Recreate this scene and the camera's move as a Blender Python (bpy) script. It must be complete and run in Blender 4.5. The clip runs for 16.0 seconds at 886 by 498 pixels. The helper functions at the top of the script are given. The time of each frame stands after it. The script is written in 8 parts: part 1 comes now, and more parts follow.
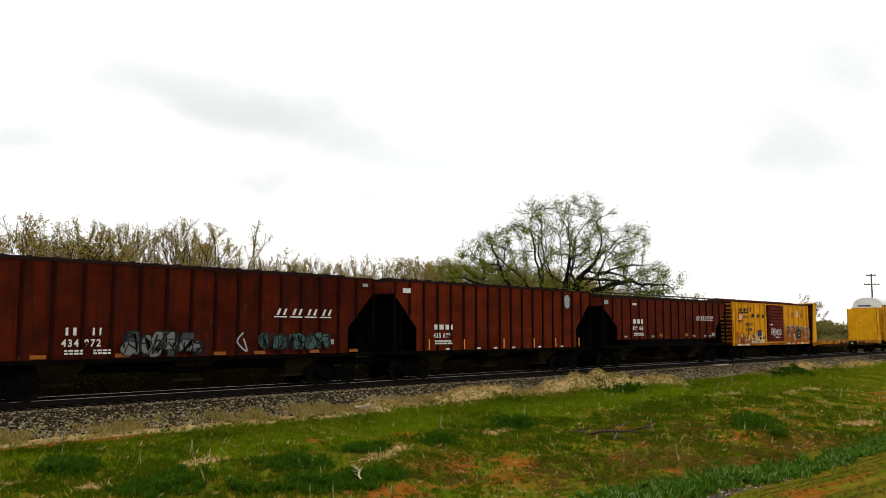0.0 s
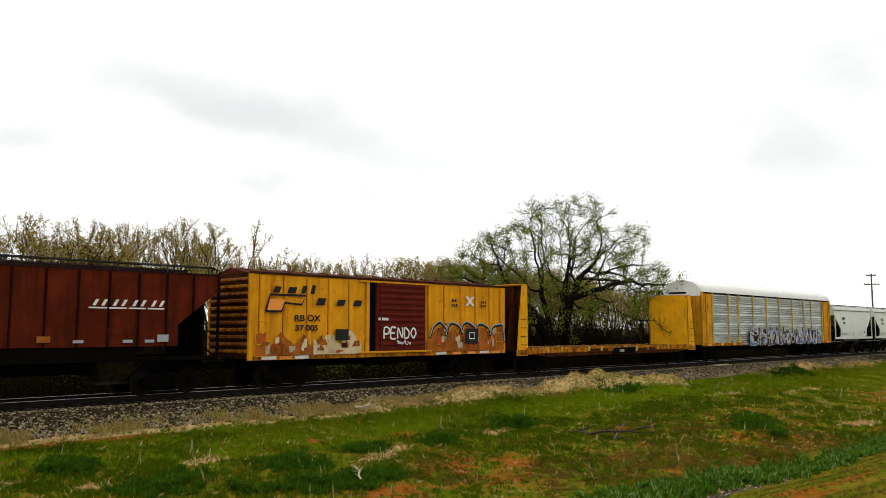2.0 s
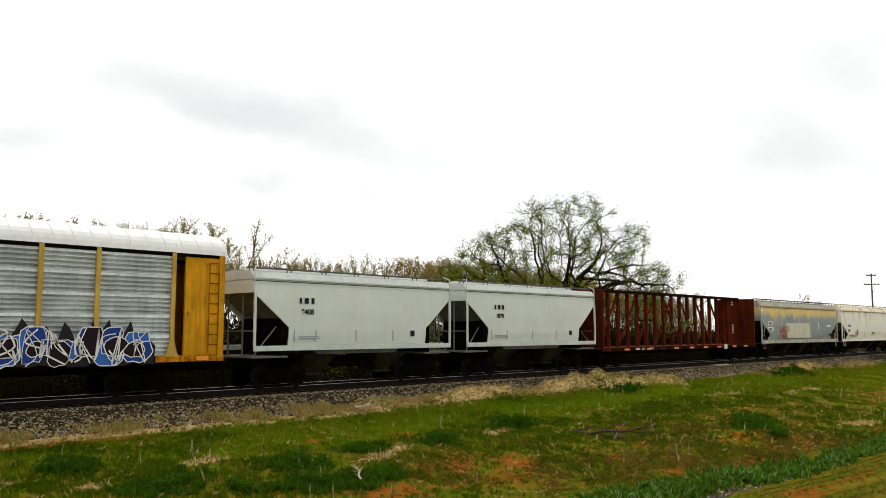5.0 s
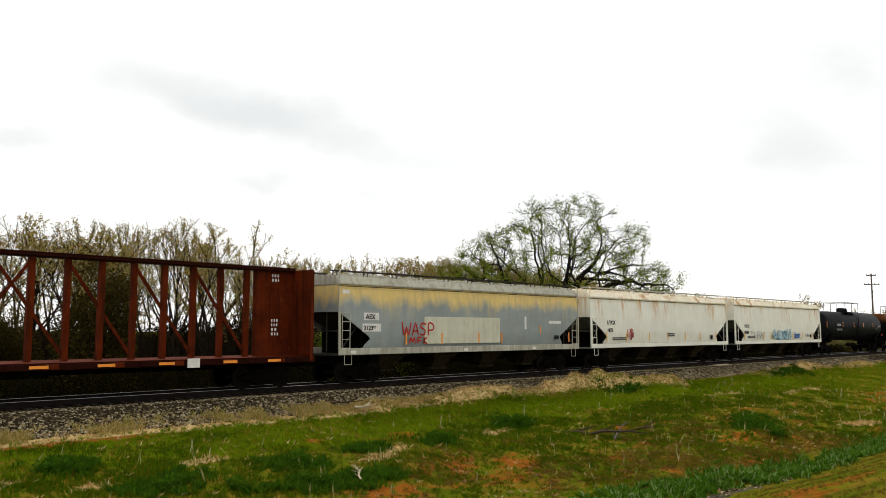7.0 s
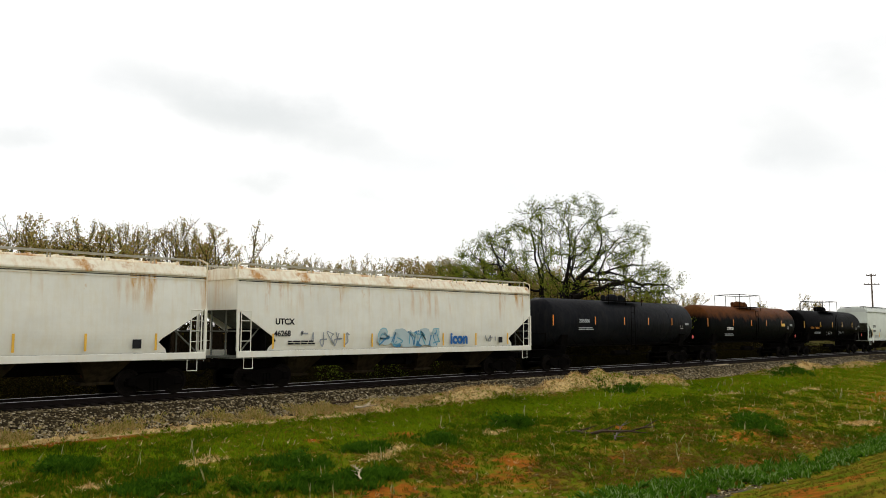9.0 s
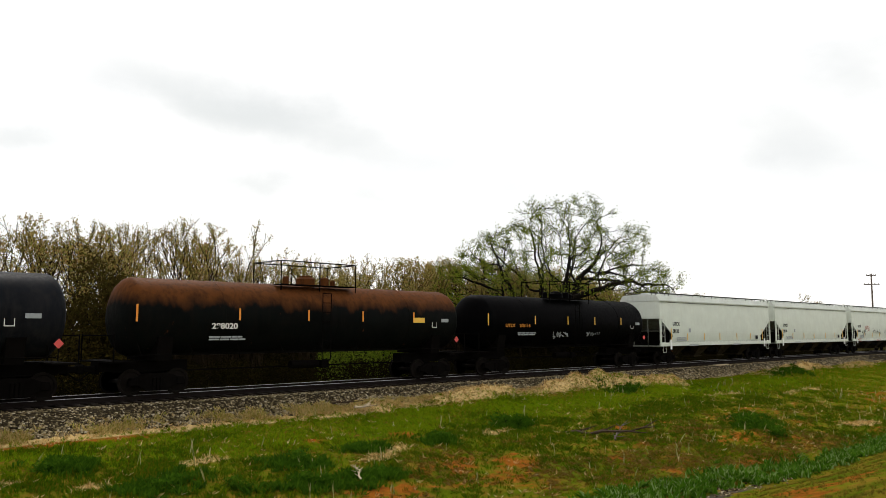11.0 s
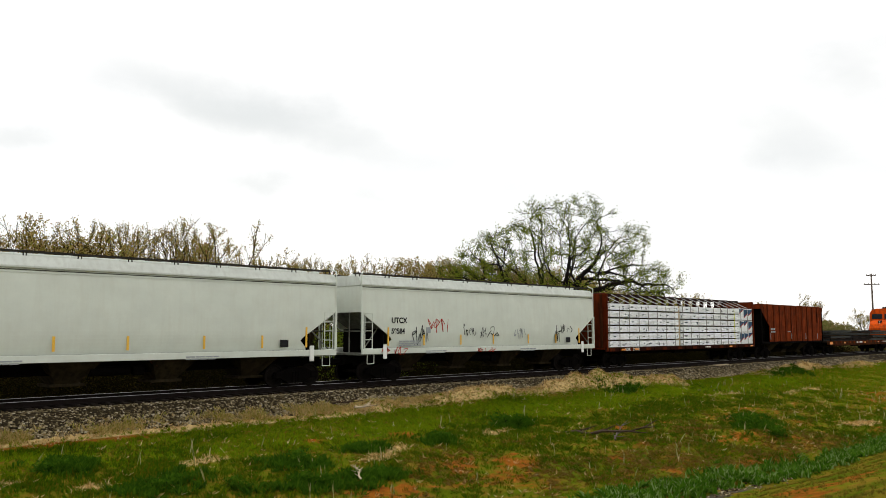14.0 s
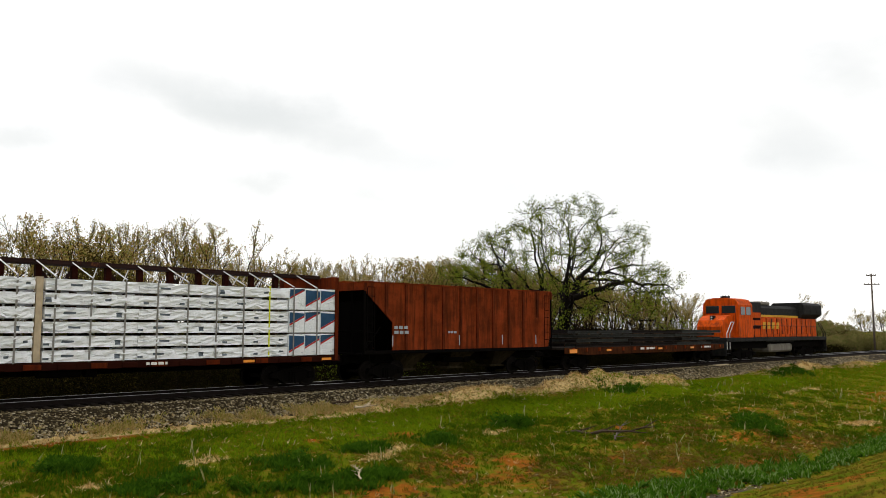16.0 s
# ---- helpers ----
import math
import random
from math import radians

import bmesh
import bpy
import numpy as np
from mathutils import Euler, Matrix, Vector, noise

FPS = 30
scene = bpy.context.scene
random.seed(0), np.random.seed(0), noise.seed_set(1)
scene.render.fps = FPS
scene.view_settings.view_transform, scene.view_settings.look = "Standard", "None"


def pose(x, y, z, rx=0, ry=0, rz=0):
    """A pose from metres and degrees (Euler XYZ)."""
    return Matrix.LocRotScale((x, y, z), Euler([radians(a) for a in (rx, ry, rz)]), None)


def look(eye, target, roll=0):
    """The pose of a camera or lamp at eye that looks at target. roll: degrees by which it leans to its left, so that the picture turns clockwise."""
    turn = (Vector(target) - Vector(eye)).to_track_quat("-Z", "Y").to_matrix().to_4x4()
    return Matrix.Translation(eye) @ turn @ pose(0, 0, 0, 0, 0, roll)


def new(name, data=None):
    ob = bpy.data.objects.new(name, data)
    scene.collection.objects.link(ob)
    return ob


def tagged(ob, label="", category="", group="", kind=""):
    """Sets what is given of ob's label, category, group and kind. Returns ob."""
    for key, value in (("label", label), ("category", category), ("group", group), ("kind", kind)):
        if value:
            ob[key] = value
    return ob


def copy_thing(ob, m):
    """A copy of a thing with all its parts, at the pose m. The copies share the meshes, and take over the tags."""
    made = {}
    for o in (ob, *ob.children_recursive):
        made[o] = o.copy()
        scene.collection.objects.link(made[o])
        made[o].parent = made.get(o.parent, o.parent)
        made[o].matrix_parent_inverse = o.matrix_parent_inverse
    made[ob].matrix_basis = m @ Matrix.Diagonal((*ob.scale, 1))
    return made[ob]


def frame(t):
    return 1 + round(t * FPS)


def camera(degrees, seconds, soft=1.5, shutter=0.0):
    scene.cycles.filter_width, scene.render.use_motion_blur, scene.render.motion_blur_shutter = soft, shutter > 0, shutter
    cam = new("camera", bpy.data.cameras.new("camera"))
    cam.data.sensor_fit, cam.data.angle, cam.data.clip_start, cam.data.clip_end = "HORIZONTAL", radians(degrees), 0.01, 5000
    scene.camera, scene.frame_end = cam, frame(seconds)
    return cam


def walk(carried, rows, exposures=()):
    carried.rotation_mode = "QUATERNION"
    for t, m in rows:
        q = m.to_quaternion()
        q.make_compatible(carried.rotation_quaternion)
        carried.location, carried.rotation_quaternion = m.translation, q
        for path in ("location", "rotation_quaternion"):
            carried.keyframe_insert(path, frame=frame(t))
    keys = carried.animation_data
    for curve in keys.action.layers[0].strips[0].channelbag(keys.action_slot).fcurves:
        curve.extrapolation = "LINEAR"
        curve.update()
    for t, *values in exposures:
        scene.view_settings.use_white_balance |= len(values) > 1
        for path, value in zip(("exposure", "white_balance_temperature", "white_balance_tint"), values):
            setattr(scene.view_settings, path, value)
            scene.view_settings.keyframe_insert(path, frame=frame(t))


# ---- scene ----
# ---- camera: stands still on the bank across the ditch ----
LENS = 57.8
EYE = Vector((0.0, -29.30, 2.31))
TURN, TILT = radians(44.28), radians(5.83)
AIM = EYE + Vector((math.cos(TURN) * math.cos(TILT), math.sin(TURN) * math.cos(TILT), math.sin(TILT)))
cam = camera(LENS, 16.0, soft=0.6)
walk(cam, [(0, look(EYE, AIM)), (16.0, look(EYE, AIM))], exposures=[(0, 0.0), (16.0, 0.0)])

# ---- world and sun: bright thin overcast ----
world = bpy.data.worlds.new("sky")
scene.world = world
world.use_nodes = True
wn = world.node_tree
wn.nodes.clear()


def wnode(kind, **props):
    n = wn.nodes.new(kind)
    for k, v in props.items():
        n.inputs[k].default_value = v
    return n


w_out = wnode("ShaderNodeOutputWorld")
w_bg = wnode("ShaderNodeBackground", Strength=1.0)
w_sky = wnode("ShaderNodeTexSky")
w_sky.sky_type = "NISHITA"
w_sky.sun_disc = False
w_sky.sun_elevation, w_sky.sun_rotation = radians(50), radians(28)
w_dim = wnode("ShaderNodeVectorMath")
w_dim.operation = "SCALE"
w_dim.inputs["Scale"].default_value = 0.11
w_geo = wnode("ShaderNodeTexCoord")
w_map = wnode("ShaderNodeMapping")
w_map.inputs["Scale"].default_value = (1.0, 1.0, 2.6)
w_map.inputs["Location"].default_value = (0.35, 0.1, 0.3)
w_big = wnode("ShaderNodeTexNoise", Scale=2.3, Detail=5.0, Roughness=0.5)
w_ramp = wnode("ShaderNodeValToRGB")
w_ramp.color_ramp.elements[0].position, w_ramp.color_ramp.elements[0].color = 0.30, (1.02, 1.02, 1.01, 1)
w_ramp.color_ramp.elements[1].position, w_ramp.color_ramp.elements[1].color = 0.55, (1.22, 1.20, 1.17, 1)
w_mix = wnode("ShaderNodeMix")
w_mix.data_type = "RGBA"
w_mix.inputs[0].default_value = 0.90
L_ = wn.links.new
L_(w_sky.outputs[0], w_dim.inputs[0])
L_(w_geo.outputs["Generated"], w_map.inputs[0])
L_(w_map.outputs[0], w_big.inputs["Vector"])
L_(w_big.outputs["Fac"], w_ramp.inputs[0])
L_(w_dim.outputs[0], w_mix.inputs[6])
L_(w_ramp.outputs[0], w_mix.inputs[7])


def wmath(op, a, b=None, c=None):
    n = wn.nodes.new("ShaderNodeMath")
    n.operation = op
    for i, v in enumerate((a, b, c)):
        if v is None:
            continue
        if isinstance(v, (int, float)):
            n.inputs[i].default_value = v
        else:
            L_(v, n.inputs[i])
    return n.outputs[0]


def wdot(v):
    n = wn.nodes.new("ShaderNodeVectorMath")
    n.operation = "DOT_PRODUCT"
    n.inputs[1].default_value = v
    L_(w_geo.outputs["Generated"], n.inputs[0])
    return n.outputs["Value"]


# grey cloud wisps low over the woods: bearings and heights on the sky, as tangents round the bearing of the woods
w_f = wmath("MAXIMUM", wdot((0.7122, 0.6945, 0.1016)), 0.05)
w_warp = wnode("ShaderNodeTexNoise", Scale=6.0, Detail=6.0, Roughness=0.6)
w_warp2 = wnode("ShaderNodeTexNoise", Scale=9.0, Detail=6.0, Roughness=0.6)
L_(w_map.outputs[0], w_warp.inputs["Vector"])
L_(w_geo.outputs["Generated"], w_warp2.inputs["Vector"])
w_u = wmath("MULTIPLY_ADD", wmath("SUBTRACT", w_warp.outputs["Fac"], 0.5), 0.16, wmath("DIVIDE", wdot((0.6982, -0.7159, 0.0)), w_f))
w_v = wmath("MULTIPLY_ADD", wmath("SUBTRACT", w_warp2.outputs["Fac"], 0.5), 0.07, wmath("DIVIDE", wdot((-0.0727, -0.0709, 0.9948)), w_f))
w_grey = None
for u0, v0, a, b, lean, dark in ((-0.235, 0.168, 0.21, 0.040, -0.29, 0.26), (-0.25, 0.085, 0.06, 0.022, 0.0, 0.20), (-0.10, 0.064, 0.055, 0.018, -0.1, 0.16), (0.43, 0.140, 0.10, 0.05, -0.2, 0.17),
                                 (-0.53, 0.145, 0.07, 0.02, 0.0, 0.18), (0.51, 0.22, 0.07, 0.05, 0.3, 0.15), (-0.50, 0.235, 0.09, 0.03, -0.2, 0.12), (-0.26, 0.03, 0.07, 0.02, 0.0, 0.10)):
    du, dv = wmath("SUBTRACT", w_u, u0), wmath("SUBTRACT", w_v, v0)
    along = wmath("DIVIDE", du, a)
    across = wmath("DIVIDE", wmath("MULTIPLY_ADD", du, -lean, dv), b)
    far = wmath("ADD", wmath("MULTIPLY", along, along), wmath("MULTIPLY", across, across))
    puff = wmath("MULTIPLY", wmath("POWER", 2.718, wmath("MULTIPLY", far, -1.0)), dark * 1.35)
    w_grey = puff if w_grey is None else wmath("MAXIMUM", w_grey, puff)
w_cloud = wnode("ShaderNodeMix")
w_cloud.data_type = "RGBA"
w_cloud.inputs[7].default_value = (0.30, 0.37, 0.37, 1)
L_(w_grey, w_cloud.inputs[0])
L_(w_mix.outputs[2], w_cloud.inputs[6])
L_(w_cloud.outputs[2], w_bg.inputs[0])
L_(w_bg.outputs[0], w_out.inputs[0])

sun = new("sun", bpy.data.lights.new("sun", "SUN"))
sun.data.energy, sun.data.angle, sun.data.color = 2.0, radians(14), (1.0, 0.96, 0.9)
sun.matrix_world = look((25, 48, 66), (0, 0, 0))


# ---- materials ----
def shade(name):
    m = bpy.data.materials.new(name)
    m.use_nodes = True
    nt = m.node_tree
    return m, nt, nt.nodes["Principled BSDF"]


def nd(nt, kind, **props):
    n = nt.nodes.new(kind)
    for k, v in props.items():
        n.inputs[k].default_value = v
    return n


def tex(nt, scale, stretch=(1, 1, 1), detail=4.0, rough=0.6, seedy=True, coord="Object"):
    """Noise in the thing's own metres, shifted by the object's random number."""
    tc = nd(nt, "ShaderNodeTexCoord")
    mp = nd(nt, "ShaderNodeMapping")
    mp.inputs["Scale"].default_value = stretch
    nt.links.new(tc.outputs[coord], mp.inputs["Vector"])
    if seedy:
        oi = nd(nt, "ShaderNodeObjectInfo")
        sc = nd(nt, "ShaderNodeMath")
        sc.operation = "MULTIPLY"
        sc.inputs[1].default_value = 37.0
        nt.links.new(oi.outputs["Random"], sc.inputs[0])
        nt.links.new(sc.outputs[0], mp.inputs["Location"])
    n = nd(nt, "ShaderNodeTexNoise", Scale=scale, Detail=detail, Roughness=rough)
    nt.links.new(mp.outputs[0], n.inputs["Vector"])
    return n.outputs["Fac"]


def ramp(nt, fac, a, b, ca=(0, 0, 0, 1), cb=(1, 1, 1, 1)):
    r = nd(nt, "ShaderNodeValToRGB")
    e = r.color_ramp.elements
    e[0].position, e[0].color, e[1].position, e[1].color = a, ca, b, cb
    nt.links.new(fac, r.inputs[0])
    return r.outputs[0]


def blend(nt, fac, a, b, amount=1.0):
    m = nd(nt, "ShaderNodeMix")
    m.data_type = "RGBA"
    if fac is None:
        m.inputs[0].default_value = amount
    elif amount != 1.0:
        mm = nd(nt, "ShaderNodeMath")
        mm.operation = "MULTIPLY"
        mm.inputs[1].default_value = amount
        nt.links.new(fac, mm.inputs[0])
        nt.links.new(mm.outputs[0], m.inputs[0])
    else:
        nt.links.new(fac, m.inputs[0])
    for i, c in ((6, a), (7, b)):
        if isinstance(c, tuple):
            m.inputs[i].default_value = (*c[:3], 1)
        else:
            nt.links.new(c, m.inputs[i])
    return m.outputs[2]


def bump(nt, bs, fac, strength, dist=0.01):
    b = nd(nt, "ShaderNodeBump", Strength=strength, Distance=dist)
    nt.links.new(fac, b.inputs["Height"])
    nt.links.new(b.outputs[0], bs.inputs["Normal"])


def paint(name, col, rough=0.55, metal=0.0, dirt=0.45, dirtcol=(0.05, 0.04, 0.03), rust=0.0, fade=0.25, band=None, sheen=0.015, relief=0.25, rustcol=(0.17, 0.055, 0.018), rustscale=2.2, runs=None):
    """Weathered paint on steel: fading, run-down streaks, grime and rust spots."""
    m, nt, bs = shade(name)
    light = tuple(min(1.0, c * (1 + fade)) for c in col)
    dark = tuple(c * (1 - fade) for c in col)
    c = blend(nt, ramp(nt, tex(nt, 0.7, (1, 1, 1.4)), 0.3, 0.7), dark, light)
    if band:
        bcol, z0, z1, amount = band
        tc = nd(nt, "ShaderNodeTexCoord")
        sp = nd(nt, "ShaderNodeSeparateXYZ")
        nt.links.new(tc.outputs["Object"], sp.inputs[0])
        wob = nd(nt, "ShaderNodeMath")
        wob.operation = "MULTIPLY_ADD"
        wob.inputs[1].default_value = 1.3
        nt.links.new(tex(nt, 1.1, (1, 1, 0.5), seedy=False), wob.inputs[0])
        nt.links.new(sp.outputs["Z"], wob.inputs[2])
        lo = ramp(nt, math_map(nt, wob.outputs[0], z0 + 0.65, z0 + 1.15), 0, 1)
        hi = ramp(nt, math_map(nt, wob.outputs[0], z1 + 0.65, z1 + 0.95), 0, 1, (1, 1, 1, 1), (0, 0, 0, 1))
        both = nd(nt, "ShaderNodeMath")
        both.operation = "MULTIPLY"
        nt.links.new(lo, both.inputs[0])
        nt.links.new(hi, both.inputs[1])
        c = blend(nt, both.outputs[0], c, bcol, amount)
    c = blend(nt, ramp(nt, tex(nt, 5.0, (1, 1, 0.10), 6.0), 0.46, 0.66), c, dirtcol, dirt)
    c = blend(nt, ramp(nt, tex(nt, 1.6, (1, 1, 1), 6.0, 0.7), 0.48, 0.68), c, dirtcol, dirt * 0.75)
    if rust > 0:
        spots = ramp(nt, tex(nt, rustscale, (1, 1, 0.55), 8.0, 0.72), 0.66 - 0.16 * rust, 0.74 - 0.14 * rust)
        c = blend(nt, spots, c, rustcol, min(1.0, 0.5 + rust * 0.5))
    if runs:
        rcol, z0, z1, amount = runs
        tc = nd(nt, "ShaderNodeTexCoord")
        sp = nd(nt, "ShaderNodeSeparateXYZ")
        nt.links.new(tc.outputs["Object"], sp.inputs[0])
        where = ramp(nt, tex(nt, 0.9, (1, 1, 0.05), 3.0, 0.7), 0.52, 0.60)
        fine = ramp(nt, tex(nt, 4.5, (1, 1, 0.12), 5.0, 0.7), 0.40, 0.60)
        fall = ramp(nt, math_map(nt, sp.outputs["Z"], z0, z1), 0.0, 0.8)
        for other in (fine, fall):
            mul = nd(nt, "ShaderNodeMath")
            mul.operation = "MULTIPLY"
            nt.links.new(where, mul.inputs[0])
            nt.links.new(other, mul.inputs[1])
            where = mul.outputs[0]
        c = blend(nt, where, c, rcol, amount)
    nt.links.new(c, bs.inputs["Base Color"])
    rr = ramp(nt, tex(nt, 9.0, (1, 1, 0.4)), 0.3, 0.8, (rough - 0.12,) * 3 + (1,), (min(1, rough + 0.2),) * 3 + (1,))
    nt.links.new(rr, bs.inputs["Roughness"])
    bs.inputs["Metallic"].default_value = metal
    bs.inputs["Specular IOR Level"].default_value = sheen
    if relief:
        bump(nt, bs, tex(nt, 14.0, (1, 1, 1), 6.0), relief, 0.008)
    return m


def math_map(nt, val, a, b):
    mr = nd(nt, "ShaderNodeMapRange")
    mr.inputs["From Min"].default_value, mr.inputs["From Max"].default_value = a, b
    nt.links.new(val, mr.inputs["Value"])
    return mr.outputs[0]


def plain(name, col, rough=0.7, metal=0.0, vary=0.2, scale=3.0):
    m, nt, bs = shade(name)
    c = blend(nt, ramp(nt, tex(nt, scale), 0.3, 0.7), tuple(x * (1 - vary) for x in col), tuple(min(1, x * (1 + vary)) for x in col))
    nt.links.new(c, bs.inputs["Base Color"])
    bs.inputs["Roughness"].default_value, bs.inputs["Metallic"].default_value = rough, metal
    bs.inputs["Specular IOR Level"].default_value = 0.5 if rough < 0.5 else 0.05
    bump(nt, bs, tex(nt, scale * 6), 0.3, 0.01)
    return m


def palette(name, cols, rough=0.7, island=True):
    """One colour of the list for each loose piece."""
    m, nt, bs = shade(name)
    r = nd(nt, "ShaderNodeValToRGB")
    r.color_ramp.interpolation = "CONSTANT" if len(cols) > 3 else "LINEAR"
    e = r.color_ramp.elements
    while len(e) < len(cols):
        e.new(0.5)
    for i, c in enumerate(cols):
        e[i].position, e[i].color = i / len(cols), (*c, 1)
    if island:
        g = nd(nt, "ShaderNodeNewGeometry")
        nt.links.new(g.outputs["Random Per Island"], r.inputs[0])
    else:
        g = nd(nt, "ShaderNodeObjectInfo")
        nt.links.new(g.outputs["Random"], r.inputs[0])
    nt.links.new(r.outputs[0], bs.inputs["Base Color"])
    bs.inputs["Roughness"].default_value = rough
    bs.inputs["Specular IOR Level"].default_value = 0.03
    return m


def leafy(name, cols):
    """Thin leaves and blades: half of the light they pass on goes through them."""
    m = palette(name, cols, 0.6)
    nt = m.node_tree
    bs = nt.nodes["Principled BSDF"]
    col = bs.inputs["Base Color"].links[0].from_socket
    out = nt.nodes["Material Output"]
    dif, tra, mix = nd(nt, "ShaderNodeBsdfDiffuse"), nd(nt, "ShaderNodeBsdfTranslucent"), nd(nt, "ShaderNodeMixShader")
    mix.inputs[0].default_value = 0.45
    nt.links.new(col, dif.inputs["Color"])
    nt.links.new(col, tra.inputs["Color"])
    nt.links.new(dif.outputs[0], mix.inputs[1])
    nt.links.new(tra.outputs[0], mix.inputs[2])
    nt.links.new(mix.outputs[0], out.inputs["Surface"])
    nt.nodes.remove(bs)
    return m


def ground_material():
    """Grass, dry straw, red earth and ditch mud, laid out by the ground's cover attribute."""
    m, nt, bs = shade("grassy_earth")
    at = nd(nt, "ShaderNodeAttribute")
    at.attribute_name = "cover"
    sp = nd(nt, "ShaderNodeSeparateColor")
    nt.links.new(at.outputs["Color"], sp.inputs[0])
    ragged = ramp(nt, tex(nt, 1.9, (1, 1, 1), 9, 0.78, False), 0.28, 0.72)

    def mask(channel, lo=0.55, hi=0.75):
        add = nd(nt, "ShaderNodeMath")
        add.operation = "ADD"
        nt.links.new(sp.outputs[channel], add.inputs[0])
        nt.links.new(ragged, add.inputs[1])
        return ramp(nt, math_map(nt, add.outputs[0], 0.0, 2.0), lo, hi)

    green = blend(nt, ramp(nt, tex(nt, 0.8, (1, 1, 1), 6, 0.65, False), 0.32, 0.68), (0.045, 0.072, 0.003), (0.105, 0.125, 0.005))
    olive = ramp(nt, tex(nt, 1.7, (1, 1, 1), 7, 0.7, False), 0.44, 0.62)
    c = blend(nt, olive, green, (0.19, 0.105, 0.016), 0.8)
    straw = blend(nt, ramp(nt, tex(nt, 9.0, (1, 1, 1), 6, 0.7, False), 0.3, 0.7), (0.38, 0.26, 0.10), (0.76, 0.56, 0.26))
    c = blend(nt, mask(1, 0.46, 0.60), c, straw, 0.9)
    soil = blend(nt, ramp(nt, tex(nt, 5.0, (1, 1, 1), 7, 0.7, False), 0.3, 0.7), (0.10, 0.034, 0.006), (0.34, 0.100, 0.014))
    c = blend(nt, mask(0, 0.46, 0.60), c, soil, 0.9)
    c = blend(nt, mask(2, 0.45, 0.58), c, (0.060, 0.050, 0.045), 0.9)
    # leaf litter behind the track, darkened to hold the shade under the trees
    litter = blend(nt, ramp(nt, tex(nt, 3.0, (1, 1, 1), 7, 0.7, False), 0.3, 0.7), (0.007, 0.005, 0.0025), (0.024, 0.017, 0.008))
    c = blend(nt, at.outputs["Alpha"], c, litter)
    nt.links.new(c, bs.inputs["Base Color"])
    bs.inputs["Roughness"].default_value = 0.95
    bs.inputs["Specular IOR Level"].default_value = 0.0
    bump(nt, bs, tex(nt, 6.0, (1, 1, 1), 8, 0.75, False), 0.9, 0.08)
    return m


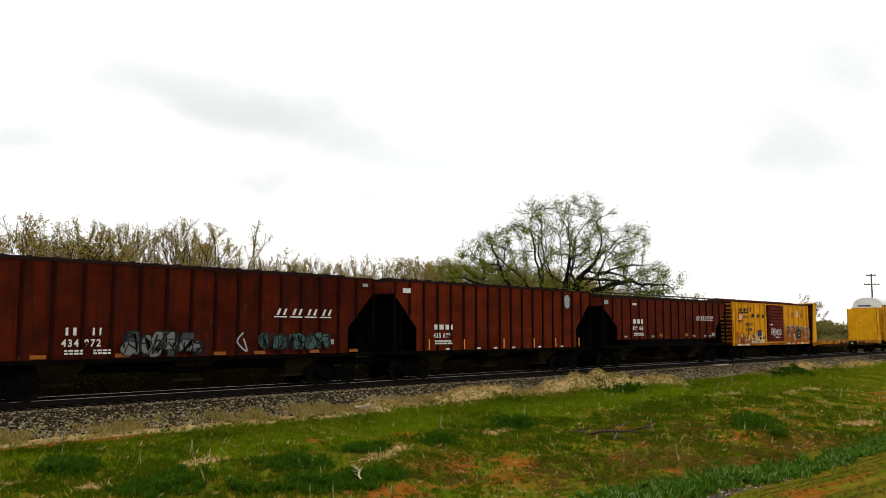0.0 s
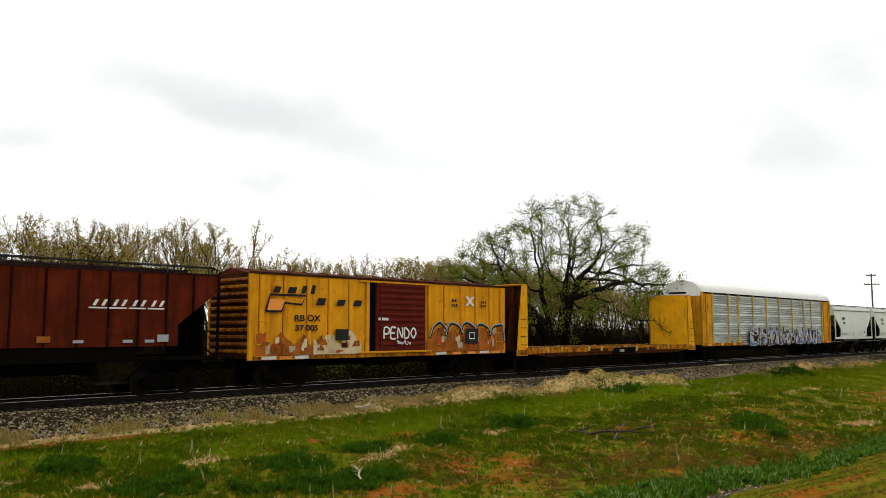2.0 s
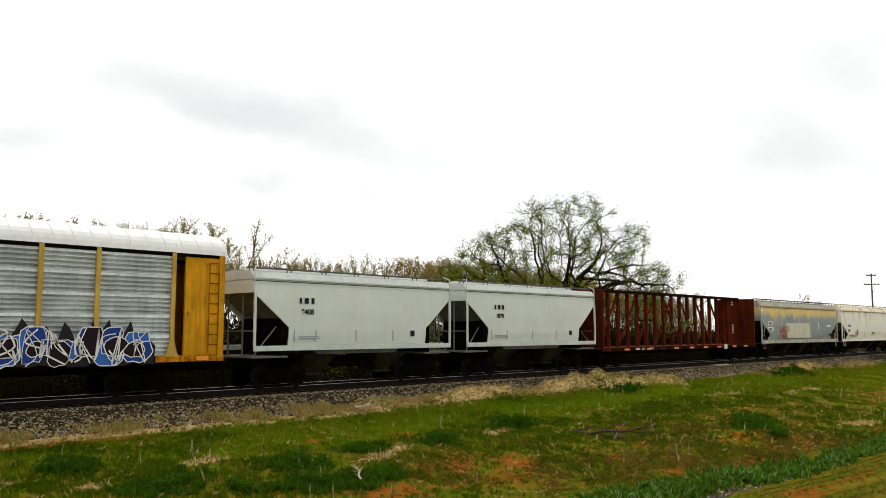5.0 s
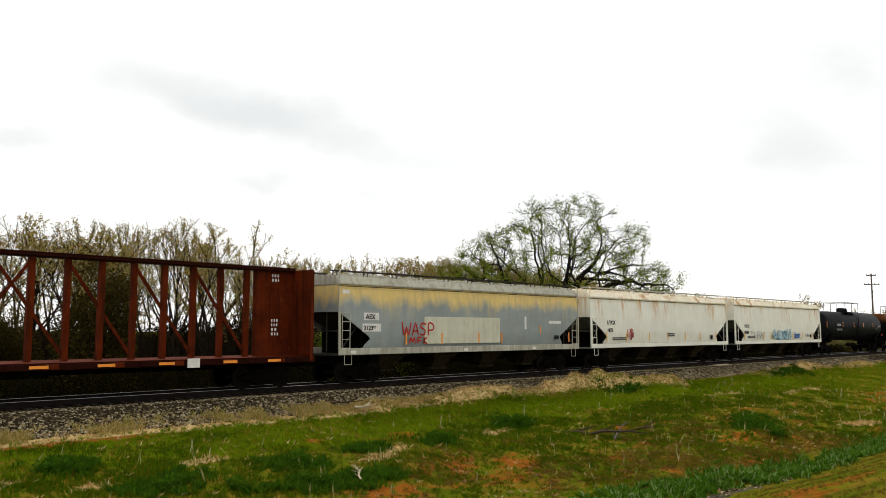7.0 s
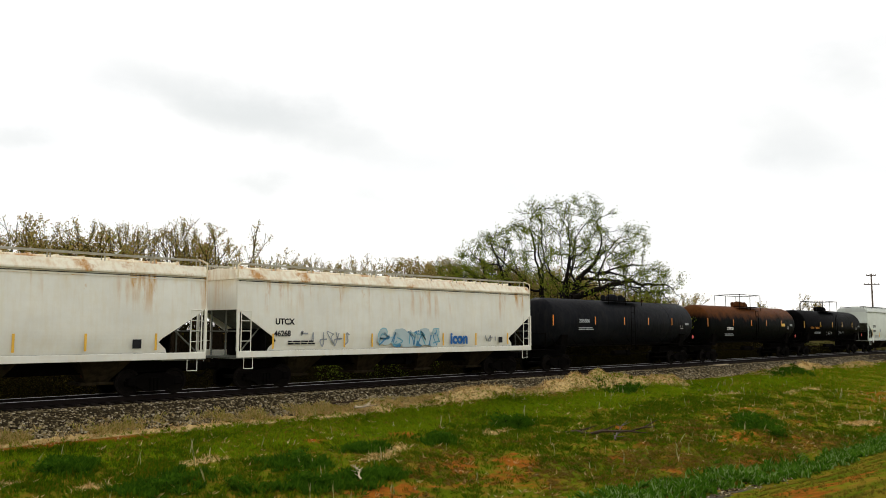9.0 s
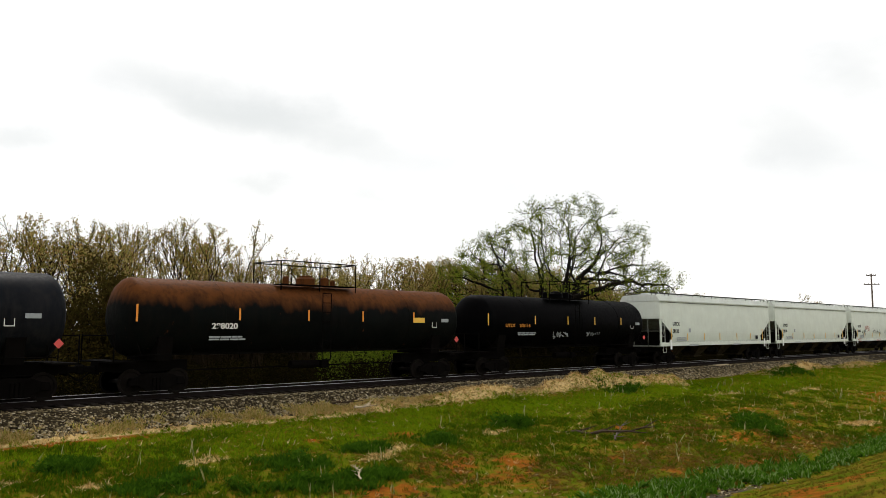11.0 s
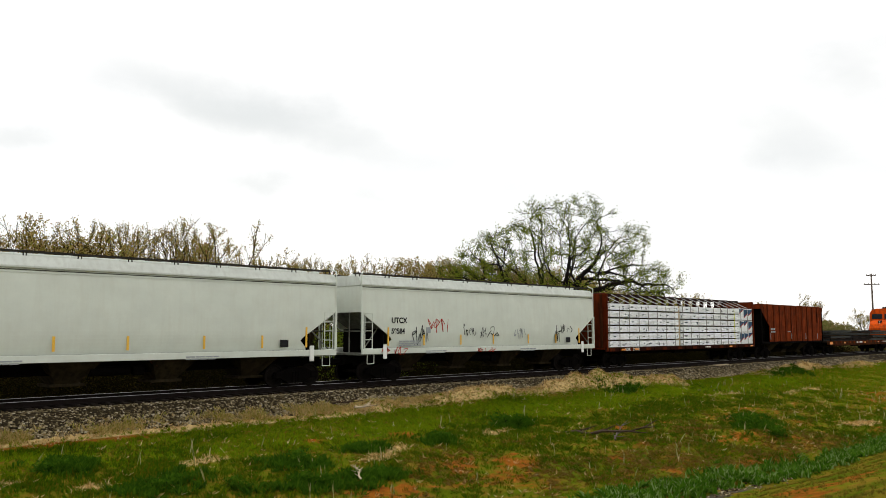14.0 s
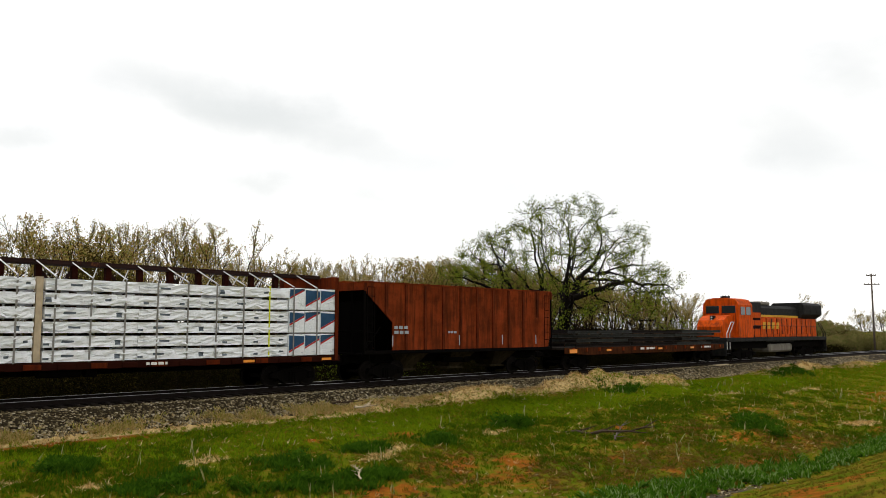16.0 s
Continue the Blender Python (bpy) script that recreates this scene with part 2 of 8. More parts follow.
M = dict(
    ground=ground_material(),
    ballast=palette("crushed_stone", [(0.110, 0.085, 0.042), (0.21, 0.165, 0.090), (0.025, 0.019, 0.010), (0.34, 0.28, 0.17), (0.13, 0.098, 0.050), (0.034, 0.026, 0.013), (0.17, 0.135, 0.072), (0.065, 0.050, 0.026), (0.42, 0.36, 0.25)], 0.9),
    ballast_bed=plain("ballast_bed", (0.024, 0.018, 0.010), 0.95, 0, 0.4, 9.0),
    rail=plain("rail_steel", (0.011, 0.008, 0.007), 0.8, 0.0, 0.2, 5.0),
    railhead=plain("worn_rail_head", (0.34, 0.335, 0.335), 0.45, 0.9, 0.1, 5.0),
    tie=plain("creosoted_timber", (0.022, 0.017, 0.013), 0.9, 0, 0.4, 6.0),
    bark=plain("bark", (0.009, 0.007, 0.005), 0.95, 0, 0.35, 5.0),
    twig=plain("twig_bark", (0.022, 0.015, 0.008), 0.95, 0, 0.3, 3.0),
    bud=leafy("spring_buds", [(0.30, 0.23, 0.06), (0.40, 0.31, 0.11), (0.22, 0.18, 0.04), (0.30, 0.17, 0.05), (0.22, 0.22, 0.04)]),
    leaf=leafy("young_leaves", [(0.11, 0.15, 0.010), (0.16, 0.195, 0.016), (0.06, 0.085, 0.008), (0.20, 0.22, 0.025)]),
    cedar=leafy("cedar_needles", [(0.040, 0.034, 0.007), (0.058, 0.046, 0.010), (0.034, 0.024, 0.006), (0.075, 0.055, 0.013)]),
    bush=leafy("green_bush", [(0.11, 0.165, 0.012), (0.15, 0.205, 0.016), (0.07, 0.11, 0.010), (0.18, 0.22, 0.025)]),
    blade=leafy("grass_blades", [(0.085, 0.165, 0.003), (0.125, 0.210, 0.004), (0.165, 0.240, 0.004), (0.095, 0.175, 0.003), (0.140, 0.215, 0.004), (0.235, 0.230, 0.008), (0.105, 0.180, 0.003), (0.24, 0.160, 0.014)]),
    blade_deep=leafy("deep_grass_blades", [(0.042, 0.096, 0.002), (0.058, 0.122, 0.003), (0.050, 0.104, 0.002), (0.080, 0.138, 0.004), (0.14, 0.120, 0.008)]),
    blade_fresh=leafy("fresh_grass_blades", [(0.150, 0.270, 0.005), (0.190, 0.310, 0.006), (0.240, 0.340, 0.008), (0.160, 0.270, 0.005), (0.290, 0.320, 0.012)]),
    straw=leafy("dry_straw", [(0.84, 0.62, 0.28), (0.90, 0.70, 0.36), (0.62, 0.42, 0.16), (0.92, 0.78, 0.47), (0.44, 0.28, 0.09), (0.74, 0.54, 0.23), (0.32, 0.19, 0.06)]),
    weed=leafy("broad_weeds", [(0.045, 0.125, 0.006), (0.075, 0.175, 0.010), (0.035, 0.085, 0.005), (0.115, 0.215, 0.025), (0.22, 0.31, 0.10), (0.055, 0.14, 0.008)]),
    stick=plain("dead_wood", (0.065, 0.045, 0.030), 0.9, 0, 0.35, 8.0),
    pole=plain("weathered_pole", (0.11, 0.085, 0.07), 0.9, 0, 0.3, 4.0),
    # near black: grime plus the shade below cars and in end recesses
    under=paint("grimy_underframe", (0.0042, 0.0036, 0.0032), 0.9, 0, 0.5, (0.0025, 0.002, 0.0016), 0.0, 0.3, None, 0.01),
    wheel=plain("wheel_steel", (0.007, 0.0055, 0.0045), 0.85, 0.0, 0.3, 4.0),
    outlet=paint("dusty_brown_outlet", (0.032, 0.024, 0.013), 0.9, 0, 0.7, (0.010, 0.008, 0.005), 0.2, 0.4),
    red=paint("oxide_red_paint", (0.070, 0.0095, 0.0035), 0.65, 0, 0.7, (0.022, 0.008, 0.005), 0.12, 0.45),
    redfresh=paint("bright_oxide_red_paint", (0.118, 0.0165, 0.0050), 0.65, 0, 0.5, (0.045, 0.012, 0.006), 0.12, 0.35),
    maroon=paint("maroon_paint", (0.100, 0.0150, 0.0055), 0.6, 0, 0.55, (0.026, 0.008, 0.005), 0.05, 0.3),
    redpost=paint("dark_red_post", (0.022, 0.005, 0.003), 0.7, 0, 0.5, (0.018, 0.006, 0.004), 0.1, 0.3),
    roofdark=paint("sooty_roof", (0.022, 0.011, 0.009), 0.8, 0, 0.5, (0.02, 0.014, 0.012), 0.1, 0.3),
    yellow=paint("faded_yellow_paint", (0.76, 0.335, 0.012), 0.5, 0, 0.4, (0.46, 0.16, 0.012), 0.40, 0.14, rustcol=(0.20, 0.06, 0.012), runs=((0.30, 0.085, 0.012), 1.0, 4.0, 0.65)),
    yellow2=paint("bulkhead_yellow_paint", (0.78, 0.37, 0.010), 0.5, 0, 0.25, (0.40, 0.15, 0.016), 0.42, 0.1, rustscale=1.3),
    rackpost=paint("faded_post_yellow", (0.55, 0.36, 0.075), 0.55, 0, 0.35, (0.2, 0.11, 0.03), 0.2, 0.15),
    rackyellow=paint("rack_yellow_paint", (0.64, 0.30, 0.012), 0.5, 0, 0.5, (0.20, 0.075, 0.016), 0.5, 0.2),
    deckyellow=paint("rusty_yellow_sill", (0.52, 0.20, 0.010), 0.65, 0, 0.85, (0.055, 0.018, 0.006), 0.85, 0.3, rustcol=(0.11, 0.03, 0.009)),
    door=paint("boxcar_door_red", (0.115, 0.016, 0.009), 0.55, 0, 0.4, (0.045, 0.012, 0.008), 0.05, 0.25),
    galv=paint("galvanised_panel", (0.62, 0.66, 0.64), 0.42, 0.3, 0.5, (0.32, 0.34, 0.33), 0.0, 0.25, None, 0.3, 0.0),
    white=paint("white_hopper_paint", (0.66, 0.70, 0.625), 0.45, 0, 0.16, (0.54, 0.53, 0.44), 0.0, 0.06),
    whiterust=paint("rust_stained_white_paint", (0.80, 0.79, 0.70), 0.5, 0, 0.20, (0.70, 0.60, 0.38), 0.16, 0.06, ((0.70, 0.56, 0.28), 4.0, 4.9, 0.6), rustcol=(0.60, 0.36, 0.09), rustscale=1.0, runs=((0.56, 0.29, 0.05), 2.7, 4.2, 0.9)),
    rustroof=paint("rusting_white_roof", (0.84, 0.79, 0.64), 0.6, 0, 0.35, (0.56, 0.32, 0.09), 0.75, 0.08, rustcol=(0.46, 0.20, 0.03), rustscale=0.8),
    boxroof=paint("rusted_dark_roof", (0.085, 0.022, 0.010), 0.85, 0, 0.6, (0.035, 0.012, 0.007), 0.3, 0.3),
    darkrust=paint("dark_rusty_steel", (0.060, 0.019, 0.007), 0.85, 0, 0.7, (0.014, 0.006, 0.004), 0.35, 0.4, rustcol=(0.16, 0.055, 0.012)),
    roofwhite=paint("white_roof_paint", (0.86, 0.87, 0.84), 0.45, 0, 0.14, (0.45, 0.43, 0.4), 0.0, 0.04),
    roofgrey=paint("dull_white_roof_paint", (0.60, 0.63, 0.58), 0.5, 0, 0.3, (0.40, 0.40, 0.35), 0.0, 0.08),
    grey=paint("faded_grey_paint", (0.29, 0.325, 0.32), 0.5, 0, 0.3, (0.27, 0.25, 0.19), 0.05, 0.12, ((0.80, 0.58, 0.20), 3.30, 4.25, 0.9), runs=((0.70, 0.52, 0.18), 2.6, 4.0, 0.6)),
    greylight=paint("light_grey_paint", (0.44, 0.43, 0.35), 0.5, 0, 0.5, (0.20, 0.16, 0.10), 0.25, 0.12),
    patch=paint("pale_repaint_patch", (0.60, 0.59, 0.46), 0.5, 0, 0.3, (0.36, 0.3, 0.2), 0.04, 0.08),
    # slope sheets darker than the sides: recess shade is in the colour
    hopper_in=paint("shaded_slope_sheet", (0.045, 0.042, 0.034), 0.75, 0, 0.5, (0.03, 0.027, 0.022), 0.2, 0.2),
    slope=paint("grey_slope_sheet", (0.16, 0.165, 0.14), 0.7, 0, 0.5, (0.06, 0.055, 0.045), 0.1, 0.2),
    black=paint("black_tank_paint", (0.0016, 0.0016, 0.0018), 0.5, 0, 0.25, (0.004, 0.0036, 0.003), 0.0, 0.3, None, 0.01),
    blacktank=paint("dusty_black_tank_paint", (0.008, 0.009, 0.011), 0.45, 0, 0.4, (0.022, 0.020, 0.019), 0.0, 0.3),
    rusttank=paint("rust_topped_tank_paint", (0.0035, 0.0045, 0.0040), 0.55, 0, 0.4, (0.008, 0.006, 0.005), 0.05, 0.3, ((0.105, 0.036, 0.010), 3.1, 6.0, 0.9)),
    rusthop=paint("rusted_hopper_steel", (0.185, 0.032, 0.0085), 0.8, 0, 0.7, (0.035, 0.012, 0.005), 0.3, 0.4, rustcol=(0.09, 0.035, 0.010)),
    rustrib=paint("rusted_hopper_rib", (0.120, 0.022, 0.0065), 0.8, 0, 0.7, (0.035, 0.012, 0.005), 0.3, 0.4),
    beam=paint("centre_beam_red", (0.100, 0.016, 0.0040), 0.65, 0, 0.7, (0.026, 0.008, 0.004), 0.2, 0.25),
    orange=paint("locomotive_orange", (0.66, 0.085, 0.006), 0.45, 0, 0.75, (0.14, 0.030, 0.010), 0.15, 0.15),
    locoblack=paint("locomotive_black", (0.018, 0.018, 0.018), 0.5, 0, 0.3, (0.04, 0.035, 0.03), 0.0, 0.3),
    locoyellow=paint("locomotive_yellow", (0.66, 0.36, 0.04), 0.45, 0, 0.3, (0.2, 0.1, 0.03), 0.0, 0.1),
    tankgrey=paint("fuel_tank_grey", (0.19, 0.175, 0.145), 0.55, 0, 0.5, (0.08, 0.07, 0.06), 0.1, 0.2),
    reflo=plain("orange_reflector", (0.85, 0.28, 0.02), 0.35, 0, 0.08),
    reflold=plain("faded_orange_plate", (0.30, 0.10, 0.018), 0.6, 0, 0.2),
    refly=plain("yellow_reflector", (0.80, 0.46, 0.04), 0.35, 0, 0.08),
    letterw=plain("white_lettering", (0.72, 0.70, 0.66), 0.6, 0, 0.12, 8.0),
    letterk=plain("black_lettering", (0.02, 0.02, 0.022), 0.6, 0, 0.2, 8.0),
    lettero=plain("orange_lettering", (0.50, 0.20, 0.035), 0.6, 0, 0.1, 8.0),
    letterr=plain("red_spray", (0.42, 0.03, 0.02), 0.6, 0, 0.1, 8.0),
    letterb=plain("blue_spray", (0.03, 0.13, 0.36), 0.6, 0, 0.1, 8.0),
    letterg=plain("faint_grey_spray", (0.34, 0.36, 0.37), 0.7, 0, 0.1, 8.0),
    glass=None,
    wrap=None,
    strap=plain("steel_strap", (0.22, 0.21, 0.19), 0.5, 0.5, 0.2),
    cable=plain("pale_cable", (0.55, 0.54, 0.52), 0.5, 0.3, 0.1),
    pipe=paint("dark_steel_rail", (0.026, 0.028, 0.026), 0.5, 0.4, 0.4, (0.03, 0.025, 0.02), 0.2, 0.4),
    ivory=plain("pale_dunnage_timber", (0.45, 0.36, 0.24), 0.8, 0, 0.2),
)


def glass_material():
    m, nt, bs = shade("dark_cab_glass")
    bs.inputs["Base Color"].default_value = (0.02, 0.025, 0.03, 1)
    bs.inputs["Roughness"].default_value = 0.06
    bs.inputs["Specular IOR Level"].default_value = 0.6
    return m


def wrap_material():
    """Crumpled white plastic wrap with faint printed marks."""
    m, nt, bs = shade("white_lumber_wrap")
    c = blend(nt, ramp(nt, tex(nt, 3.0, (1, 1, 2), 6), 0.35, 0.7), (0.88, 0.91, 0.93), (0.97, 0.98, 0.98))
    c = blend(nt, ramp(nt, tex(nt, 2.3, (1, 1, 3.0), 5), 0.62, 0.66), c, (0.14, 0.16, 0.19), 0.6)
    nt.links.new(c, bs.inputs["Base Color"])
    bs.inputs["Roughness"].default_value = 0.4
    bump(nt, bs, tex(nt, 4.0, (1, 1, 1.6), 8, 0.7), 1.0, 0.12)
    return m


M["glass"], M["wrap"] = glass_material(), wrap_material()


# ---- mesh helpers ----
def box(bm, x0, x1, y0, y1, z0, z1, bev=0.0):
    vs = [bm.verts.new((x, y, z)) for x in (x0, x1) for y in (y0, y1) for z in (z0, z1)]
    fs = [bm.faces.new([vs[i] for i in q]) for q in ((0, 1, 3, 2), (4, 6, 7, 5), (0, 4, 5, 1), (2, 3, 7, 6), (0, 2, 6, 4), (1, 5, 7, 3))]
    if bev:
        bmesh.ops.bevel(bm, geom=list({e for f in fs for e in f.edges}), offset=bev, segments=1, affect="EDGES")
    return bm


def prism(bm, pts, axis, a, b):
    """A polygon drawn in the two other axes, drawn out along axis from a to b."""
    def at(p, q):
        return {"x": (q, p[0], p[1]), "y": (p[0], q, p[1]), "z": (p[0], p[1], q)}[axis]
    lo, hi = [bm.verts.new(at(p, a)) for p in pts], [bm.verts.new(at(p, b)) for p in pts]
    n = len(pts)
    faces = [bm.faces.new(lo), bm.faces.new(hi[::-1])]
    faces += [bm.faces.new((lo[i], hi[i], hi[(i + 1) % n], lo[(i + 1) % n])) for i in range(n)]
    bmesh.ops.recalc_face_normals(bm, faces=faces)
    return bm


def rod(bm, p, q, r, sides=6, r2=None):
    p, q = Vector(p), Vector(q)
    r2 = r if r2 is None else r2
    ax = (q - p).normalized()
    u = ax.orthogonal().normalized()
    v = ax.cross(u)
    ring = [[bm.verts.new(c + (u * math.cos(k * math.tau / sides) + v * math.sin(k * math.tau / sides)) * rr) for k in range(sides)] for c, rr in ((p, r), (q, r2))]
    for k in range(sides):
        bm.faces.new((ring[0][k], ring[0][(k + 1) % sides], ring[1][(k + 1) % sides], ring[1][k]))
    bm.faces.new(ring[0][::-1])
    bm.faces.new(ring[1])
    return bm


def lathe(bm, profile, axis="x", sides=28, centre=(0, 0, 0)):
    """Rings (place along the axis, radius)."""
    rings = []
    for a, r in profile:
        ring = []
        for k in range(sides):
            c, s = r * math.cos(k * math.tau / sides), r * math.sin(k * math.tau / sides)
            p = {"x": (a, c, s), "y": (c, a, s), "z": (c, s, a)}[axis]
            ring.append(bm.verts.new(Vector(p) + Vector(centre)))
        rings.append(ring)
    fs = []
    for r0, r1 in zip(rings, rings[1:]):
        fs += [bm.faces.new((r0[k], r0[(k + 1) % sides], r1[(k + 1) % sides], r1[k])) for k in range(sides)]
    fs += [bm.faces.new(rings[0]), bm.faces.new(rings[-1])]
    bmesh.ops.recalc_face_normals(bm, faces=fs)
    return bm


def mesh_of(name, verts, faces, material, smooth=False):
    me = bpy.data.meshes.new(name)
    me.from_pydata(verts, [], faces)
    me.materials.append(material)
    if smooth:
        me.shade_smooth()
    return me


def part(name, bm, material, parent, label="", smooth=False):
    me = bpy.data.meshes.new(name)
    bm.to_mesh(me)
    bm.free()
    me.materials.append(material)
    if smooth:
        me.shade_smooth()
    ob = new(name, me)
    ob.parent = parent
    return tagged(ob, label)


def again(ob, m, parent=None):
    """The same part once more at the pose m, sharing its mesh."""
    o = new(ob.name.split(".")[0], ob.data)
    o.parent = parent or ob.parent
    o.matrix_basis = m
    return o


def BM():
    return bmesh.new()


# ---- ground ----
def lerp_profile(y, pts):
    return np.interp(y, [p[0] for p in pts], [p[1] for p in pts])


PROFILE = [(-4000, 2.0), (-60, 0.9), (-31, 0.72), (-27, 0.45), (-22.5, -1.2), (-19.6, -2.25), (-18.4, -2.35), (-17, -2.15), (-10, -1.62), (-5.0, -1.08), (-3.6, -0.92),
           (-3.1, -0.78), (-1.9, -0.30), (1.9, -0.30), (3.4, -0.80), (4.2, -0.95), (9, -1.1), (30, -0.9), (4000, -0.9)]


def ground_height(x, y):
    x, y = np.asarray(x, float), np.asarray(y, float)
    z = lerp_profile(y, PROFILE)
    rough = np.clip((np.abs(y) - 3.6) / 2.0, 0, 1) * np.clip((400 - np.abs(x)) / 200, 0, 1)
    z = z + rough * (0.10 * np.sin(x * 0.31 + y * 0.22) * np.sin(y * 0.41 - x * 0.13) + 0.05 * np.sin(x * 0.9 + 1.3) * np.sin(y * 1.1 + x * 0.2) + 0.03 * np.sin(x * 2.3 + y * 1.7))
    for mx, my, rx, ry, h in MOUNDS:
        z = z + h * np.exp(-((x - mx) / rx) ** 2 - ((y - my) / ry) ** 2)
    return z


MOUNDS = [(36.6, -3.95, 2.4, 0.8, 0.80), (40.6, -4.1, 2.0, 0.8, 0.50), (44.2, -4.4, 2.4, 0.85, 0.55), (29.6, -3.7, 1.8, 0.6, 0.40), (26.6, -3.7, 1.5, 0.6, 0.26), (22.6, -3.6, 2.2, 0.5, 0.12), (68, -3.9, 4, 0.8, 0.5), (80, -4.6, 5, 0.9, 0.6), (61, -4.3, 3, 0.8, 0.4), (33, -3.8, 1.8, 0.7, 0.36)]
heap_rng = random.Random(14)
for mx, my, rx, ry, hh in MOUNDS[:7]:
    for k in range(15):
        MOUNDS.append((mx + heap_rng.gauss(0, 0.7) * rx, my + heap_rng.gauss(0, 0.45) * ry, heap_rng.uniform(0.4, 0.9), heap_rng.uniform(0.25, 0.5), hh * heap_rng.uniform(0.08, 0.38)))
MOUNDS = [(m[0], m[1], m[2], m[3], m[4] * (0.72 if m[2] > 1 else 1)) for m in MOUNDS]
# bare red earth, dry straw and dark clover on the bank: x, y and two radii
RED = [(16.9, -7.1, 0.7, 0.35), (18.8, -7.8, 0.7, 0.3), (20.8, -7.7, 1.2, 0.45), (14.6, -13.2, 1.5, 0.7), (17.9, -12.5, 0.8, 0.6), (20.3, -12.7, 1.5, 0.7), (25.2, -10.6, 0.9, 0.4), (29.3, -10.8, 0.8, 0.45),
       (21.1, -15.7, 1.0, 0.5), (24.0, -16.4, 0.7, 0.8), (24.7, -16.9, 0.9, 0.5), (18.7, -11.8, 0.8, 0.4), (37.6, -11.3, 1.2, 0.4), (32.4, -14.6, 1.3, 0.5), (28.5, -17.0, 0.9, 0.4), (31.8, -13.0, 1.5, 0.4), (24.0, -14.3, 0.8, 0.4), (17.3, -22.6, 2.0, 1.2)]
STRAW = [(23.4, -9.2, 1.0, 0.35), (44.9, -7.9, 2.4, 0.3), (41.8, -16.4, 1.3, 0.4), (18.2, -9.4, 0.6, 0.35), (16.6, -10.2, 0.7, 0.35), (7.0, -7.9, 0.5, 0.3), (8.3, -9.2, 0.8, 0.35), (12.0, -8.4, 0.6, 0.3), (54, -9.5, 2.5, 0.3)]
CLOVER = [(25.3, -8.4, 1.0, 0.6), (8.1, -7.3, 0.7, 0.5), (8.7, -7.2, 0.5, 0.4), (9.8, -10.0, 1.1, 0.6), (14.2, -9.4, 1.2, 0.7), (13.1, -11.7, 1.2, 0.7), (17.0, -9.0, 0.8, 0.5), (15.6, -11.8, 0.9, 0.5), (20.6, -9.2, 0.9, 0.5), (39.4, -5.1, 1.2, 0.5),
          (35.7, -13.9, 2.0, 0.6), (33.4, -16.0, 1.2, 0.5), (64.0, -4.6, 2.5, 0.7), (37.5, -12.6, 1.4, 0.4)]


GRAIN = np.random.default_rng(77).uniform(0, 1, (128, 128))


def mottle(x, y, size):
    """Uneven cloudy values from 0 to 1, with detail down to an eighth of the size."""
    total, weight = 0.0, 0.0
    for k in range(4):
        u, v = np.asarray(x, float) * 2 ** k / size + 17.3 * k, np.asarray(y, float) * 2 ** k / size + 5.1 * k
        i, j = np.floor(u).astype(int), np.floor(v).astype(int)
        a, b = u - i, v - j
        a, b = a * a * (3 - 2 * a), b * b * (3 - 2 * b)
        q = lambda p, r: GRAIN[(i + p) % 128, (j + r) % 128]
        w = 0.62 ** k
        total = total + w * ((q(0, 0) * (1 - a) + q(1, 0) * a) * (1 - b) + (q(0, 1) * (1 - a) + q(1, 1) * a) * b)
        weight += w
    return np.clip((total / weight - 0.5) * 1.9 + 0.5, 0, 1)


def patches(x, y, spots):
    v = np.zeros_like(np.asarray(x, float))
    for sx, sy, rx, ry in spots:
        v = np.maximum(v, np.exp(-((x - sx) / (rx * 1.25)) ** 2 - ((y - sy) / (ry * 1.25)) ** 2))
    return np.clip((v + 0.9 * (mottle(x * 0.8, y, 1.0) - 0.5) * (v > 0.03) - 0.28) * 1.6, 0, 1)


def heaps(x, y):
    return sum(np.exp(-((x - m[0]) / m[2]) ** 2 - ((y - m[1]) / (m[3] * 0.85)) ** 2) for m in MOUNDS)


def straw_cover(x, y):
    edge = np.exp(-((y + 3.7) / 0.65) ** 2) * np.where(x < 23, 1.0, np.clip(1.3 * mottle(x * 0.3, y, 1.5) - 0.45, 0, 0.6))
    edge = np.maximum(edge, 0.9 * np.clip(heaps(x, y), 0, 1))
    return np.clip(np.maximum(edge, patches(x, y, STRAW)), 0, 1)


def red_cover(x, y):
    strip = np.exp(-((y + 4.4) / 0.36) ** 2) * np.clip((15 - x) / 4, 0, 1)
    lower = np.clip((-8.8 - y) / 2.0, 0, 1) * np.clip((x - 12) / 5, 0, 1) * np.clip((y + 18.2) / 0.8, 0, 1)
    thin = lower * np.clip((mottle(x * 0.6 + 4, y + 9, 1.5) - 0.46) * 2.6, 0, 0.52)
    return np.clip(np.maximum(np.maximum(0.95 * patches(x, y, RED) * np.clip(0.25 + 1.3 * mottle(x * 2.3 + 11, y * 2.3, 1.0), 0, 1), thin), strip), 0, 1)


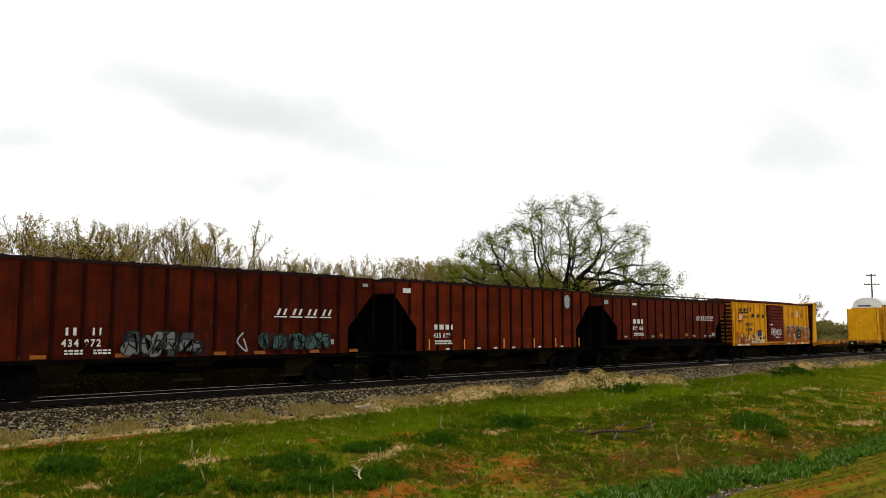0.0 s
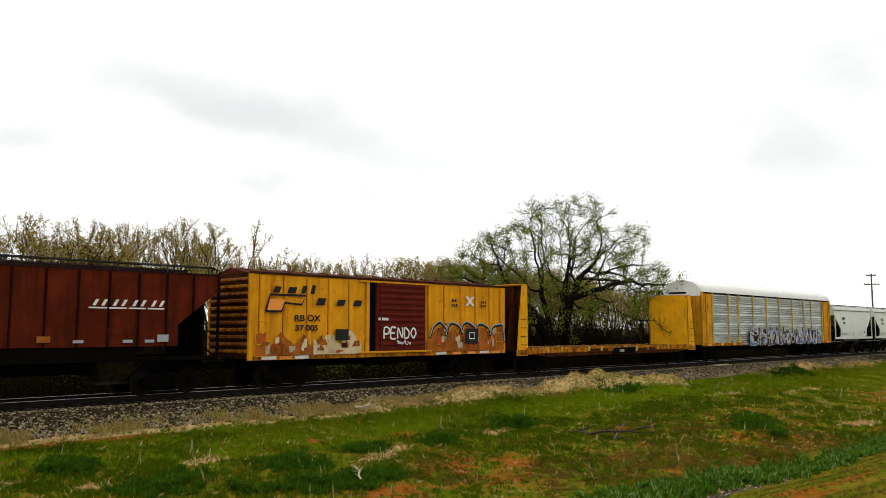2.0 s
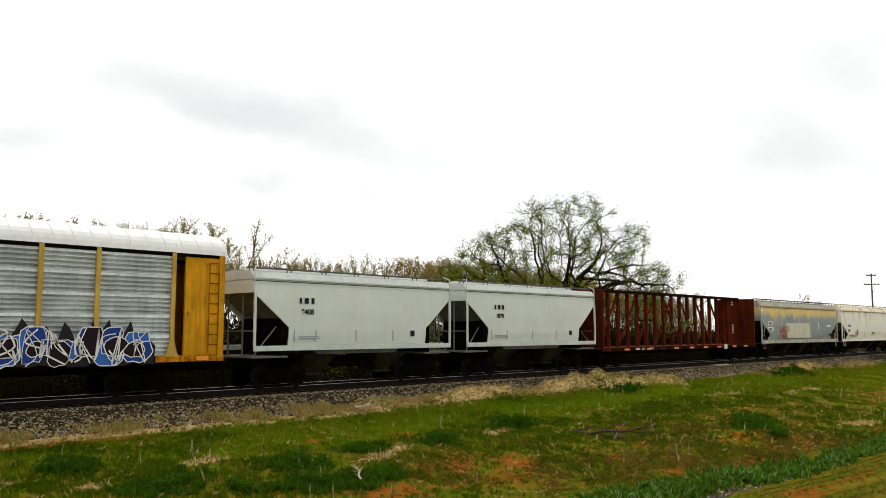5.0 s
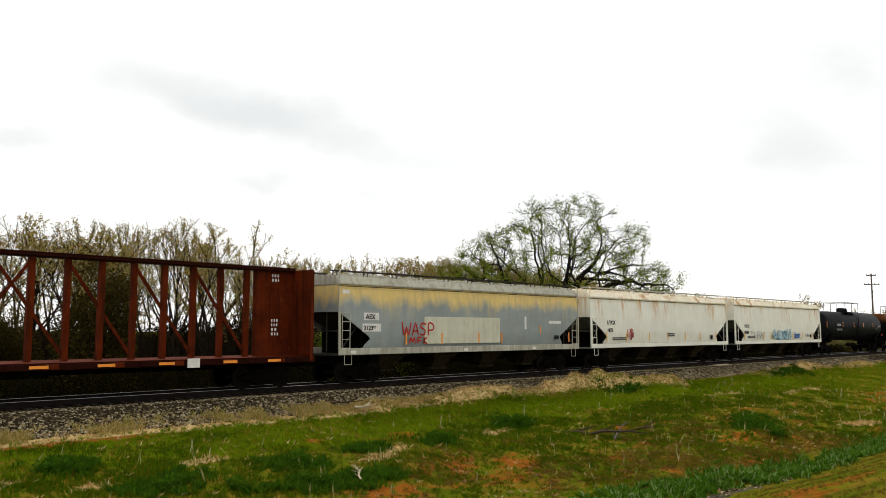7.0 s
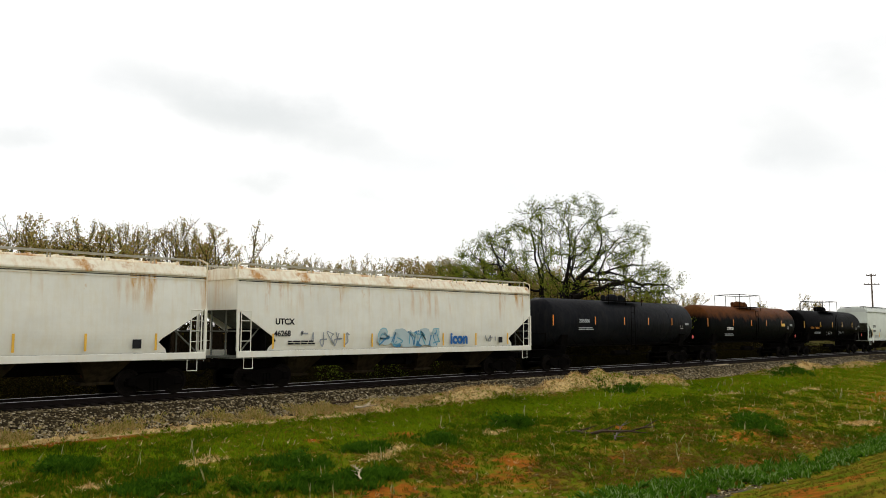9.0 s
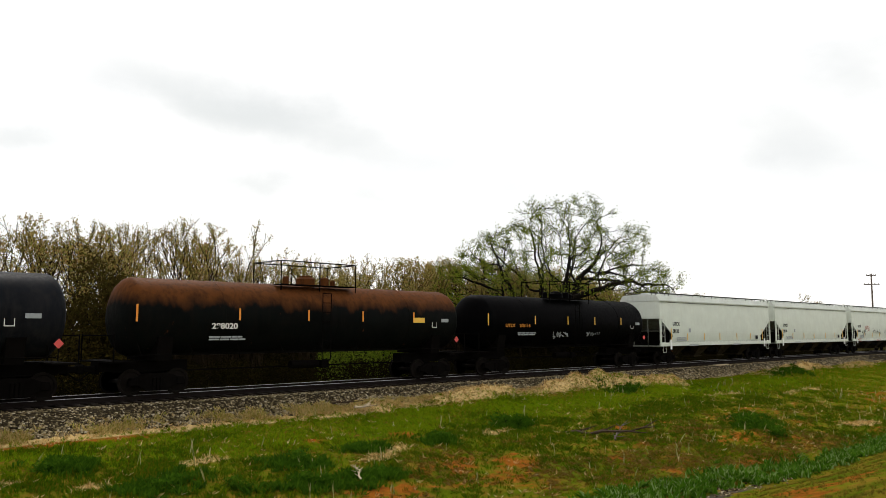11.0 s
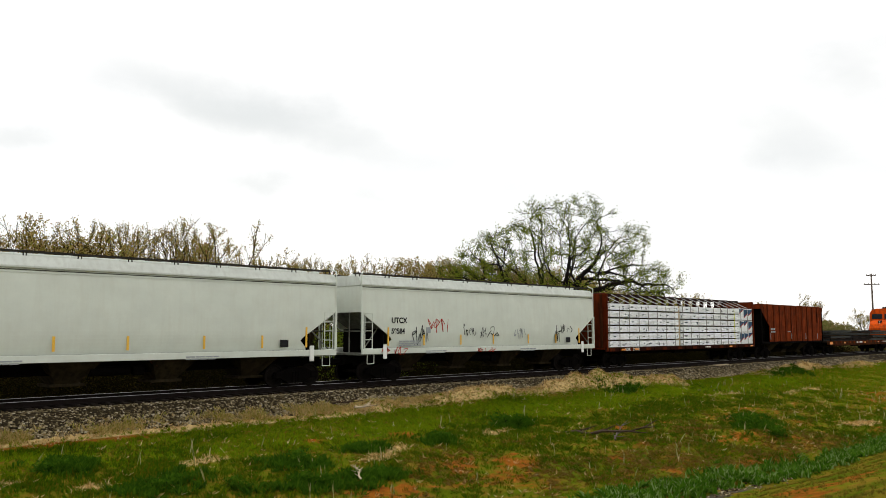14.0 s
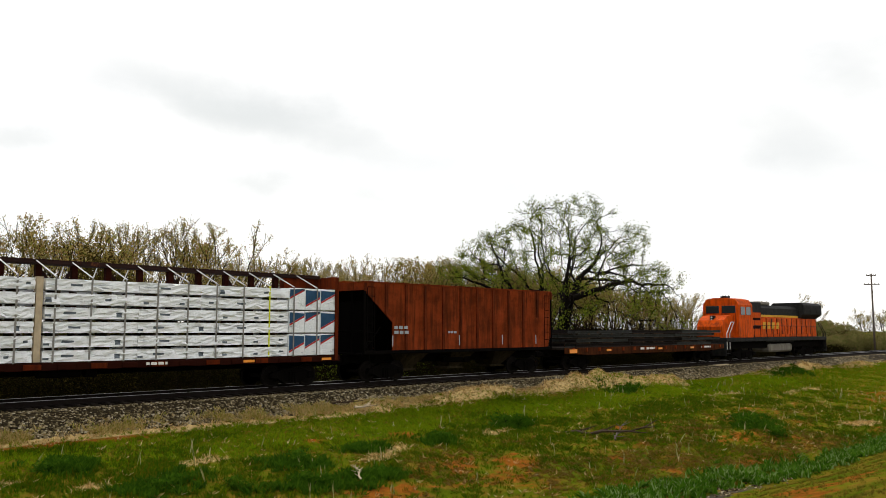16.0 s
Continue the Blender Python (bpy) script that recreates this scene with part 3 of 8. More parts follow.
def build_ground():
    xs = np.concatenate([[-4000, -1500, -600, -250, -120, -60], np.concatenate([np.arange(-30, 4, 1.5), np.arange(4, 60, 0.2), np.arange(60, 130, 1.0)]), np.arange(130, 260, 3.0), [300, 400, 600, 1000, 2000, 4000]])
    ys = np.concatenate([[-4000, -1500, -500, -200, -100, -60, -45], np.arange(-36, -20, 0.25), np.arange(-20, 5, 0.16), np.arange(5, 14, 0.5), np.arange(14, 60, 3.0), [80, 120, 200, 400, 900, 2000, 4000]])
    X, Y = np.meshgrid(xs, ys, indexing="ij")
    Z = ground_height(X, Y)
    nx, ny = X.shape
    verts = np.stack([X, Y, Z], -1).reshape(-1, 3)
    i = (np.arange(nx - 1)[:, None] * ny + np.arange(ny - 1)).ravel()
    faces = np.stack([i, i + ny, i + ny + 1, i + 1], -1)
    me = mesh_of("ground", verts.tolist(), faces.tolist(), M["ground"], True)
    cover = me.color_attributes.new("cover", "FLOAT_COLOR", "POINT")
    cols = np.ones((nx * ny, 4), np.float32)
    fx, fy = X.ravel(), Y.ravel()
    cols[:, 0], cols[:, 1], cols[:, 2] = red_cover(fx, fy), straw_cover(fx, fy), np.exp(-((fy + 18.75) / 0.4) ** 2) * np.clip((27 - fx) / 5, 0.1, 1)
    # alpha: extent of the shade-darkened litter behind the track
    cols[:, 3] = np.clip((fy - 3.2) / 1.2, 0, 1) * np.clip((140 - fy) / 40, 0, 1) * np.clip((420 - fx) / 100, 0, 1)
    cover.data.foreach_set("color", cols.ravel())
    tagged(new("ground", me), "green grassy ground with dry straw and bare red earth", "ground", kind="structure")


build_ground()
rng = np.random.default_rng(5)


def scatter_mesh(name, base_v, base_f, places, scales, yaws, tilts, material):
    """Many copies of one small shape joined into one mesh."""
    n, k = len(places), len(base_v)
    base = np.asarray(base_v, float)
    cy, sy, ct, st = np.cos(yaws), np.sin(yaws), np.cos(tilts), np.sin(tilts)
    p = base[None] * np.asarray(scales)[:, None, :]
    y2 = p[..., 1] * ct[:, None] - p[..., 2] * st[:, None]
    z2 = p[..., 1] * st[:, None] + p[..., 2] * ct[:, None]
    x3 = p[..., 0] * cy[:, None] - y2 * sy[:, None]
    y3 = p[..., 0] * sy[:, None] + y2 * cy[:, None]
    v = np.stack([x3, y3, z2], -1) + np.asarray(places)[:, None, :]
    me = bpy.data.meshes.new(name)
    nf = len(base_f[0])
    f = (np.asarray(base_f)[None] + (np.arange(n) * k)[:, None, None]).reshape(-1)
    me.vertices.add(n * k)
    me.vertices.foreach_set("co", v.reshape(-1))
    me.loops.add(len(f))
    me.loops.foreach_set("vertex_index", f)
    nfaces = len(f) // nf
    me.polygons.add(nfaces)
    me.polygons.foreach_set("loop_start", np.arange(nfaces) * nf)
    me.update(calc_edges=True)
    me.validate()
    me.materials.append(material)
    return me


STONE_V = [(-1, -0.6, -0.7), (0.9, -0.8, -0.6), (1, 0.7, -0.5), (-0.8, 0.9, -0.6), (-0.6, -0.7, 0.6), (0.7, -0.4, 0.8), (0.5, 0.6, 0.55), (-0.7, 0.5, 0.7)]
STONE_F = [(0, 3, 2, 1), (4, 5, 6, 7), (0, 1, 5, 4), (1, 2, 6, 5), (2, 3, 7, 6), (3, 0, 4, 7)]


def build_ballast():
    def layer(n, x0, x1, y0, y1, size):
        x, y = rng.uniform(x0, x1, n), rng.uniform(y0, y1, n)
        s = rng.uniform(0.6, 1.3, n)[:, None] * size * rng.uniform(0.7, 1.2, (n, 3))
        return np.stack([x, y, ground_height(x, y) + 0.01], -1), s
    a = layer(22000, 2, 45, -3.55, -1.15, 0.050)
    b = layer(17000, 45, 90, -3.5, -1.15, 0.050)
    c = layer(4000, 90, 220, -3.5, -1.15, 0.07)
    d = layer(5000, 2, 120, 1.1, 3.6, 0.045)
    e = layer(4000, 2, 90, -1.1, 1.1, 0.045)
    P, S = np.concatenate([q[0] for q in (a, b, c, d, e)]), np.concatenate([q[1] for q in (a, b, c, d, e)])
    n = len(P)
    me = scatter_mesh("ballast_stones", STONE_V, STONE_F, P, S, rng.uniform(0, 6.28, n), rng.uniform(-0.7, 0.7, n), M["ballast"])
    tagged(new("ballast_stones", me), "loose grey crushed stone ballast beside the rails", "ballast", kind="stuff")
    bm = BM()
    prism(bm, [(-3.5, -0.93), (-3.1, -0.775), (-1.95, -0.275), (1.95, -0.275), (3.45, -0.80), (3.9, -0.95), (3.9, -1.3), (-3.5, -1.3)], "x", -60, 420)
    ob = part("ballast_bed", bm, M["ballast_bed"], None)
    tagged(ob, "dark grey raised ballast bed under the track", "ballast bed", kind="structure")


build_ballast()


def build_track():
    track = tagged(new("railway_track"), "single railway track with shiny rail heads on dark timber ties", "railway track", kind="structure")
    for side in (-1, 1):
        y = side * 0.7535
        bm = BM()
        prism(bm, [(y - 0.07, -0.185), (y + 0.07, -0.185), (y + 0.07, -0.17), (y + 0.012, -0.15), (y + 0.012, -0.045), (y + 0.036, -0.035), (y + 0.036, -0.012),
                   (y - 0.036, -0.012), (y - 0.036, -0.035), (y - 0.012, -0.045), (y - 0.012, -0.15), (y - 0.07, -0.17)], "x", -60, 420)
        rail = part("rail", bm, M["rail"], track)
        bm = BM()
        prism(bm, [(y - 0.036, -0.0115), (y + 0.036, -0.0115), (y + 0.030, 0.0), (y - 0.030, 0.0)], "x", -60, 420)
        part("rail_head", bm, M["railhead"], rail, "polished running surface")
    bm = BM()
    box(bm, -0.115, 0.115, -1.30, 1.30, -0.36, -0.187, 0.012)
    first = part("tie", bm, M["tie"], track)
    r = random.Random(3)
    for k in range(280):
        m = pose(-6 + k * 0.52, r.uniform(-0.04, 0.04), r.uniform(-0.012, 0.0), 0, 0, r.uniform(-1.2, 1.2))
        if k == 0:
            first.matrix_basis = m
        else:
            again(first, m)
    bm = BM()
    for k in range(280, 640):
        box(bm, -6 + k * 0.52 - 0.115, -6 + k * 0.52 + 0.115, -1.3, 1.3, -0.36, -0.19)
    tagged(part("far_ties", bm, M["tie"], track), kind="stuff")
    # tie plates and spikes along the near rail
    bm = BM()
    for k in range(0, 160):
        x = -6 + k * 0.52
        for yy in (-0.75, 0.75):
            box(bm, x - 0.09, x + 0.09, yy - 0.17, yy + 0.17, -0.187, -0.172)
    tagged(part("tie_plates", bm, M["rail"], track), kind="stuff")


build_track()


# ---- trees ----
def tree_thing(name, grown, label, category, group, bark, leaf):
    V, F, LV, LF = grown
    ob = new(name)
    tagged(ob, label, category, group)
    new_part(ob, "trunk", mesh_of("trunk", V, F, bark, True))
    if LV:
        new_part(ob, "crown", mesh_of("crown", LV, LF, leaf))
    return ob


def new_part(parent, name, me):
    o = new(name, me)
    o.parent = parent
    return o


def put(ob, x, y, turn=0.0, scale=1.0, sink=0.0):
    ob.matrix_basis = pose(x, y, float(ground_height(x, y)) - sink, 0, 0, turn)
    ob.scale = (scale,) * 3


def grow_nodes(A, nodes, parent, step, reach, kill, g, turns=120, wander=0.16, lift=0.0):
    """Limbs that grow step by step toward the points A."""
    for _ in range(turns):
        if not len(A):
            break
        N = np.array(nodes)
        near = np.empty(len(A), int)
        dist = np.empty(len(A))
        for i in range(0, len(A), 200):
            D = np.linalg.norm(A[i:i + 200, None] - N[None], axis=2)
            near[i:i + 200], dist[i:i + 200] = D.argmin(1), D.min(1)
        pulled = dist < reach
        made = 0
        for k in np.unique(near[pulled]):
            q = A[pulled & (near == k)] - N[k]
            d = (q / np.linalg.norm(q, axis=1)[:, None]).mean(0) + g.normal(0, wander, 3) + np.array([0, 0, lift])
            d /= np.linalg.norm(d) + 1e-6
            p = N[k] + d * step
            if np.linalg.norm(N - p, axis=1).min() > step * 0.35:
                nodes.append(p)
                parent.append(int(k))
                made += 1
        A = A[dist > kill]
        if not made:
            break
    return np.array(nodes), parent


def flesh(N, parent, thin, power, twig_len, tips, leaf_n, leaf_size, bare, scatter, seed, least=None, rise=0.2):
    """Tubes round the grown nodes, thicker the more they carry, with twigs and leaf tufts at the tips."""
    n = len(N)
    load, kids = np.zeros(n), np.zeros(n, int)
    for i in range(n - 1, 0, -1):
        load[i] += 1.0 if kids[i] == 0 else 0.0
        load[parent[i]] += load[i]
        kids[parent[i]] += 1
    rad = thin * np.maximum(load, 1) ** power
    if least is not None:
        rad[:len(least)] = np.maximum(rad[:len(least)], least)
    V, F, LV, LF = [], [], [], []
    r = random.Random(seed)

    def limb(p, q, a, b, sides):
        d = (q - p).normalized()
        u = d.orthogonal().normalized()
        w = d.cross(u)
        i = len(V)
        for c, rr in ((p, a), (q, b)):
            for k in range(sides):
                t = k * math.tau / sides
                V.append(tuple(c + (u * math.cos(t) + w * math.sin(t)) * rr))
        for k in range(sides):
            F.append((i + k, i + (k + 1) % sides, i + sides + (k + 1) % sides, i + sides + k))

    for i in range(1, n):
        p, q = Vector(N[parent[i]]), Vector(N[i])
        if (q - p).length < 1e-4:
            continue
        limb(p - (q - p) * 0.06, q, min(rad[parent[i]], rad[i] * 1.25), rad[i], 8 if rad[i] > 0.12 else 5 if rad[i] > 0.05 else 3)
        if load[i] <= 4:
            d = (q - p).normalized()
            for _ in range(tips if kids[i] == 0 else 1):
                e = q + (d * 0.8 + Vector((r.gauss(0, 0.5), r.gauss(0, 0.5), r.gauss(rise, 0.4)))).normalized() * r.uniform(0.5, 1.2) * twig_len
                limb(q, e, thin * 0.7, thin * 0.35, 3)
                tuft = r.random()
                for _ in range(0 if tuft < bare else int(leaf_n * (0.5 + tuft))):
                    c = q.lerp(e, r.uniform(0.2, 1.15)) + Vector((r.gauss(0, scatter), r.gauss(0, scatter), r.gauss(0, scatter)))
                    a = Vector((r.gauss(0, 1), r.gauss(0, 1), r.gauss(-0.3, 1))).normalized()
                    b = a.orthogonal().normalized()
                    s = r.uniform(0.45, 1.2) * leaf_size
                    j = len(LV)
                    LV.extend([tuple(c - a * s), tuple(c + b * s * 0.5), tuple(c + a * s), tuple(c - b * s * 0.5)])
                    LF.append((j, j + 1, j + 2, j + 3))
    return V, F, LV, LF


def tube(V, F, p, q, a, b, sides):
    d = (q - p).normalized()
    u = d.orthogonal().normalized()
    w = d.cross(u)
    i = len(V)
    for c, rr in ((p, a), (q, b)):
        for k in range(sides):
            t = k * math.tau / sides
            V.append(tuple(c + (u * math.cos(t) + w * math.sin(t)) * rr))
    for k in range(sides):
        F.append((i + k, i + (k + 1) % sides, i + sides + (k + 1) % sides, i + sides + k))


def fan_tree(seed):
    """Stems that fork upward into a rounded fan of twigs with budded tips; nine metres high."""
    r = random.Random(seed)
    V, F, LV, LF = [], [], [], []

    def buds(p, q):
        for _ in range(r.randint(2, 6)):
            c = p.lerp(q, r.uniform(0.3, 1.1)) + Vector((r.gauss(0, 0.09), r.gauss(0, 0.09), r.gauss(0, 0.09)))
            a = Vector((r.gauss(0, 1), r.gauss(0, 1), r.gauss(0.5, 1))).normalized()
            b = a.orthogonal().normalized()
            s = r.uniform(0.035, 0.085)
            j = len(LV)
            LV.extend([tuple(c - a * s), tuple(c + b * s * 0.55), tuple(c + a * s), tuple(c - b * s * 0.55)])
            LF.append((j, j + 1, j + 2, j + 3))

    def turned(d, angle):
        side = d.orthogonal().normalized()
        side.rotate(Matrix.Rotation(r.uniform(0, math.tau), 3, d))
        return (d * math.cos(angle) + side * math.sin(angle)).normalized()

    def grow(p, d, length, rad, depth):
        for k in range(3):
            d = (d + Vector((r.gauss(0, 0.09), r.gauss(0, 0.09), 0.07 + r.gauss(0, 0.05)))).normalized()
            q = p + d * length / 3
            tube(V, F, p, q, rad * (1 - 0.1 * k), rad * (0.9 - 0.1 * k), 6 if rad > 0.05 else 3)
            if depth and k and r.random() < (0.75 if depth < 3 else 0.4):
                grow(q, turned(d, r.uniform(0.45, 0.8)), length * r.uniform(0.35, 0.55), max(0.009, rad * 0.38), max(0, depth - 2))
            if depth == 0 or (depth == 1 and r.random() < 0.6):
                buds(p, q)
            p = q
        if depth:
            n = r.choice((2, 2, 3))
            for _ in range(n):
                grow(p, turned(d, r.uniform(0.18, 0.50)), length * r.uniform(0.54, 0.76), max(0.010, rad * (0.62 if n == 2 else 0.54)), depth - 1)

    for k in range(r.choice((1, 1, 2, 3))):
        a = r.uniform(0, math.tau)
        grow(Vector((0.15 * math.cos(a), 0.15 * math.sin(a), -0.3)), Vector((math.cos(a) * 0.16 * k, math.sin(a) * 0.16 * k, 1)).normalized(), r.uniform(3.0, 4.4), r.uniform(0.085, 0.13), 4)
    size = 9.0 / max(v[2] for v in V)
    grownup = [[(v[0] * size, v[1] * size, v[2] * size) for v in P] for P in (V, LV)]
    return grownup[0], F, grownup[1], LF


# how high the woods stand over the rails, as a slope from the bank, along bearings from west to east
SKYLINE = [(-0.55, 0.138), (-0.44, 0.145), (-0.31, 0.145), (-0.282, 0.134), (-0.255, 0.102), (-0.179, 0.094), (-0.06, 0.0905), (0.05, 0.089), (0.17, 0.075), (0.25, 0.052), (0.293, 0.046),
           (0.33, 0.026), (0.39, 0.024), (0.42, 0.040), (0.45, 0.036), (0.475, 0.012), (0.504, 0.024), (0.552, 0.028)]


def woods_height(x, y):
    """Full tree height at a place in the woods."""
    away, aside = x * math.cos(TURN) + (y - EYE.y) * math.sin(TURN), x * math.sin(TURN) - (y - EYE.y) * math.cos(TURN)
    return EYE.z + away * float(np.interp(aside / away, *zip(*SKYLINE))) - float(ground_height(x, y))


def build_woods():
    kinds = [tree_thing("woodland_tree", fan_tree(50 + k), "slender dark woodland tree with pale tan spring buds", "tree", "woods behind the track", M["twig"], M["bud"]) for k in range(10)]
    r = random.Random(8)
    used = [False] * len(kinds)

    def plant(x, y, low, high):
        k = r.randrange(len(kinds))
        if used[k]:
            ob = copy_thing(kinds[k], Matrix())
        else:
            ob, used[k] = kinds[k], True
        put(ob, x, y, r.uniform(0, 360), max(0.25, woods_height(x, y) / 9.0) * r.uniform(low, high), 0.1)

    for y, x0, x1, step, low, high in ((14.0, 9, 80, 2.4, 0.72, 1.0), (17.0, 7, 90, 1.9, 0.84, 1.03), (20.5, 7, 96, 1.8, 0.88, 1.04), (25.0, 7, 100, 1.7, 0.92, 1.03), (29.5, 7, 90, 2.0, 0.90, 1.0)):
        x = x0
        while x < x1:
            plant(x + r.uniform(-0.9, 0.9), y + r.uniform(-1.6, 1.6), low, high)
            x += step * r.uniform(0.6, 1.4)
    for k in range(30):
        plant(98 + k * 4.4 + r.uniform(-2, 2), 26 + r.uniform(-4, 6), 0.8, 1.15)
    # thin stems that fill the depth of the woods
    n = 2300
    x, y = rng.uniform(6, 125, n), rng.uniform(15, 44, n)
    V, F = [], []
    rr = random.Random(12)

    def sliver(p, q, a, b):
        i = len(V)
        for c, rad in ((p, a), (q, b)):
            for k in range(3):
                V.append((c[0] + rad * math.cos(k * 2.094), c[1] + rad * math.sin(k * 2.094), c[2]))
        for k in range(3):
            F.append((i + k, i + (k + 1) % 3, i + 3 + (k + 1) % 3, i + 3 + k))
    for lean in range(3):
        tx, ty = rr.uniform(-0.06, 0.06), rr.uniform(-0.06, 0.06)
        sliver((lean * 0.05, 0, 0), (tx + lean * 0.05, ty, 0.62), 0.013, 0.005)
        for _ in range(7):
            h = rr.uniform(0.2, 0.6)
            b = (tx * h / 0.62 + lean * 0.05, ty * h / 0.62, h)
            q = (b[0] + rr.uniform(-0.10, 0.10), b[1] + rr.uniform(-0.1, 0.1), h + rr.uniform(0.12, 0.40))
            sliver(b, q, 0.003, 0.0012)
    hgt = rng.uniform(2.4, 5.4, n) * np.clip(1.15 - np.clip(x - 70, 0, 40) / 60, 0.4, 1.0)
    me = scatter_mesh("woods_thicket", V, F, np.stack([x, y, ground_height(x, y) - 0.1], -1), np.stack([hgt] * 3, -1), rng.uniform(0, 6.28, n), rng.uniform(-0.06, 0.06, n), M["twig"])
    tagged(new("woods_thicket", me), "dense thicket of thin bare brown stems", "thicket", kind="stuff")


def clump(seed, n, size, radius, height, squash=1.0, flat=0.0):
    """Leaf quads filling an uneven mound."""
    r = random.Random(seed)
    V, F = [], []
    lobes = [(r.uniform(-0.6, 0.6) * radius, r.uniform(-0.6, 0.6) * radius, r.uniform(0.25, 0.8) * height, r.uniform(0.35, 0.6)) for _ in range(9)]
    for _ in range(n):
        lx, ly, lz, lr = r.choice(lobes)
        d = Vector((r.gauss(0, 1), r.gauss(0, 1), r.gauss(0, 1))).normalized() * r.uniform(0.55, 1.05) * lr
        c = Vector((lx + d.x * radius, ly + d.y * radius, max(0.02, (lz + d.z * height * 0.7) * r.choice((1, 1, 1, 0.5)))))
        a = Vector((r.gauss(0, 1), r.gauss(0, 1), r.gauss(0.3, 1))).normalized()
        b = a.orthogonal().normalized()
        s = size * r.uniform(0.5, 1.3)
        i = len(V)
        V.extend([tuple(c - a * s), tuple(c + b * s * 0.55), tuple(c + a * s), tuple(c - b * s * 0.55)])
        F.append((i, i + 1, i + 2, i + 3))
    return V, F


def shrub(name, label, category, group, seed, n, size, radius, height, leaf):
    ob = tagged(new(name), label, category, group)
    r = random.Random(seed)
    for _ in range(4):
        bm = BM()
        a, l = r.uniform(0, 6.28), r.uniform(0.3, 0.8)
        rod(bm, (0, 0, -0.2), (math.cos(a) * radius * l, math.sin(a) * radius * l, height * r.uniform(0.4, 0.8)), 0.03 * height / 2 + 0.01, 5, 0.008)
        part("stem", bm, M["bark"], ob)
    V, F = clump(seed, n, size, radius, height)
    new_part(ob, "foliage", mesh_of("foliage", V, F, leaf))
    return ob


def crown_top(u):
    return np.interp(u, [-10.2, -9.2, -6.3, -4.2, -1.6, 1.6, 4.3, 6.2, 7.4, 8.6], [5.6, 8.0, 10.8, 12.0, 13.3, 14.0, 12.6, 11.2, 8.4, 6.4])


def grow_to_crown(seed, n, step, reach, kill):
    """Limbs that grow from a low fork toward points spread through a wide dome."""
    g = np.random.default_rng(seed)
    u, v = g.uniform(-10.2, 8.6, n * 4), g.uniform(-8, 8, n * 4)
    round_ = np.sqrt(np.clip(1 - (v / 8.2) ** 2, 0, 1))
    hi = 4.0 + (crown_top(u) - 4.0) * round_
    lo = 3.0 + 1.6 * np.clip(1 - np.hypot(u - 3, v) / 9, 0, 1) * 2
    z = lo + (hi - lo) * g.uniform(0, 1, n * 4) ** 0.55
    ok = (hi > lo + 0.6) & (np.hypot(u, v) < 10.2)
    A = np.stack([u, v, z], -1)[ok][:n]
    nodes, parent = [np.array([0, 0, -0.3])], [-1]
    for k in range(4):
        nodes.append(np.array([0.05 * k, 0, 0.1 + 0.45 * k]))
        parent.append(k)
    fork = 4
    for a, tilt in ((-2.8, 0.9), (-1.2, 0.7), (0.1, 1.0), (1.3, 0.8), (2.3, 0.55), (0.6, 0.25), (3.0, 0.3)):
        last = fork
        for k in range(3):
            d = np.array([math.cos(a) * tilt, math.sin(a) * tilt, 1.0])
            nodes.append(nodes[last] + d / np.linalg.norm(d) * step * 1.2)
            parent.append(last)
            last = len(nodes) - 1
    return grow_nodes(A, nodes, parent, step, reach, kill, g, 120, 0.14, 0.12)


def build_big_tree():
    N, parent = grow_to_crown(3, 1050, 0.42, 4.5, 0.85)
    grown = flesh(N, parent, 0.024, 0.68, 0.80, 5, 17, 0.095, 0.34, 0.17, 31, [0.62, 0.56, 0.5, 0.47, 0.46])
    ob = tree_thing("spreading_tree", grown, "large spreading tree with dark limbs and sparse young green leaves", "tree", "", M["bark"], M["leaf"])
    put(ob, 53.9, 10.2, -45.7, 1.06, 0.2)


# brush leaves with the deep shade under the woods in their colour
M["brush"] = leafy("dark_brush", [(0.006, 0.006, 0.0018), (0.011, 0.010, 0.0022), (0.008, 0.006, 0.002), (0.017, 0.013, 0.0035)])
M["hedge"] = leafy("dull_hedge", [(0.15, 0.15, 0.04), (0.22, 0.19, 0.07), (0.11, 0.12, 0.03), (0.20, 0.15, 0.06)])
build_woods()
build_big_tree()


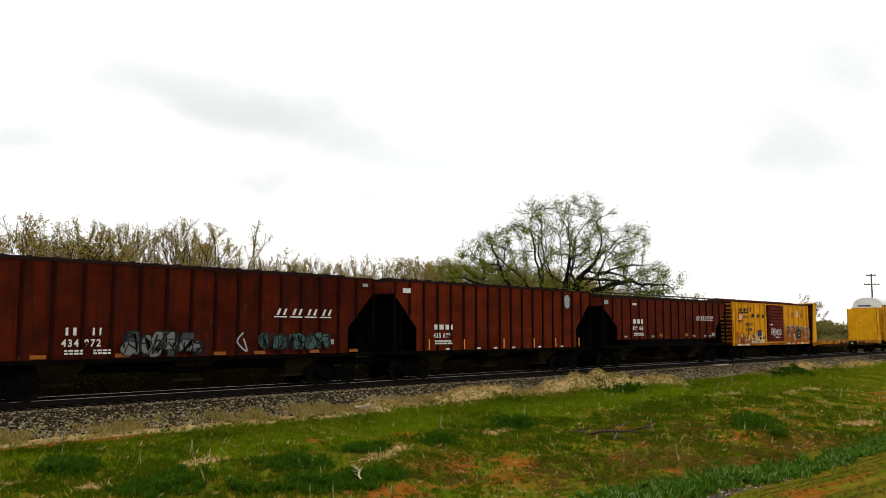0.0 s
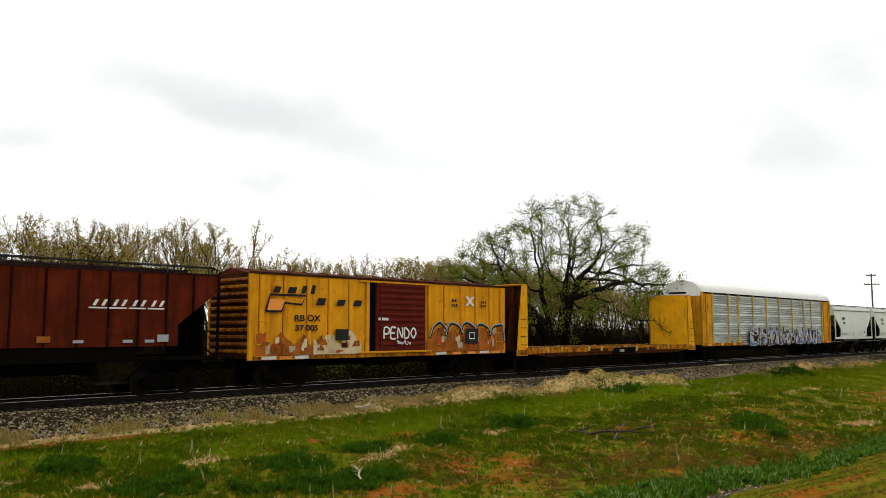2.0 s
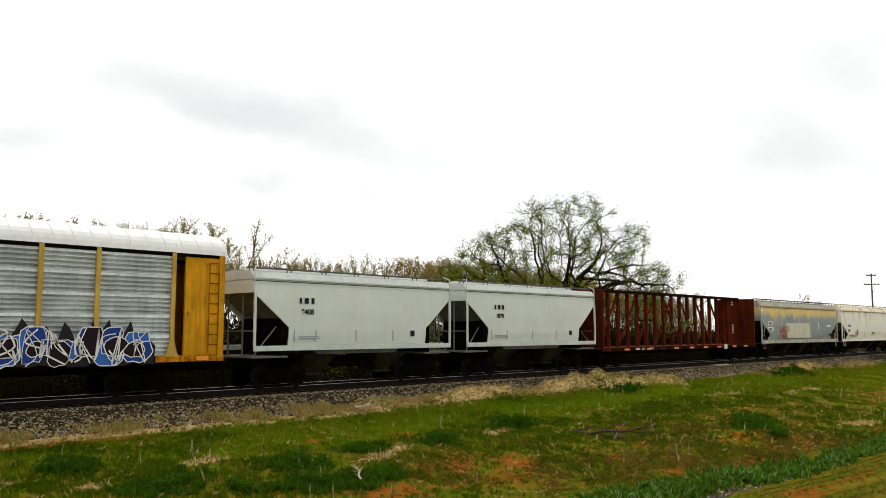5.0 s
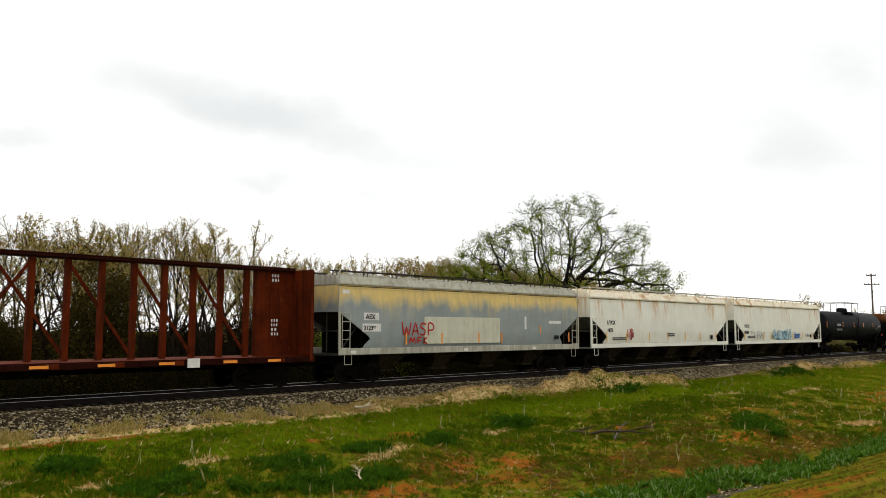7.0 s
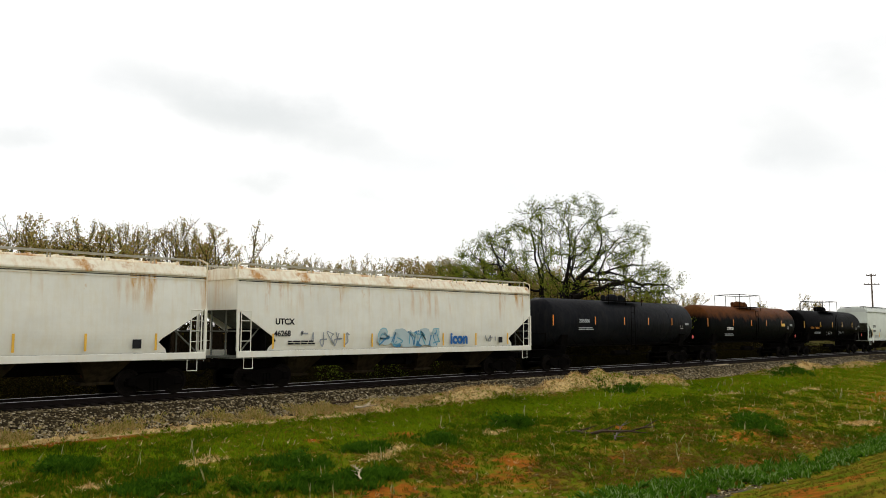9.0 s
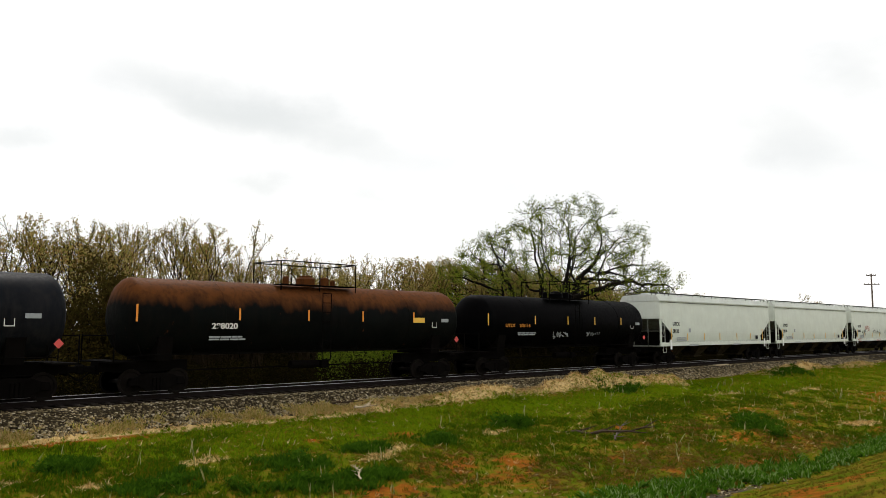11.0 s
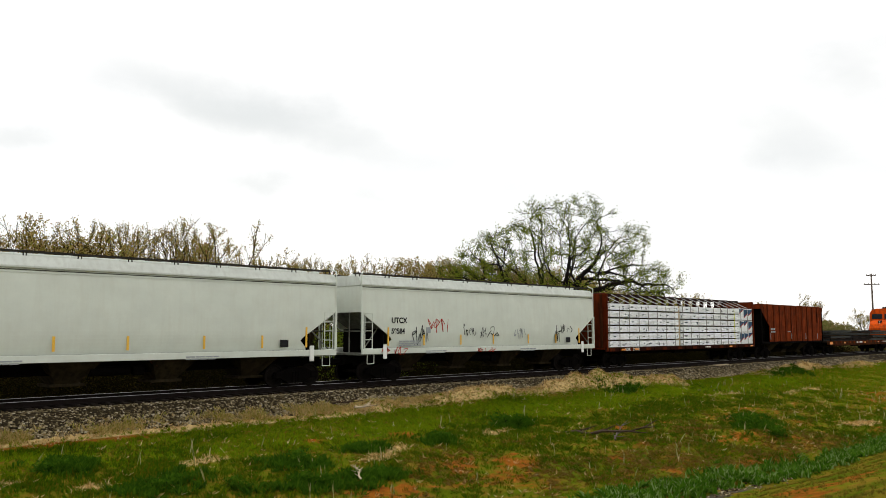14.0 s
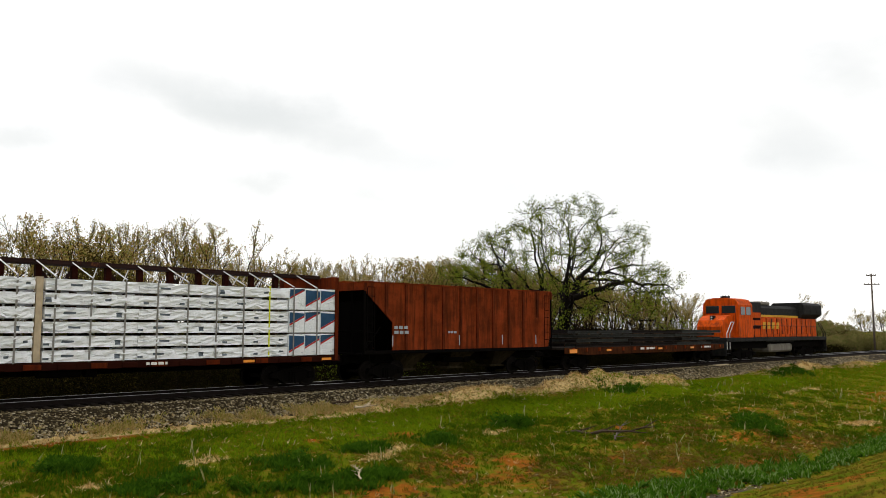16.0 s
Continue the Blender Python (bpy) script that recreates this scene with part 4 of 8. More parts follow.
def build_shrubs():
    r = random.Random(4)
    cedar = shrub("cedar_tree", "dark evergreen cedar at the edge of the woods", "cedar", "cedars", 5, 17000, 0.105, 2.3, 6.4, M["cedar"])
    put(cedar, 17.2, 12.0, 0, 1.0)
    put(copy_thing(cedar, Matrix()), 13.2, 12.6, 200, 0.62)
    brush = shrub("brush_thicket", "brown-green brushy thicket coloured near black for the shade under the trees", "brush", "understory brush", 6, 1500, 0.10, 2.6, 2.7, M["brush"])
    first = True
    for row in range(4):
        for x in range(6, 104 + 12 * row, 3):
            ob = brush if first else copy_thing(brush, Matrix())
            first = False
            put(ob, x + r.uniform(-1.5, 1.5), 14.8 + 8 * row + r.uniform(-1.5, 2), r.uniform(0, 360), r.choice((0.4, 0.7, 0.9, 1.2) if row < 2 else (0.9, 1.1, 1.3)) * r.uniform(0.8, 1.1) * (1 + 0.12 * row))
    # front row added to stand in for the dense shade seen below the cars
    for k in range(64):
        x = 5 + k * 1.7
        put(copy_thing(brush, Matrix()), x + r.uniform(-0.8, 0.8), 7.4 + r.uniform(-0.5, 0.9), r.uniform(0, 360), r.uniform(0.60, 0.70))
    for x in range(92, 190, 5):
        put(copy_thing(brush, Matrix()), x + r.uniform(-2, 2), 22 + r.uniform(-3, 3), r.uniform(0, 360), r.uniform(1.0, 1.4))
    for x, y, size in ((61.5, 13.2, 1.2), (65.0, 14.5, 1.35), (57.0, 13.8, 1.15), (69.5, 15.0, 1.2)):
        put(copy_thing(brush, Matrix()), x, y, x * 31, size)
    green = shrub("green_bush", "bright green leafing bush beside the woods", "bush", "green bushes", 7, 11000, 0.05, 2.0, 4.4, M["bush"])
    put(green, 31.6, 10.6, 0, 0.98)
    put(copy_thing(green, Matrix()), 35.4, 10.8, 120, 1.42)
    put(copy_thing(green, Matrix()), 38.4, 11.2, 200, 1.2)
    far = shrub("hedge_bush", "dull green hedge bush beyond the track", "bush", "far hedge", 9, 3200, 0.17, 3.4, 3.6, M["hedge"])
    first = True
    for x, y, s in ((128, 14, 0.8), (137, 15, 0.85), (146, 14, 1.0), (158, 14, 1.1), (172, 12, 1.35), (186, 15, 1.25), (205, 16, 1.4), (228, 14, 1.5), (255, 18, 1.7), (178, 30, 1.5), (290, 20, 2.0), (330, 22, 2.0), (118, 21, 1.0), (126, 23, 1.15), (134, 22, 1.25), (143, 24, 1.4), (152, 23, 1.3), (163, 24, 1.5)):
        put(far if first else copy_thing(far, Matrix()), x, y, r.uniform(0, 360), s)
        first = False


build_shrubs()


# ---- grass, straw, weeds and dead wood on the bank ----
def blade_set(seed, n, width, bend, spread):
    """A few bent blades from one root, one unit high."""
    r = random.Random(seed)
    V, F = [], []
    for k in range(n):
        a = r.uniform(0, math.tau)
        ox, oy = r.uniform(-spread, spread), r.uniform(-spread, spread)
        dx, dy = math.cos(a), math.sin(a)
        hgt, bd = r.uniform(0.6, 1.0), bend * r.uniform(0.4, 1.2)
        i = len(V)
        V += [(ox - dy * width, oy + dx * width, 0), (ox + dy * width, oy - dx * width, 0), (ox + dx * bd * 0.35 + dy * width * 0.7, oy + dy * bd * 0.35 - dx * width * 0.7, hgt * 0.6),
              (ox + dx * bd, oy + dy * bd, hgt), (ox + dx * bd * 0.35 - dy * width * 0.7, oy + dy * bd * 0.35 + dx * width * 0.7, hgt * 0.6)]
        F += [(i, i + 1, i + 2, i + 3), (i, i + 3, i + 4, i)]
    F = [f if f[3] != f[0] else f[:3] for f in F]
    tri = []
    for f in F:
        tri += [f] if len(f) == 3 else [(f[0], f[1], f[2]), (f[0], f[2], f[3])]
    return V, tri


def cover_layer(name, label, category, base, n, x0, x1, y0, y1, keep, height, material, tilt=0.15, width=1.0):
    x, y = rng.uniform(x0, x1, n), rng.uniform(y0, y1, n)
    ok = rng.uniform(0, 1, n) < keep(x, y)
    x, y = x[ok], y[ok]
    m = len(x)
    h = rng.uniform(*height, m)
    s = np.stack([h * width, h * width, h], -1)
    me = scatter_mesh(name, *base, np.stack([x, y, ground_height(x, y) - 0.015], -1), s, rng.uniform(0, 6.28, m), rng.normal(0, tilt, m), material)
    return tagged(new(name, me), label, category, kind="stuff")


def uneven(x, y):
    return 0.5 + 0.25 * np.sin(x * 0.9 + 2 * np.sin(y * 0.7)) + 0.25 * np.sin(y * 1.3 - x * 0.5 + 1.7 * np.sin(x * 0.37))


def build_cover():
    turf = blade_set(1, 6, 0.055, 0.5, 0.35)

    def lush(x, y):
        bare = np.clip(1 - 0.85 * red_cover(x, y) - 0.7 * straw_cover(x, y), 0.03, 1)
        return bare * np.clip(0.30 + 0.9 * uneven(x, y), 0, 1) * (y < -3.9) * np.clip(0.28 + (y + 11.5) / 5, 0.28, 1)
    def deep(x, y):
        return np.clip((mottle(x * 0.55 + 31, y * 0.8 + 7, 3.0) - 0.42 - 0.22 * np.clip((y + 8.5) / 2, -0.7, 1)) * 5, 0, 1)
    cover_layer("short_grass", "short bright green spring grass on the bank", "grass", turf, 74000, 4, 48, -18.3, -3.9, lambda x, y: lush(x, y) * (1 - deep(x, y)), (0.06, 0.15), M["blade"])
    cover_layer("short_grass", "deep green thicker spring grass on the bank", "grass", turf, 90000, 4, 48, -18.3, -3.9, lambda x, y: lush(x, y) * deep(x, y), (0.08, 0.20), M["blade_deep"])
    cover_layer("short_grass", "fresh light green grass along the top of the bank", "grass", blade_set(21, 6, 0.055, 0.5, 0.35), 52000, 5, 60, -8.6, -3.9,
                lambda x, y: lush(x, y) * np.clip((y + 8.6) / 2.0, 0, 1) * np.clip(1.5 * mottle(x * 0.5 + 9, y * 0.8 + 3, 2.0) - 0.2, 0, 1), (0.07, 0.16), M["blade_fresh"])
    cover_layer("short_grass", "short green grass farther along the bank", "grass", turf, 26000, 48, 130, -20, -3.9, lush, (0.12, 0.30), M["blade"])
    cover_layer("short_grass", "short grass on the bank beside the ditch", "grass", turf, 16000, 8, 40, -27, -19.2, lambda x, y: 0.25 + 0.75 * uneven(x, y), (0.04, 0.10), M["turf"])
    # taller ragged tufts that shade the turf between them
    cover_layer("grass_tufts", "ragged taller green grass tufts on the bank", "grass", blade_set(2, 9, 0.05, 0.8, 0.5), 30000, 4, 60, -18.0, -4.1,
                lambda x, y: np.clip((mottle(x * 1.1 + 3, y * 1.4 + 8, 1.1) - 0.56) * 5, 0, 1) * np.clip((-6.2 - y) / 2, 0.12, 1) * np.clip(1 - red_cover(x, y) - straw_cover(x, y), 0.02, 1), (0.06, 0.17), M["blade_deep"], 0.3)
    cover_layer("dry_litter", "short brown dead grass thinning over bare earth", "dry grass", blade_set(15, 7, 0.04, 1.1, 0.5), 60000, 9, 60, -18.2, -8.2,
                lambda x, y: np.clip((-8.6 - y) / 4, 0, 1) * np.clip((x - 11) / 7, 0, 1) * np.clip((46 - x) / 10, 0.1, 1) * np.clip((mottle(x * 0.8 + 23, y * 0.9 + 2, 1.6) - 0.36) * 3, 0, 1), (0.04, 0.11), M["litter"], 0.7)
    cover_layer("grass_tufts", "ragged bright green grass tufts on the bank", "grass", blade_set(12, 9, 0.05, 0.8, 0.5), 26000, 4, 75, -17.0, -3.6,
                lambda x, y: np.clip((mottle(x * 1.2 + 43, y * 1.3 + 18, 1.3) - 0.58) * 5, 0, 1) * np.clip(1 - red_cover(x, y) - 0.6 * straw_cover(x, y), 0.02, 1), (0.07, 0.17), M["blade"], 0.3)
    cover_layer("clover_clumps", "dark green lush clumps in the grass", "grass", blade_set(3, 8, 0.12, 0.7, 0.4), 60000, 6, 70, -15, -3.9, lambda x, y: patches(x, y, CLOVER) ** 1.5, (0.14, 0.30), M["clover"])
    # dry straw along the ballast and on the mounds
    lying = blade_set(4, 7, 0.022, 1.3, 0.35)

    def edge(x, y):
        lump = heaps(x, y)
        return np.clip(0.75 * np.exp(-((y + 3.6) / 0.55) ** 2) * (0.3 + 0.9 * uneven(x * 1.7, y)) * np.where(x < 23, 0.7, 0.10) + np.clip(1.5 * lump - 0.3, 0, 1) + 0.9 * patches(x, y, STRAW), 0, 1)
    cover_layer("dry_straw", "matted dry tan straw along the ballast edge", "straw", lying, 105000, 5, 55, -17, -2.7, edge, (0.05, 0.13), M["straw"], 1.0)
    cover_layer("dry_straw", "matted dry straw farther along the track", "straw", lying, 40000, 55, 150, -12, -2.7, edge, (0.10, 0.20), M["straw"], 0.8)
    cover_layer("dry_fringe", "ragged pale dry grass growing along the ballast foot", "dry grass", blade_set(14, 6, 0.018, 0.8, 0.5), 20000, 4, 27, -4.1, -2.55,
                lambda x, y: np.exp(-((y + 3.35) / 0.42) ** 2) * np.clip((mottle(x * 0.8, y * 0.9 + 2, 1.3) - 0.38) * 2.2, 0, 0.8) * np.clip((27 - x) / 4, 0, 1), (0.08, 0.22), M["fringe"], 0.4)
    cover_layer("dry_stalks", "scattered tall pale dead grass stalks", "grass stalks", blade_set(5, 2, 0.011, 0.22, 0.12), 330, 6, 60, -17, -4.2, lambda x, y: 0.25 + 0.6 * uneven(x * 0.6, y * 0.8), (0.22, 0.6), M["stalk"], 0.25)
    cover_layer("straw_flecks", "small dry blades lying in the green grass", "straw", lying, 2200, 5, 60, -18, -4.2, lambda x, y: 0.15 + 0.75 * uneven(x * 1.9 + 3, y * 1.6), (0.06, 0.16), M["straw"], 0.8)
    # broad weeds in the ditch
    leafy_set = blade_set(6, 9, 0.15, 0.9, 0.45)
    cover_layer("ditch_weeds", "broad-leaved green weeds growing along the ditch", "weeds", leafy_set, 17000, 15, 62, -19.6, -16.4,
                lambda x, y: np.exp(-((y + 17.5 + 1.4 * np.clip((x - 21) / 12, 0, 1)) / 0.55) ** 2) * (0.30 + 0.70 * uneven(x * 2.1, y * 1.6) ** 1.2), (0.12, 0.30), M["weed"], 0.4)
    n = 500
    x, y = rng.uniform(14, 27, n), rng.normal(-18.6, 0.25, n)
    me = scatter_mesh("ditch_gravel", STONE_V, STONE_F, np.stack([x, y, ground_height(x, y) + 0.01], -1), rng.uniform(0.015, 0.05, (n, 3)), rng.uniform(0, 6.28, n), rng.uniform(-0.5, 0.5, n), M["ballast"])
    tagged(new("ditch_gravel", me), "grey gravel lying in the bottom of the ditch", "gravel", kind="stuff")


M["turf"] = leafy("olive_turf", [(0.11, 0.105, 0.010), (0.15, 0.12, 0.016), (0.09, 0.10, 0.010), (0.19, 0.12, 0.022)])
M["clover"] = leafy("dark_clover", [(0.030, 0.080, 0.004), (0.045, 0.105, 0.006), (0.062, 0.130, 0.008), (0.036, 0.086, 0.006)])
M["litter"] = leafy("brown_litter", [(0.20, 0.115, 0.022), (0.26, 0.16, 0.040), (0.15, 0.085, 0.015), (0.16, 0.13, 0.015), (0.30, 0.20, 0.07)])
M["fringe"] = leafy("dry_fringe", [(0.78, 0.62, 0.26), (0.86, 0.70, 0.34), (0.52, 0.48, 0.11), (0.80, 0.60, 0.26), (0.34, 0.35, 0.05), (0.62, 0.45, 0.16)])
M["stalk"] = leafy("pale_stalks", [(0.48, 0.44, 0.20), (0.58, 0.52, 0.28), (0.40, 0.36, 0.14), (0.34, 0.36, 0.12)])
build_cover()


def build_weed_clumps():
    weed = shrub("weed_clump", "low dark green leafy weed clump in the grass", "weeds", "weed clumps", 21, 620, 0.055, 0.62, 0.42, M["clover"])
    for k, (x, y, size) in enumerate(((25.3, -8.4, 1.35), (8.1, -7.3, 0.8), (9.8, -10.0, 0.8), (14.2, -9.4, 1.0), (13.1, -11.7, 0.95), (17.0, -9.0, 0.7), (15.6, -11.8, 0.7), (20.6, -9.2, 0.85), (39.4, -5.2, 0.9), (35.2, -13.7, 1.2), (33.6, -15.6, 1.0), (11.2, -10.9, 0.7))):
        put(weed if not k else copy_thing(weed, Matrix()), x, y, k * 47, size, 0.06)


build_weed_clumps()


def dead_branch(x, y, turn, size, label, seed, material):
    r = random.Random(seed)
    ob = tagged(new("fallen_branch"), label, "fallen branch")
    bm = BM()
    p = Vector((-size / 2, 0, 0.05))
    for k in range(6):
        q = p + Vector((1, r.uniform(-0.36, 0.36), 0.02 + r.uniform(-0.18, 0.3))) * size / 6
        q.z = max(q.z, 0.02)
        rod(bm, p, q, size * 0.030 * (1 - k * 0.12), 6, size * 0.030 * (1 - (k + 1) * 0.12))
        for _ in range(2):
            a = r.uniform(-1.2, 1.2)
            e = q + Vector((math.cos(a), math.sin(a), r.uniform(0.0, 0.5))) * size * r.uniform(0.12, 0.3)
            tw = BM()
            rod(tw, q, e, size * 0.012, 5, size * 0.004)
            part("twig", tw, material, ob)
        p = q
    part("limb", bm, material, ob)
    ob.matrix_basis = pose(x, y, float(ground_height(x, y)) + 0.02, 0, 0, turn)


dead_branch(26.6, -11.9, -62, 3.0, "forked dead branch lying in the grass", 1, M["stick"])
dead_branch(26.9, -12.5, 15, 1.5, "pale broken branch lying in the grass", 2, M["pole"])
dead_branch(20.9, -3.0, -60, 1.6, "dark dead branch lying against the ballast", 3, M["stick"])
dead_branch(21.8, -3.9, 10, 2.0, "bundle of dry sticks at the ballast edge", 4, M["ivory"])
dead_branch(14.6, -11.8, 60, 1.0, "dry twig lying on the bank", 6, M["ivory"])


def build_plank(x, y):
    bm = BM()
    box(bm, -1.25, 1.25, -0.12, 0.12, 0, 0.09, 0.015)
    ob = part("loose_plank", bm, M["ivory"], None)
    tagged(ob, "loose pale timber plank lying beside the rail", "plank")
    ob.matrix_basis = pose(x, y, float(ground_height(x, y)) + 0.03, 0, 0, 4)


build_plank(58.2, -1.75)


def build_pole(x, y, height, lean):
    ob = tagged(new("utility_pole"), "weathered wooden utility pole with two crossarms beside the track", "utility pole")
    bm = BM()
    rod(bm, (0, 0, -0.5), (0, 0, height), 0.14, 9, 0.09)
    part("pole", bm, M["pole"], ob, smooth=True)
    for z, w in ((height - 0.25, 0.6), (height - 1.45, 0.95)):
        bm = BM()
        box(bm, -0.06, 0.06, -w, w, z - 0.06, z + 0.06, 0.01)
        arm = part("crossarm", bm, M["pole"], ob)
        for q in (-0.9, -0.4, 0.4, 0.9):
            bm = BM()
            lathe(bm, [(z + 0.06, 0.02), (z + 0.1, 0.045), (z + 0.16, 0.05), (z + 0.19, 0.02)], "z", 8, (0, q * w, 0))
            part("insulator", bm, M["cable"], arm)
    ob.matrix_basis = pose(x, y, float(ground_height(x, y)), 0, lean, 20)


build_pole(118.0, 4.9, 11.0, -1.5)


# ---- train: running gear shared by all cars ----
GEAR = {}
LIFT = 0.10  # bodies ride this much above the first plan
HW = 1.55  # half width of a car body


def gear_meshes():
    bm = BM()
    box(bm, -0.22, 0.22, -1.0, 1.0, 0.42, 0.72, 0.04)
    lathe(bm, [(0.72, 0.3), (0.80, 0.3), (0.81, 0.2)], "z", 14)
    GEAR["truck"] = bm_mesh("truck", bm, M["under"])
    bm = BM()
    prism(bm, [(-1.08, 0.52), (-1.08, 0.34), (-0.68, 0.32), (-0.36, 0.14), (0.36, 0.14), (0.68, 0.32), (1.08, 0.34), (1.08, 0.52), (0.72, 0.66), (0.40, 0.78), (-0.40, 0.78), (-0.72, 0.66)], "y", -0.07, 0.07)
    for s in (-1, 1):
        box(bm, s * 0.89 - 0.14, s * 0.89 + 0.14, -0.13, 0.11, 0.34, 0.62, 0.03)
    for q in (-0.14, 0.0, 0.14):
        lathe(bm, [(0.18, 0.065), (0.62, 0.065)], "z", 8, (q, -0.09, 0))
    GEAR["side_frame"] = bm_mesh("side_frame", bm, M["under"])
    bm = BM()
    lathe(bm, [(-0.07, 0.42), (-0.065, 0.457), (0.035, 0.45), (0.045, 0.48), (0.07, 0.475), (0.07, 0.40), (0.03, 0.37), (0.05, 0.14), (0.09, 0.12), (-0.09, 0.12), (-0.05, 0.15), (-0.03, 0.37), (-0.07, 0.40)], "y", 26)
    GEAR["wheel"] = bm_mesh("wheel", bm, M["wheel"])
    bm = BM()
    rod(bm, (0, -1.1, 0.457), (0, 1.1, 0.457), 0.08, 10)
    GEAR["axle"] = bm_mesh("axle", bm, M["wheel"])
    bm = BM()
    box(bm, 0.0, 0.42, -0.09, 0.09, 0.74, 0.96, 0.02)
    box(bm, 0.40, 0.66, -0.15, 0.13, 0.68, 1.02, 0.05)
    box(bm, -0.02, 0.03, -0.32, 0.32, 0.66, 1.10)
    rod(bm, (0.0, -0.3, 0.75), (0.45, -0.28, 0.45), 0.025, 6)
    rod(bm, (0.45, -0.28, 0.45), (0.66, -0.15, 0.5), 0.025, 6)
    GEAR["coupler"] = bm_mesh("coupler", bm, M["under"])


def bm_mesh(name, bm, material):
    me = bpy.data.meshes.new(name)
    bm.to_mesh(me)
    bm.free()
    me.materials.append(material)
    return me


gear_meshes()


def add_truck(car, x, wheelbase=1.78, axles=2):
    t = new_part(car, "truck", GEAR["truck"])
    t.matrix_basis = pose(x, 0, -LIFT)
    for s in (-1, 1):
        f = new_part(t, "side_frame", GEAR["side_frame"])
        f.matrix_basis = pose(0, s * 1.0, 0, 0, 0, 0 if s < 0 else 180)
        f.scale = (wheelbase / 1.78, 1, 1)
    for k in range(axles):
        xa = -wheelbase / 2 + k * wheelbase / (axles - 1)
        new_part(t, "axle", GEAR["axle"]).matrix_basis = pose(xa, 0, 0)
        for s in (-1, 1):
            new_part(t, "wheel", GEAR["wheel"]).matrix_basis = pose(xa, s * 0.755, 0.457, 0, 0, 180 if s < 0 else 0)


def running_gear(car, L, inset=1.9, sill=True):
    for s in (-1, 1):
        add_truck(car, s * (L / 2 - inset))
        new_part(car, "coupler", GEAR["coupler"]).matrix_basis = pose(s * L / 2, 0, 0, 0, 0, 0 if s > 0 else 180)
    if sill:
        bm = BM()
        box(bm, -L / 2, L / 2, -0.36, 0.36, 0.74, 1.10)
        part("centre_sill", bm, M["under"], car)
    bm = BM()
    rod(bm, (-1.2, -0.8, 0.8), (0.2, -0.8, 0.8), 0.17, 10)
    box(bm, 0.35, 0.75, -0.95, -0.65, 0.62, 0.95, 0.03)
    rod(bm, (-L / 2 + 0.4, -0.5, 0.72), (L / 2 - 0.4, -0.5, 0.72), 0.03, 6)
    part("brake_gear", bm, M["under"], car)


TRAIN = []


def car_root(name, label, category, left, right, group=""):
    ob = tagged(new(name), label, category, group)
    TRAIN.append((ob, (left + right) / 2))
    return ob, right - left


# ---- lettering and spray paint on a car's side ----
def letters(car, text, x, z, size, material, y=-HW - 0.012, name="lettering", stretch=1.0, depth=0.004, bold=0.012, space=1.0):
    cu = bpy.data.curves.new(name, "FONT")
    cu.body, cu.size, cu.extrude, cu.offset = text, size, depth, min(bold, size * 0.026) if bold < 0.02 else bold
    cu.space_character = space
    tmp = bpy.data.objects.new(name, cu)
    scene.collection.objects.link(tmp)
    me = bpy.data.meshes.new_from_object(tmp.evaluated_get(bpy.context.evaluated_depsgraph_get()))
    bpy.data.objects.remove(tmp)
    me.materials.append(material)
    ob = new(name, me)
    ob.parent = car
    ob.matrix_basis = pose(x, y, z, 90, 0, 0) @ Matrix.Diagonal((stretch, 1, 1, 1))
    return ob


def bars(car, x, z, width, height, rows, material, y=-HW - 0.008, name="small_print", seed=1):
    """Lines of small print as plain bars."""
    r = random.Random(seed)
    bm = BM()
    for k in range(rows):
        z0, x0 = z - k * height * 1.6, x
        while x0 < x + width * 0.9:
            w = r.uniform(0.12, 0.3) * width
            box(bm, x0, min(x0 + w, x + width), y - 0.004, y + 0.004, z0, z0 + height)
            x0 += w + height * 0.6
    return part(name, bm, material, car)


def plates(car, xs, z, w, h, material, y=-HW - 0.01, name="reflector"):
    first = None
    for x in xs:
        if first is None:
            bm = BM()
            box(bm, -w / 2, w / 2, -0.006, 0.006, -h / 2, h / 2)
            first = part(name, bm, material, car)
            first.matrix_basis = pose(x, y, z)
        else:
            again(first, pose(x, y, z))


def ribbon(bm, pts, width, y):
    """A flat brush stroke through points (x, z)."""
    P = [Vector((p[0], 0, p[1])) for p in pts]
    left, right = [], []
    for i, p in enumerate(P):
        d = (P[min(i + 1, len(P) - 1)] - P[max(i - 1, 0)]).normalized()
        nrm = Vector((-d.z, 0, d.x)) * width / 2
        left.append(bm.verts.new((p.x + nrm.x, y, p.z + nrm.z)))
        right.append(bm.verts.new((p.x - nrm.x, y, p.z - nrm.z)))
    for i in range(len(P) - 1):
        bm.faces.new((left[i], right[i], right[i + 1], left[i + 1]))


def curve_pts(ctrl, n=5):
    """Smooth points through control points."""
    out = []
    c = [ctrl[0], *ctrl, ctrl[-1]]
    for i in range(1, len(c) - 2):
        p0, p1, p2, p3 = c[i - 1], c[i], c[i + 1], c[i + 2]
        for k in range(n):
            t = k / n
            out.append(tuple(0.5 * (2 * p1[j] + (p2[j] - p0[j]) * t + (2 * p0[j] - 5 * p1[j] + 4 * p2[j] - p3[j]) * t * t + (3 * p1[j] - p0[j] - 3 * p2[j] + p3[j]) * t ** 3) for j in (0, 1)))
    out.append(ctrl[-1])
    return out


